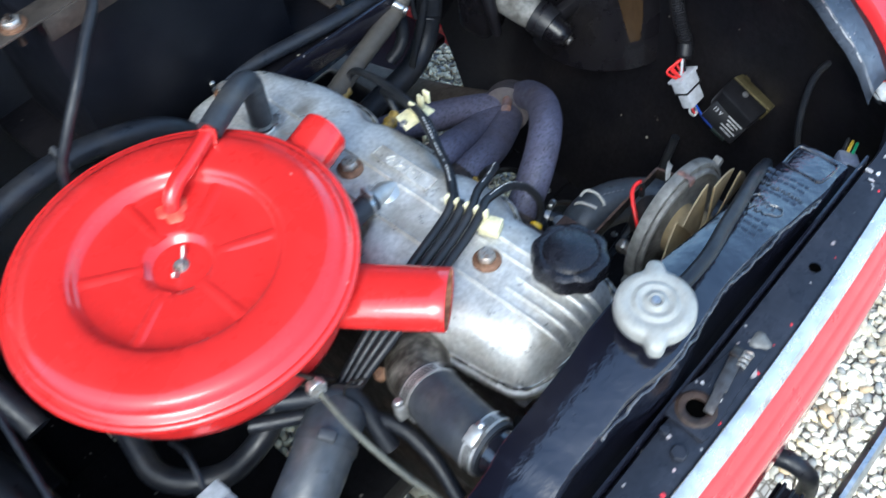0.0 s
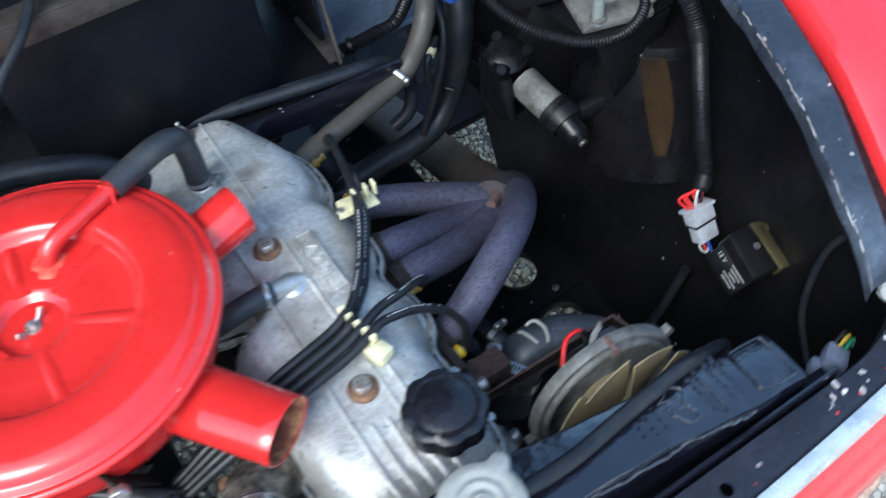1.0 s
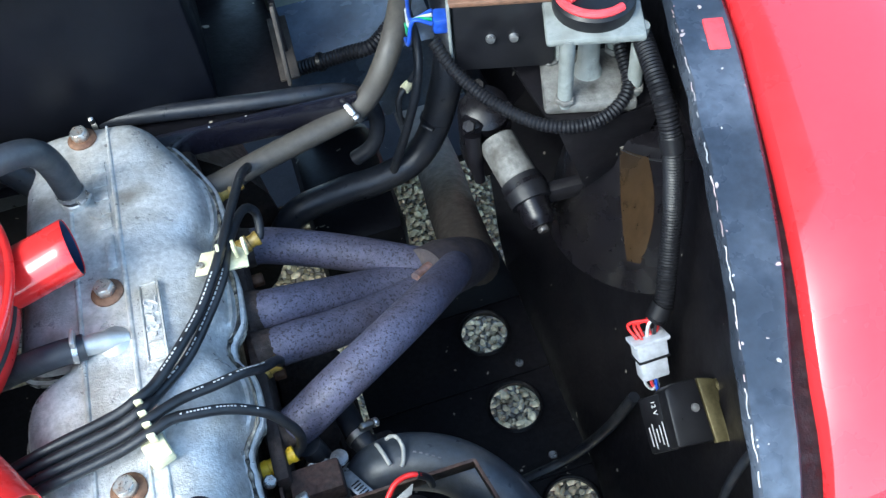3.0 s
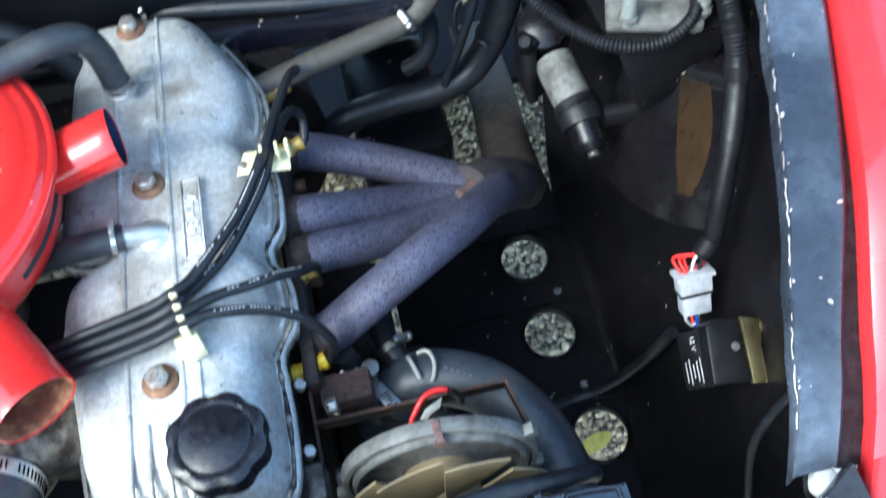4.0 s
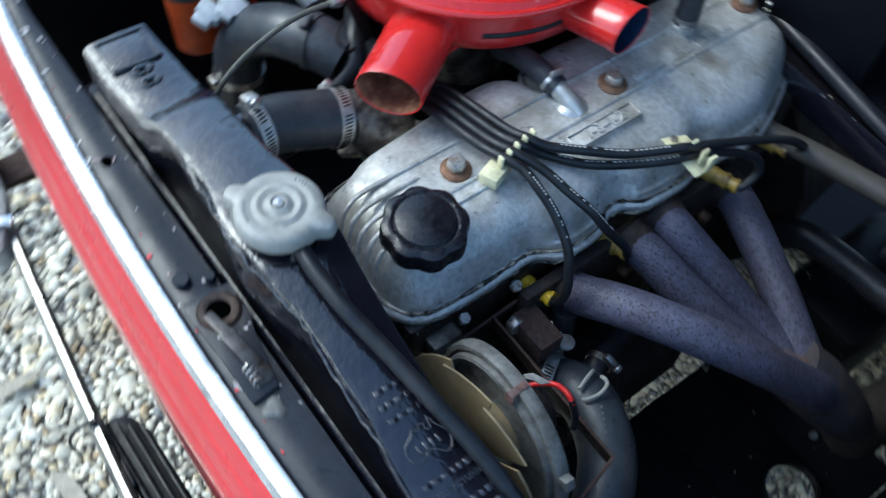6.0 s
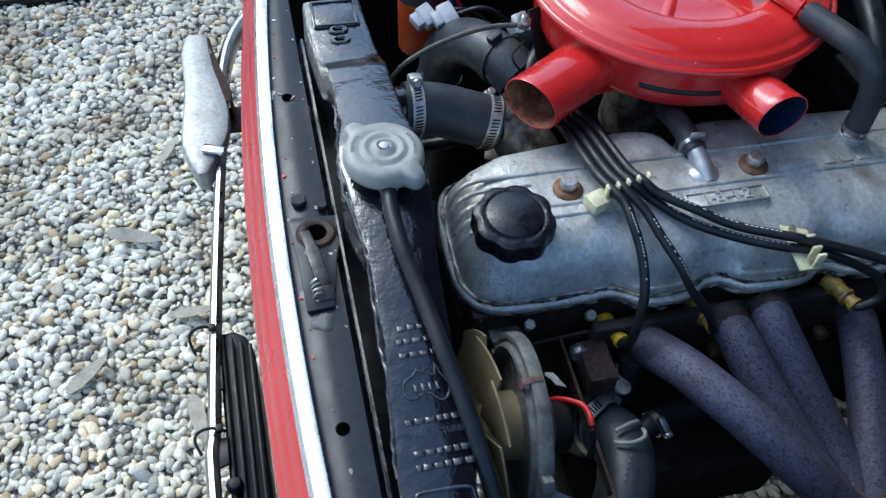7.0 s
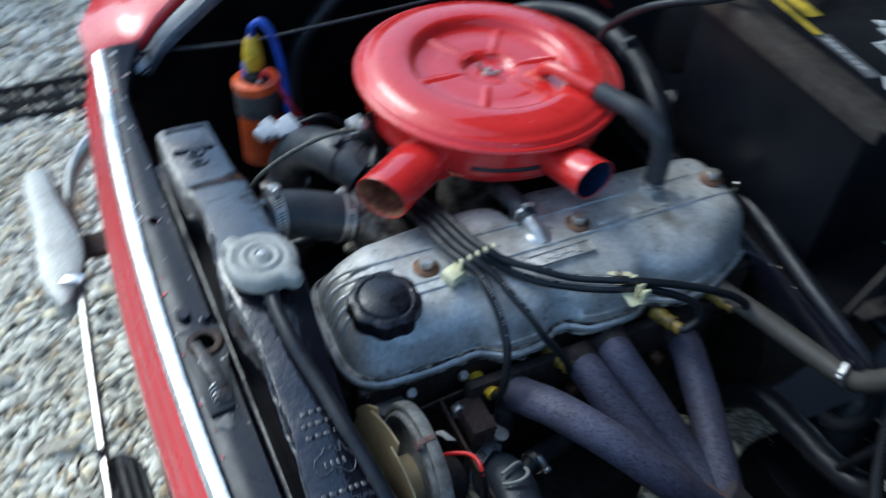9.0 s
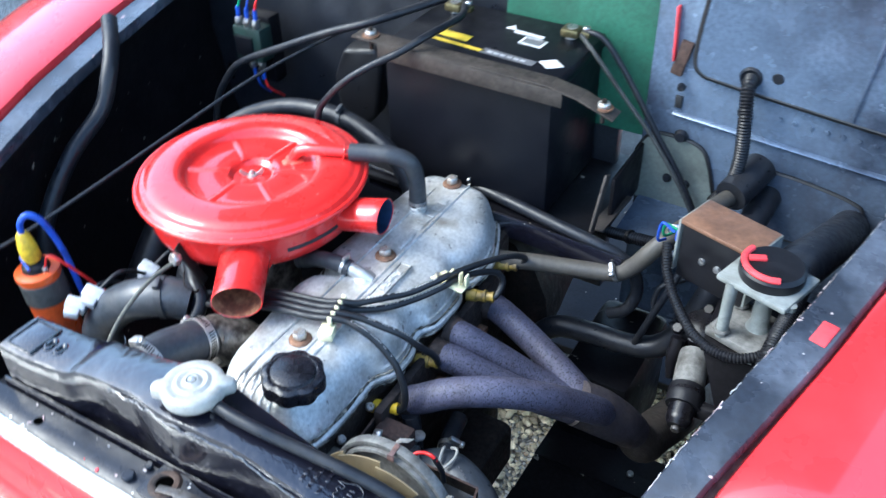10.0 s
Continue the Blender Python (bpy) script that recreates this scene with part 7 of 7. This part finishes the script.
part("body", join(box(0.372, 0.33, 0.688, 0.05, 0.054, 0.09, 0.014), box(0.356, 0.318, 0.712, 0.022, 0.03, 0.05, 0.009, pose(0, 0, 0, 10, 0, 15)), revolve([(0.024, -0.02), (0.027, 0.0), (0.025, 0.012), (0.016, 0.018), (0.0001, 0.019)], (0.372, 0.326, 0.725), (-0.1, -0.4, 1), 28)), BAY_GLOSS, sb, "grease-caked cast housing")
part("cylinder", tube([(0.3745, 0.296, 0.7105), (0.378, 0.272, 0.704), (0.3825, 0.246, 0.697)], 0.0195, 24, 4), GREY_CAST, sb, "dusty grey painted cylinder")
part("collar", tube([(0.382, 0.249, 0.698), (0.384, 0.236, 0.694), (0.385, 0.224, 0.69)], [0.0215, 0.0225, 0.021], 24, 4), PLASTIC_BLACK, sb)
part("clip_band", tube([(0.3835, 0.2415, 0.6955), (0.384, 0.2375, 0.6945)], [0.0229, 0.0229], 24, 2), BAY_GLOSS, sb)
part("end_cap", tube([(0.385, 0.226, 0.6905), (0.3865, 0.208, 0.683), (0.387, 0.2, 0.68)], [0.0165, 0.0155, 0.011], 18, 4), BAY_GLOSS, sb)
part("adjuster", hexbolt((0.387, 0.2, 0.68), 0.0065, 0.006, (0.05, -1, -0.3)), LEVER, sb)
part("arm", bar((0.39, 0.235, 0.685), (0.46, 0.22, 0.7), 0.016, 0.022, 0.006), BAY, sb)
part("column", tube([(0.378, 0.345, 0.69), (0.392, 0.42, 0.66), (0.41, 0.55, 0.6)], 0.014, 14, 5), BAY_GLOSS, sb)
for p in ((0.347, 0.302, 0.736), (0.349, 0.298, 0.71), (0.392, 0.312, 0.735), (0.372, 0.345, 0.744)):
    part("bolt", hexbolt(p, 0.0075, 0.008, (-0.2, -0.6, 1)), BAY_GLOSS, sb)
part("lug", tube([(0.35, 0.3, 0.725), (0.348, 0.29, 0.7), (0.351, 0.286, 0.67)], [0.009, 0.008, 0.006], 12, 4), BAY_GLOSS, sb)
lm = thing("wiring_loom", (0.45, 0.15, 0.75), "black corrugated loom running down the inner wing", "wiring")
part("conduit", tube([(0.475, 0.26, 0.9), (0.472, 0.21, 0.893), (0.467, 0.155, 0.875), (0.469, 0.13, 0.842), (0.472, 0.115, 0.776), (0.464, 0.092, 0.722), (0.453, 0.07, 0.693), (0.444, 0.066, 0.68)], 0.0092, 14, 6, ripple=0.0012, pitch=0.003), PLASTIC_BLACK, lm)
part("tape_band", tube([(0.4685, 0.134, 0.848), (0.4695, 0.1275, 0.836)], 0.0103, 14, 3), PLASTIC_BLACK, lm, "black tape wrap")
part("tape_band", tube([(0.4535, 0.0708, 0.694), (0.4465, 0.0665, 0.683)], 0.0102, 14, 3), PLASTIC_BLACK, lm)
lm = thing("wiring_plug", (0.43, 0.05, 0.65), "greyish white multi-pin plug with a black tie and coloured wires", "connector")
PD = Vector((0.002, -0.28, -0.45)).normalized()
P0 = Vector((0.437, 0.061, 0.663))
pm = Matrix.Translation(P0) @ Vector((0, 0, -1)).rotation_difference(PD).to_matrix().to_4x4()
part("upper_shell", box(0, 0, 0, 0.03, 0.019, 0.021, 0.002, pm @ Matrix.Translation((0, 0, -0.012))), PLUG_GREY, lm)
part("lower_shell", box(0, 0, 0, 0.027, 0.016, 0.022, 0.002, pm @ Matrix.Translation((0, 0, -0.033))), PLUG_GREY, lm)
part("lip", box(0, 0, 0, 0.036, 0.021, 0.004, 0.001, pm @ Matrix.Translation((0, 0, -0.003))), PLUG_GREY, lm)
part("cable_tie", box(0, 0, 0, 0.0315, 0.0205, 0.003, 0.001, pm @ Matrix.Translation((0, 0, -0.0215))), PLASTIC_BLACK, lm)
for k in range(7):
    x = -0.01 + 0.0033 * k
    part("wire", tube([pm @ Vector((x, random.uniform(-0.004, 0.004), -0.002)), pm @ Vector((x * 1.4, random.uniform(-0.008, 0.008), 0.012)), P0 + Vector((0.003, 0.004, 0.02))], 0.0016, 8, 6), (REDW, REDW, REDW, WHITE, REDW, RUBBER, REDW)[k], lm)
for k, m in enumerate((WHITE, PINK, WHITE)):
    x = -0.006 + 0.004 * k
    part("wire", tube([pm @ Vector((x, 0, -0.042)), pm @ Vector((x * 1.5 + 0.001, 0.004, -0.052)), pm @ Vector((0.003 * k - 0.002, 0.005, -0.062)), pm @ Vector((0.004, 0.002, -0.056))], 0.0015, 8, 6), m, lm)
B0 = pm @ Vector((0.001, 0, -0.042))
part("blue_wire", tube([B0, B0 + Vector((-0.001, -0.012, -0.012)), B0 + Vector((-0.004, -0.024, -0.018)), B0 + Vector((-0.0055, -0.036, -0.022))], 0.0016, 8, 6), BLUE, lm)
part("bullet_sleeve", tube([B0 + Vector((-0.0055, -0.034, -0.0215)), B0 + Vector((-0.0065, -0.054, -0.029))], 0.0038, 10, 3), DARK_GREEN, lm)
rl = thing("relay", (0.45, -0.02, 0.64), "black flasher relay on a gold plated bracket", "relay")
QM = Matrix.Translation((0.4365, -0.0215, 0.66)) @ pose(0, 0, 0, 21, 7, -3)
part("case", prism([(-0.021, -0.026), (-0.019, 0.024), (-0.013, 0.028), (0.012, 0.029), (0.014, -0.027)], -0.018, 0.012, 0.003, QM), PLASTIC_BLACK, rl)
part("base", box(0, 0, 0, 0.006, 0.05, 0.03, 0.002, QM @ Matrix.Translation((-0.0215, -0.002, -0.016)) @ pose(0, 0, 0, 0, 25, 0)), PLASTIC_BLACK, rl)
part("bracket", join(prism([(0.0135, -0.029), (0.026, -0.029), (0.0265, 0.026), (0.0125, 0.029)], 0.006, 0.0125, 0.002, QM), box(0, 0, 0, 0.0025, 0.055, 0.03, 0.001, QM @ Matrix.Translation((0.026, -0.002, -0.003)))), GOLD_PLATE, rl, "gold passivated mounting bracket")
part("tab", join(prism([(0.025, 0.002), (0.041, 0.012), (0.04, 0.025), (0.025, 0.025)], 0.004, 0.0065, 0.0008, QM), revolve([(0.0001, 0.0), (0.0045, 0.0), (0.0045, 0.002), (0.0001, 0.003)], QM @ Vector((0.034, 0.018, 0.0065)), QM.to_3x3() @ Vector((0, 0, 1)), 12)), GOLD_PLATE, rl)
part("screw", revolve([(0.004, 0), (0.0035, 0.002), (0.0001, 0.0025)], QM @ Vector((0.004, 0.004, 0.0118)), QM.to_3x3() @ Vector((0, 0, 1)), 12), ZINC, rl)
SIDE = QM @ Matrix.Translation((-0.0255, -0.002, -0.013)) @ pose(0, 0, 0, 0, -65, 0) @ pose(0, 0, 0, 0, 0, -90)
part("printed_rating", lettering("12 V", 0.007, 0.0002, SIDE @ Matrix.Translation((-0.014, 0.004, 0.0006))), TEXTINK, rl, "printed rating 12 V")
for k in range(5):
    part("printed_mark", box(0, 0, 0, 0.022 - 0.005 * (k % 3), 0.001, 0.0005, 0, SIDE @ Matrix.Translation((0.01, 0.009 - 0.0042 * k, 0.0006))), TEXTINK, rl)
pp = thing("wiring_plug", (0.38, -0.16, 0.72), "pale blue-white headlamp plug with short wires", "connector")
part("shell", join(box(0.375, -0.172, 0.715, 0.028, 0.022, 0.02, 0.005, pose(0, 0, 0, 10, 20, 30)), box(0.36, -0.168, 0.71, 0.014, 0.017, 0.015, 0.004, pose(0, 0, 0, 10, 20, 30))), LILAC, pp)
for k, m in enumerate((GREENW, LABEL_Y, RUBBER)):
    part("wire", tube([(0.385, -0.172 + 0.005 * k, 0.72), (0.398, -0.17 + 0.005 * k, 0.725), (0.408, -0.168 + 0.005 * k, 0.7)], 0.0018, 8, 5), m, pp)
for p in (((0.455, -0.11, 0.78), (0.45, -0.09, 0.73), (0.43, -0.1, 0.66), (0.425, -0.13, 0.6)),):
    w = thing("wire", p[0], "dark wire clipped to the inner wing", "wire")
    part("sheath", tube(p, 0.004, 10, 6), RUBBER, w)
    part("clip", box(*p[0], 0.006, 0.01, 0.014, 0.002), WHITE, w)
w = thing("wire", (0.2, 0.03, 0.4), "black cable lying across the chassis plate", "wire")
part("sheath", tube([(0.2, 0.0, 0.392), (0.25, 0.05, 0.392), (0.3, 0.062, 0.392), (0.37, 0.07, 0.395), (0.41, 0.06, 0.47), (0.43, 0.05, 0.56)], 0.006, 10, 6), RUBBER, w)
ch = thing("paint_tab", (0.505, 0.15, 0.9), "small red tape tab stuck on the gutter rail", "tape")
gx, gz = gutter_at(0.16)
part("tape", box(gx + 0.028, 0.16, gz - 0.0005, 0.016, 0.03, 0.003, 0.001, pose(0, 0, 0, 8, 0, -14)), PINK, ch)

# ---- bumper ----
bu = thing("front_bumper", (-0.2, -0.345, 0.45), "slim dulled chrome front bumper with a large overrider", "bumper")
rows = []
for i in range(41):
    x = -0.56 + 1.12 * i / 40
    e = max(0.0, (abs(x) - 0.36) / 0.2)
    y = -0.347 + (0.05 * e ** 2 if x > 0 else 0.036 * ((0.1 - x) / 0.5) ** 1.3)
    rows.append([Vector((x, y + dy, 0.505 + dz)) for dy, dz in ((0.008, -0.006), (0.0065, -0.001), (0.002, 0.002), (-0.003, 0.001), (-0.006, -0.004), (-0.009, -0.02), (-0.01, -0.05), (-0.006, -0.07))])
part("bar", sheet(rows, 0.002), CHROME_DULL, bu)
OV = [(-0.366, -0.3375, -0.3295), (-0.369, -0.341, -0.3255), (-0.377, -0.3455, -0.3205), (-0.389, -0.35, -0.3145), (-0.404, -0.3545, -0.3075), (-0.422, -0.3575, -0.3), (-0.443, -0.3575, -0.294), (-0.47, -0.3555, -0.2915), (-0.503, -0.352, -0.2925), (-0.545, -0.35, -0.297), (-0.58, -0.351, -0.302), (-0.61, -0.352, -0.305), (-0.635, -0.349, -0.3075), (-0.648, -0.346, -0.309), (-0.652, -0.344, -0.311)]
rows = []
for x, front, back in OV:
    w, top = back - front, 0.5145 + 0.004 * min(1.0, (-0.366 - x) / 0.03)
    rows.append([Vector((x, front + w * f, top + dz)) for f, dz in ((0.08, -0.03), (0.01, -0.02), (0.0, -0.006), (0.03, -0.002), (0.1, 0.0), (0.35, 0.0012), (0.65, 0.0012), (0.9, 0.0), (0.97, -0.002), (1.0, -0.006), (0.99, -0.02), (0.92, -0.03))])
ov = part("overrider", loft(rows, closed=True, caps=True), PLATE_GREY, bu, "leaf-shaped dulled grey overrider")
part("flange", sheet([[Vector((x, y, 0.519)), Vector((x, y + w, 0.516)), Vector((x, y + w + 0.002, 0.48))] for x, y, w in ((-0.645, -0.3125, 0.004), (-0.61, -0.3115, 0.007), (-0.57, -0.3075, 0.011), (-0.53, -0.3, 0.013), (-0.5, -0.294, 0.006))], 0.002), RUST, ov)
part("bar_clip", bar((-0.405, -0.33, 0.5235), (-0.392, -0.303, 0.5235), 0.014, 0.006, 0.002), CHROME, bu)
part("bracket", box(-0.506, -0.275, 0.475, 0.045, 0.06, 0.012, 0.003), RUST, bu)
part("bumper_end", tube([(-0.55, -0.302, 0.47), (-0.6, -0.297, 0.48), (-0.66, -0.282, 0.485), (-0.71, -0.257, 0.487), (-0.76, -0.215, 0.487)], 0.011, 14, 6, flat=1.8), CHROME_DULL, bu)
lp = thing("number_plate_frame", (-0.03, -0.31, 0.43), "black ribbed plastic frame tied to the bumper", "plate frame")
END = [(-0.13, -0.331), (-0.126, -0.333), (0.135, -0.331), (0.135, -0.288), (-0.1, -0.293), (-0.122, -0.301), (-0.131, -0.314)]
part("frame", prism(END, 0.4, 0.488, 0.003), PLASTIC_BLACK, lp)
for k in range(4):
    y = -0.327 + 0.0102 * k
    part("rib", bar((-0.122 + 0.006 * k, y - 0.0005, 0.4905 + 0.0025 * (k % 2)), (0.133, y + 0.0012, 0.4905 + 0.0025 * (k % 2)), 0.0045, 0.012, 0.0015), PLASTIC_BLACK, lp)
for x in (-0.062, 0.028, 0.105):
    part("tab", prism([(-0.019, -0.013), (0.019, -0.012), (0.015, 0.006), (-0.015, 0.006)], 0, 0.004, 0.001, pose(x, -0.334, 0.498, 14, 0, 0)), PLASTIC_BLACK, lp)
for x in (0.067, 0.118):
    part("stud", revolve([(0.009, 0), (0.0085, 0.008), (0.006, 0.011), (0.0001, 0.012)], (x, -0.3255, 0.496), seg=8), PLASTIC_BLACK, lp)
for x in (-0.125, 0.005):
    ti = thing("cable_tie", (x, -0.348, 0.5), "black nylon cable tie round the bumper bar", "cable tie", "bumper ties")
    part("loop", tube([(x, -0.33, 0.502), (x, -0.344, 0.513), (x, -0.358, 0.508), (x, -0.364, 0.49), (x, -0.362, 0.46)], 0.0018, 8, 6), PLASTIC_BLACK, ti)
    part("head", box(x, -0.336, 0.51, 0.008, 0.008, 0.006, 0.001), PLASTIC_BLACK, ti)
lh = thing("lower_hose_end", (0.32, -0.33, 0.3), "black rubber drain hose curling out under the nose", "hose")
part("hose", tube([(0.15, -0.24, 0.46), (0.163, -0.275, 0.48), (0.168, -0.3, 0.475), (0.172, -0.313, 0.45), (0.17, -0.315, 0.4), (0.15, -0.3, 0.36)], 0.0115, 16, 6), RUBBER, lh)
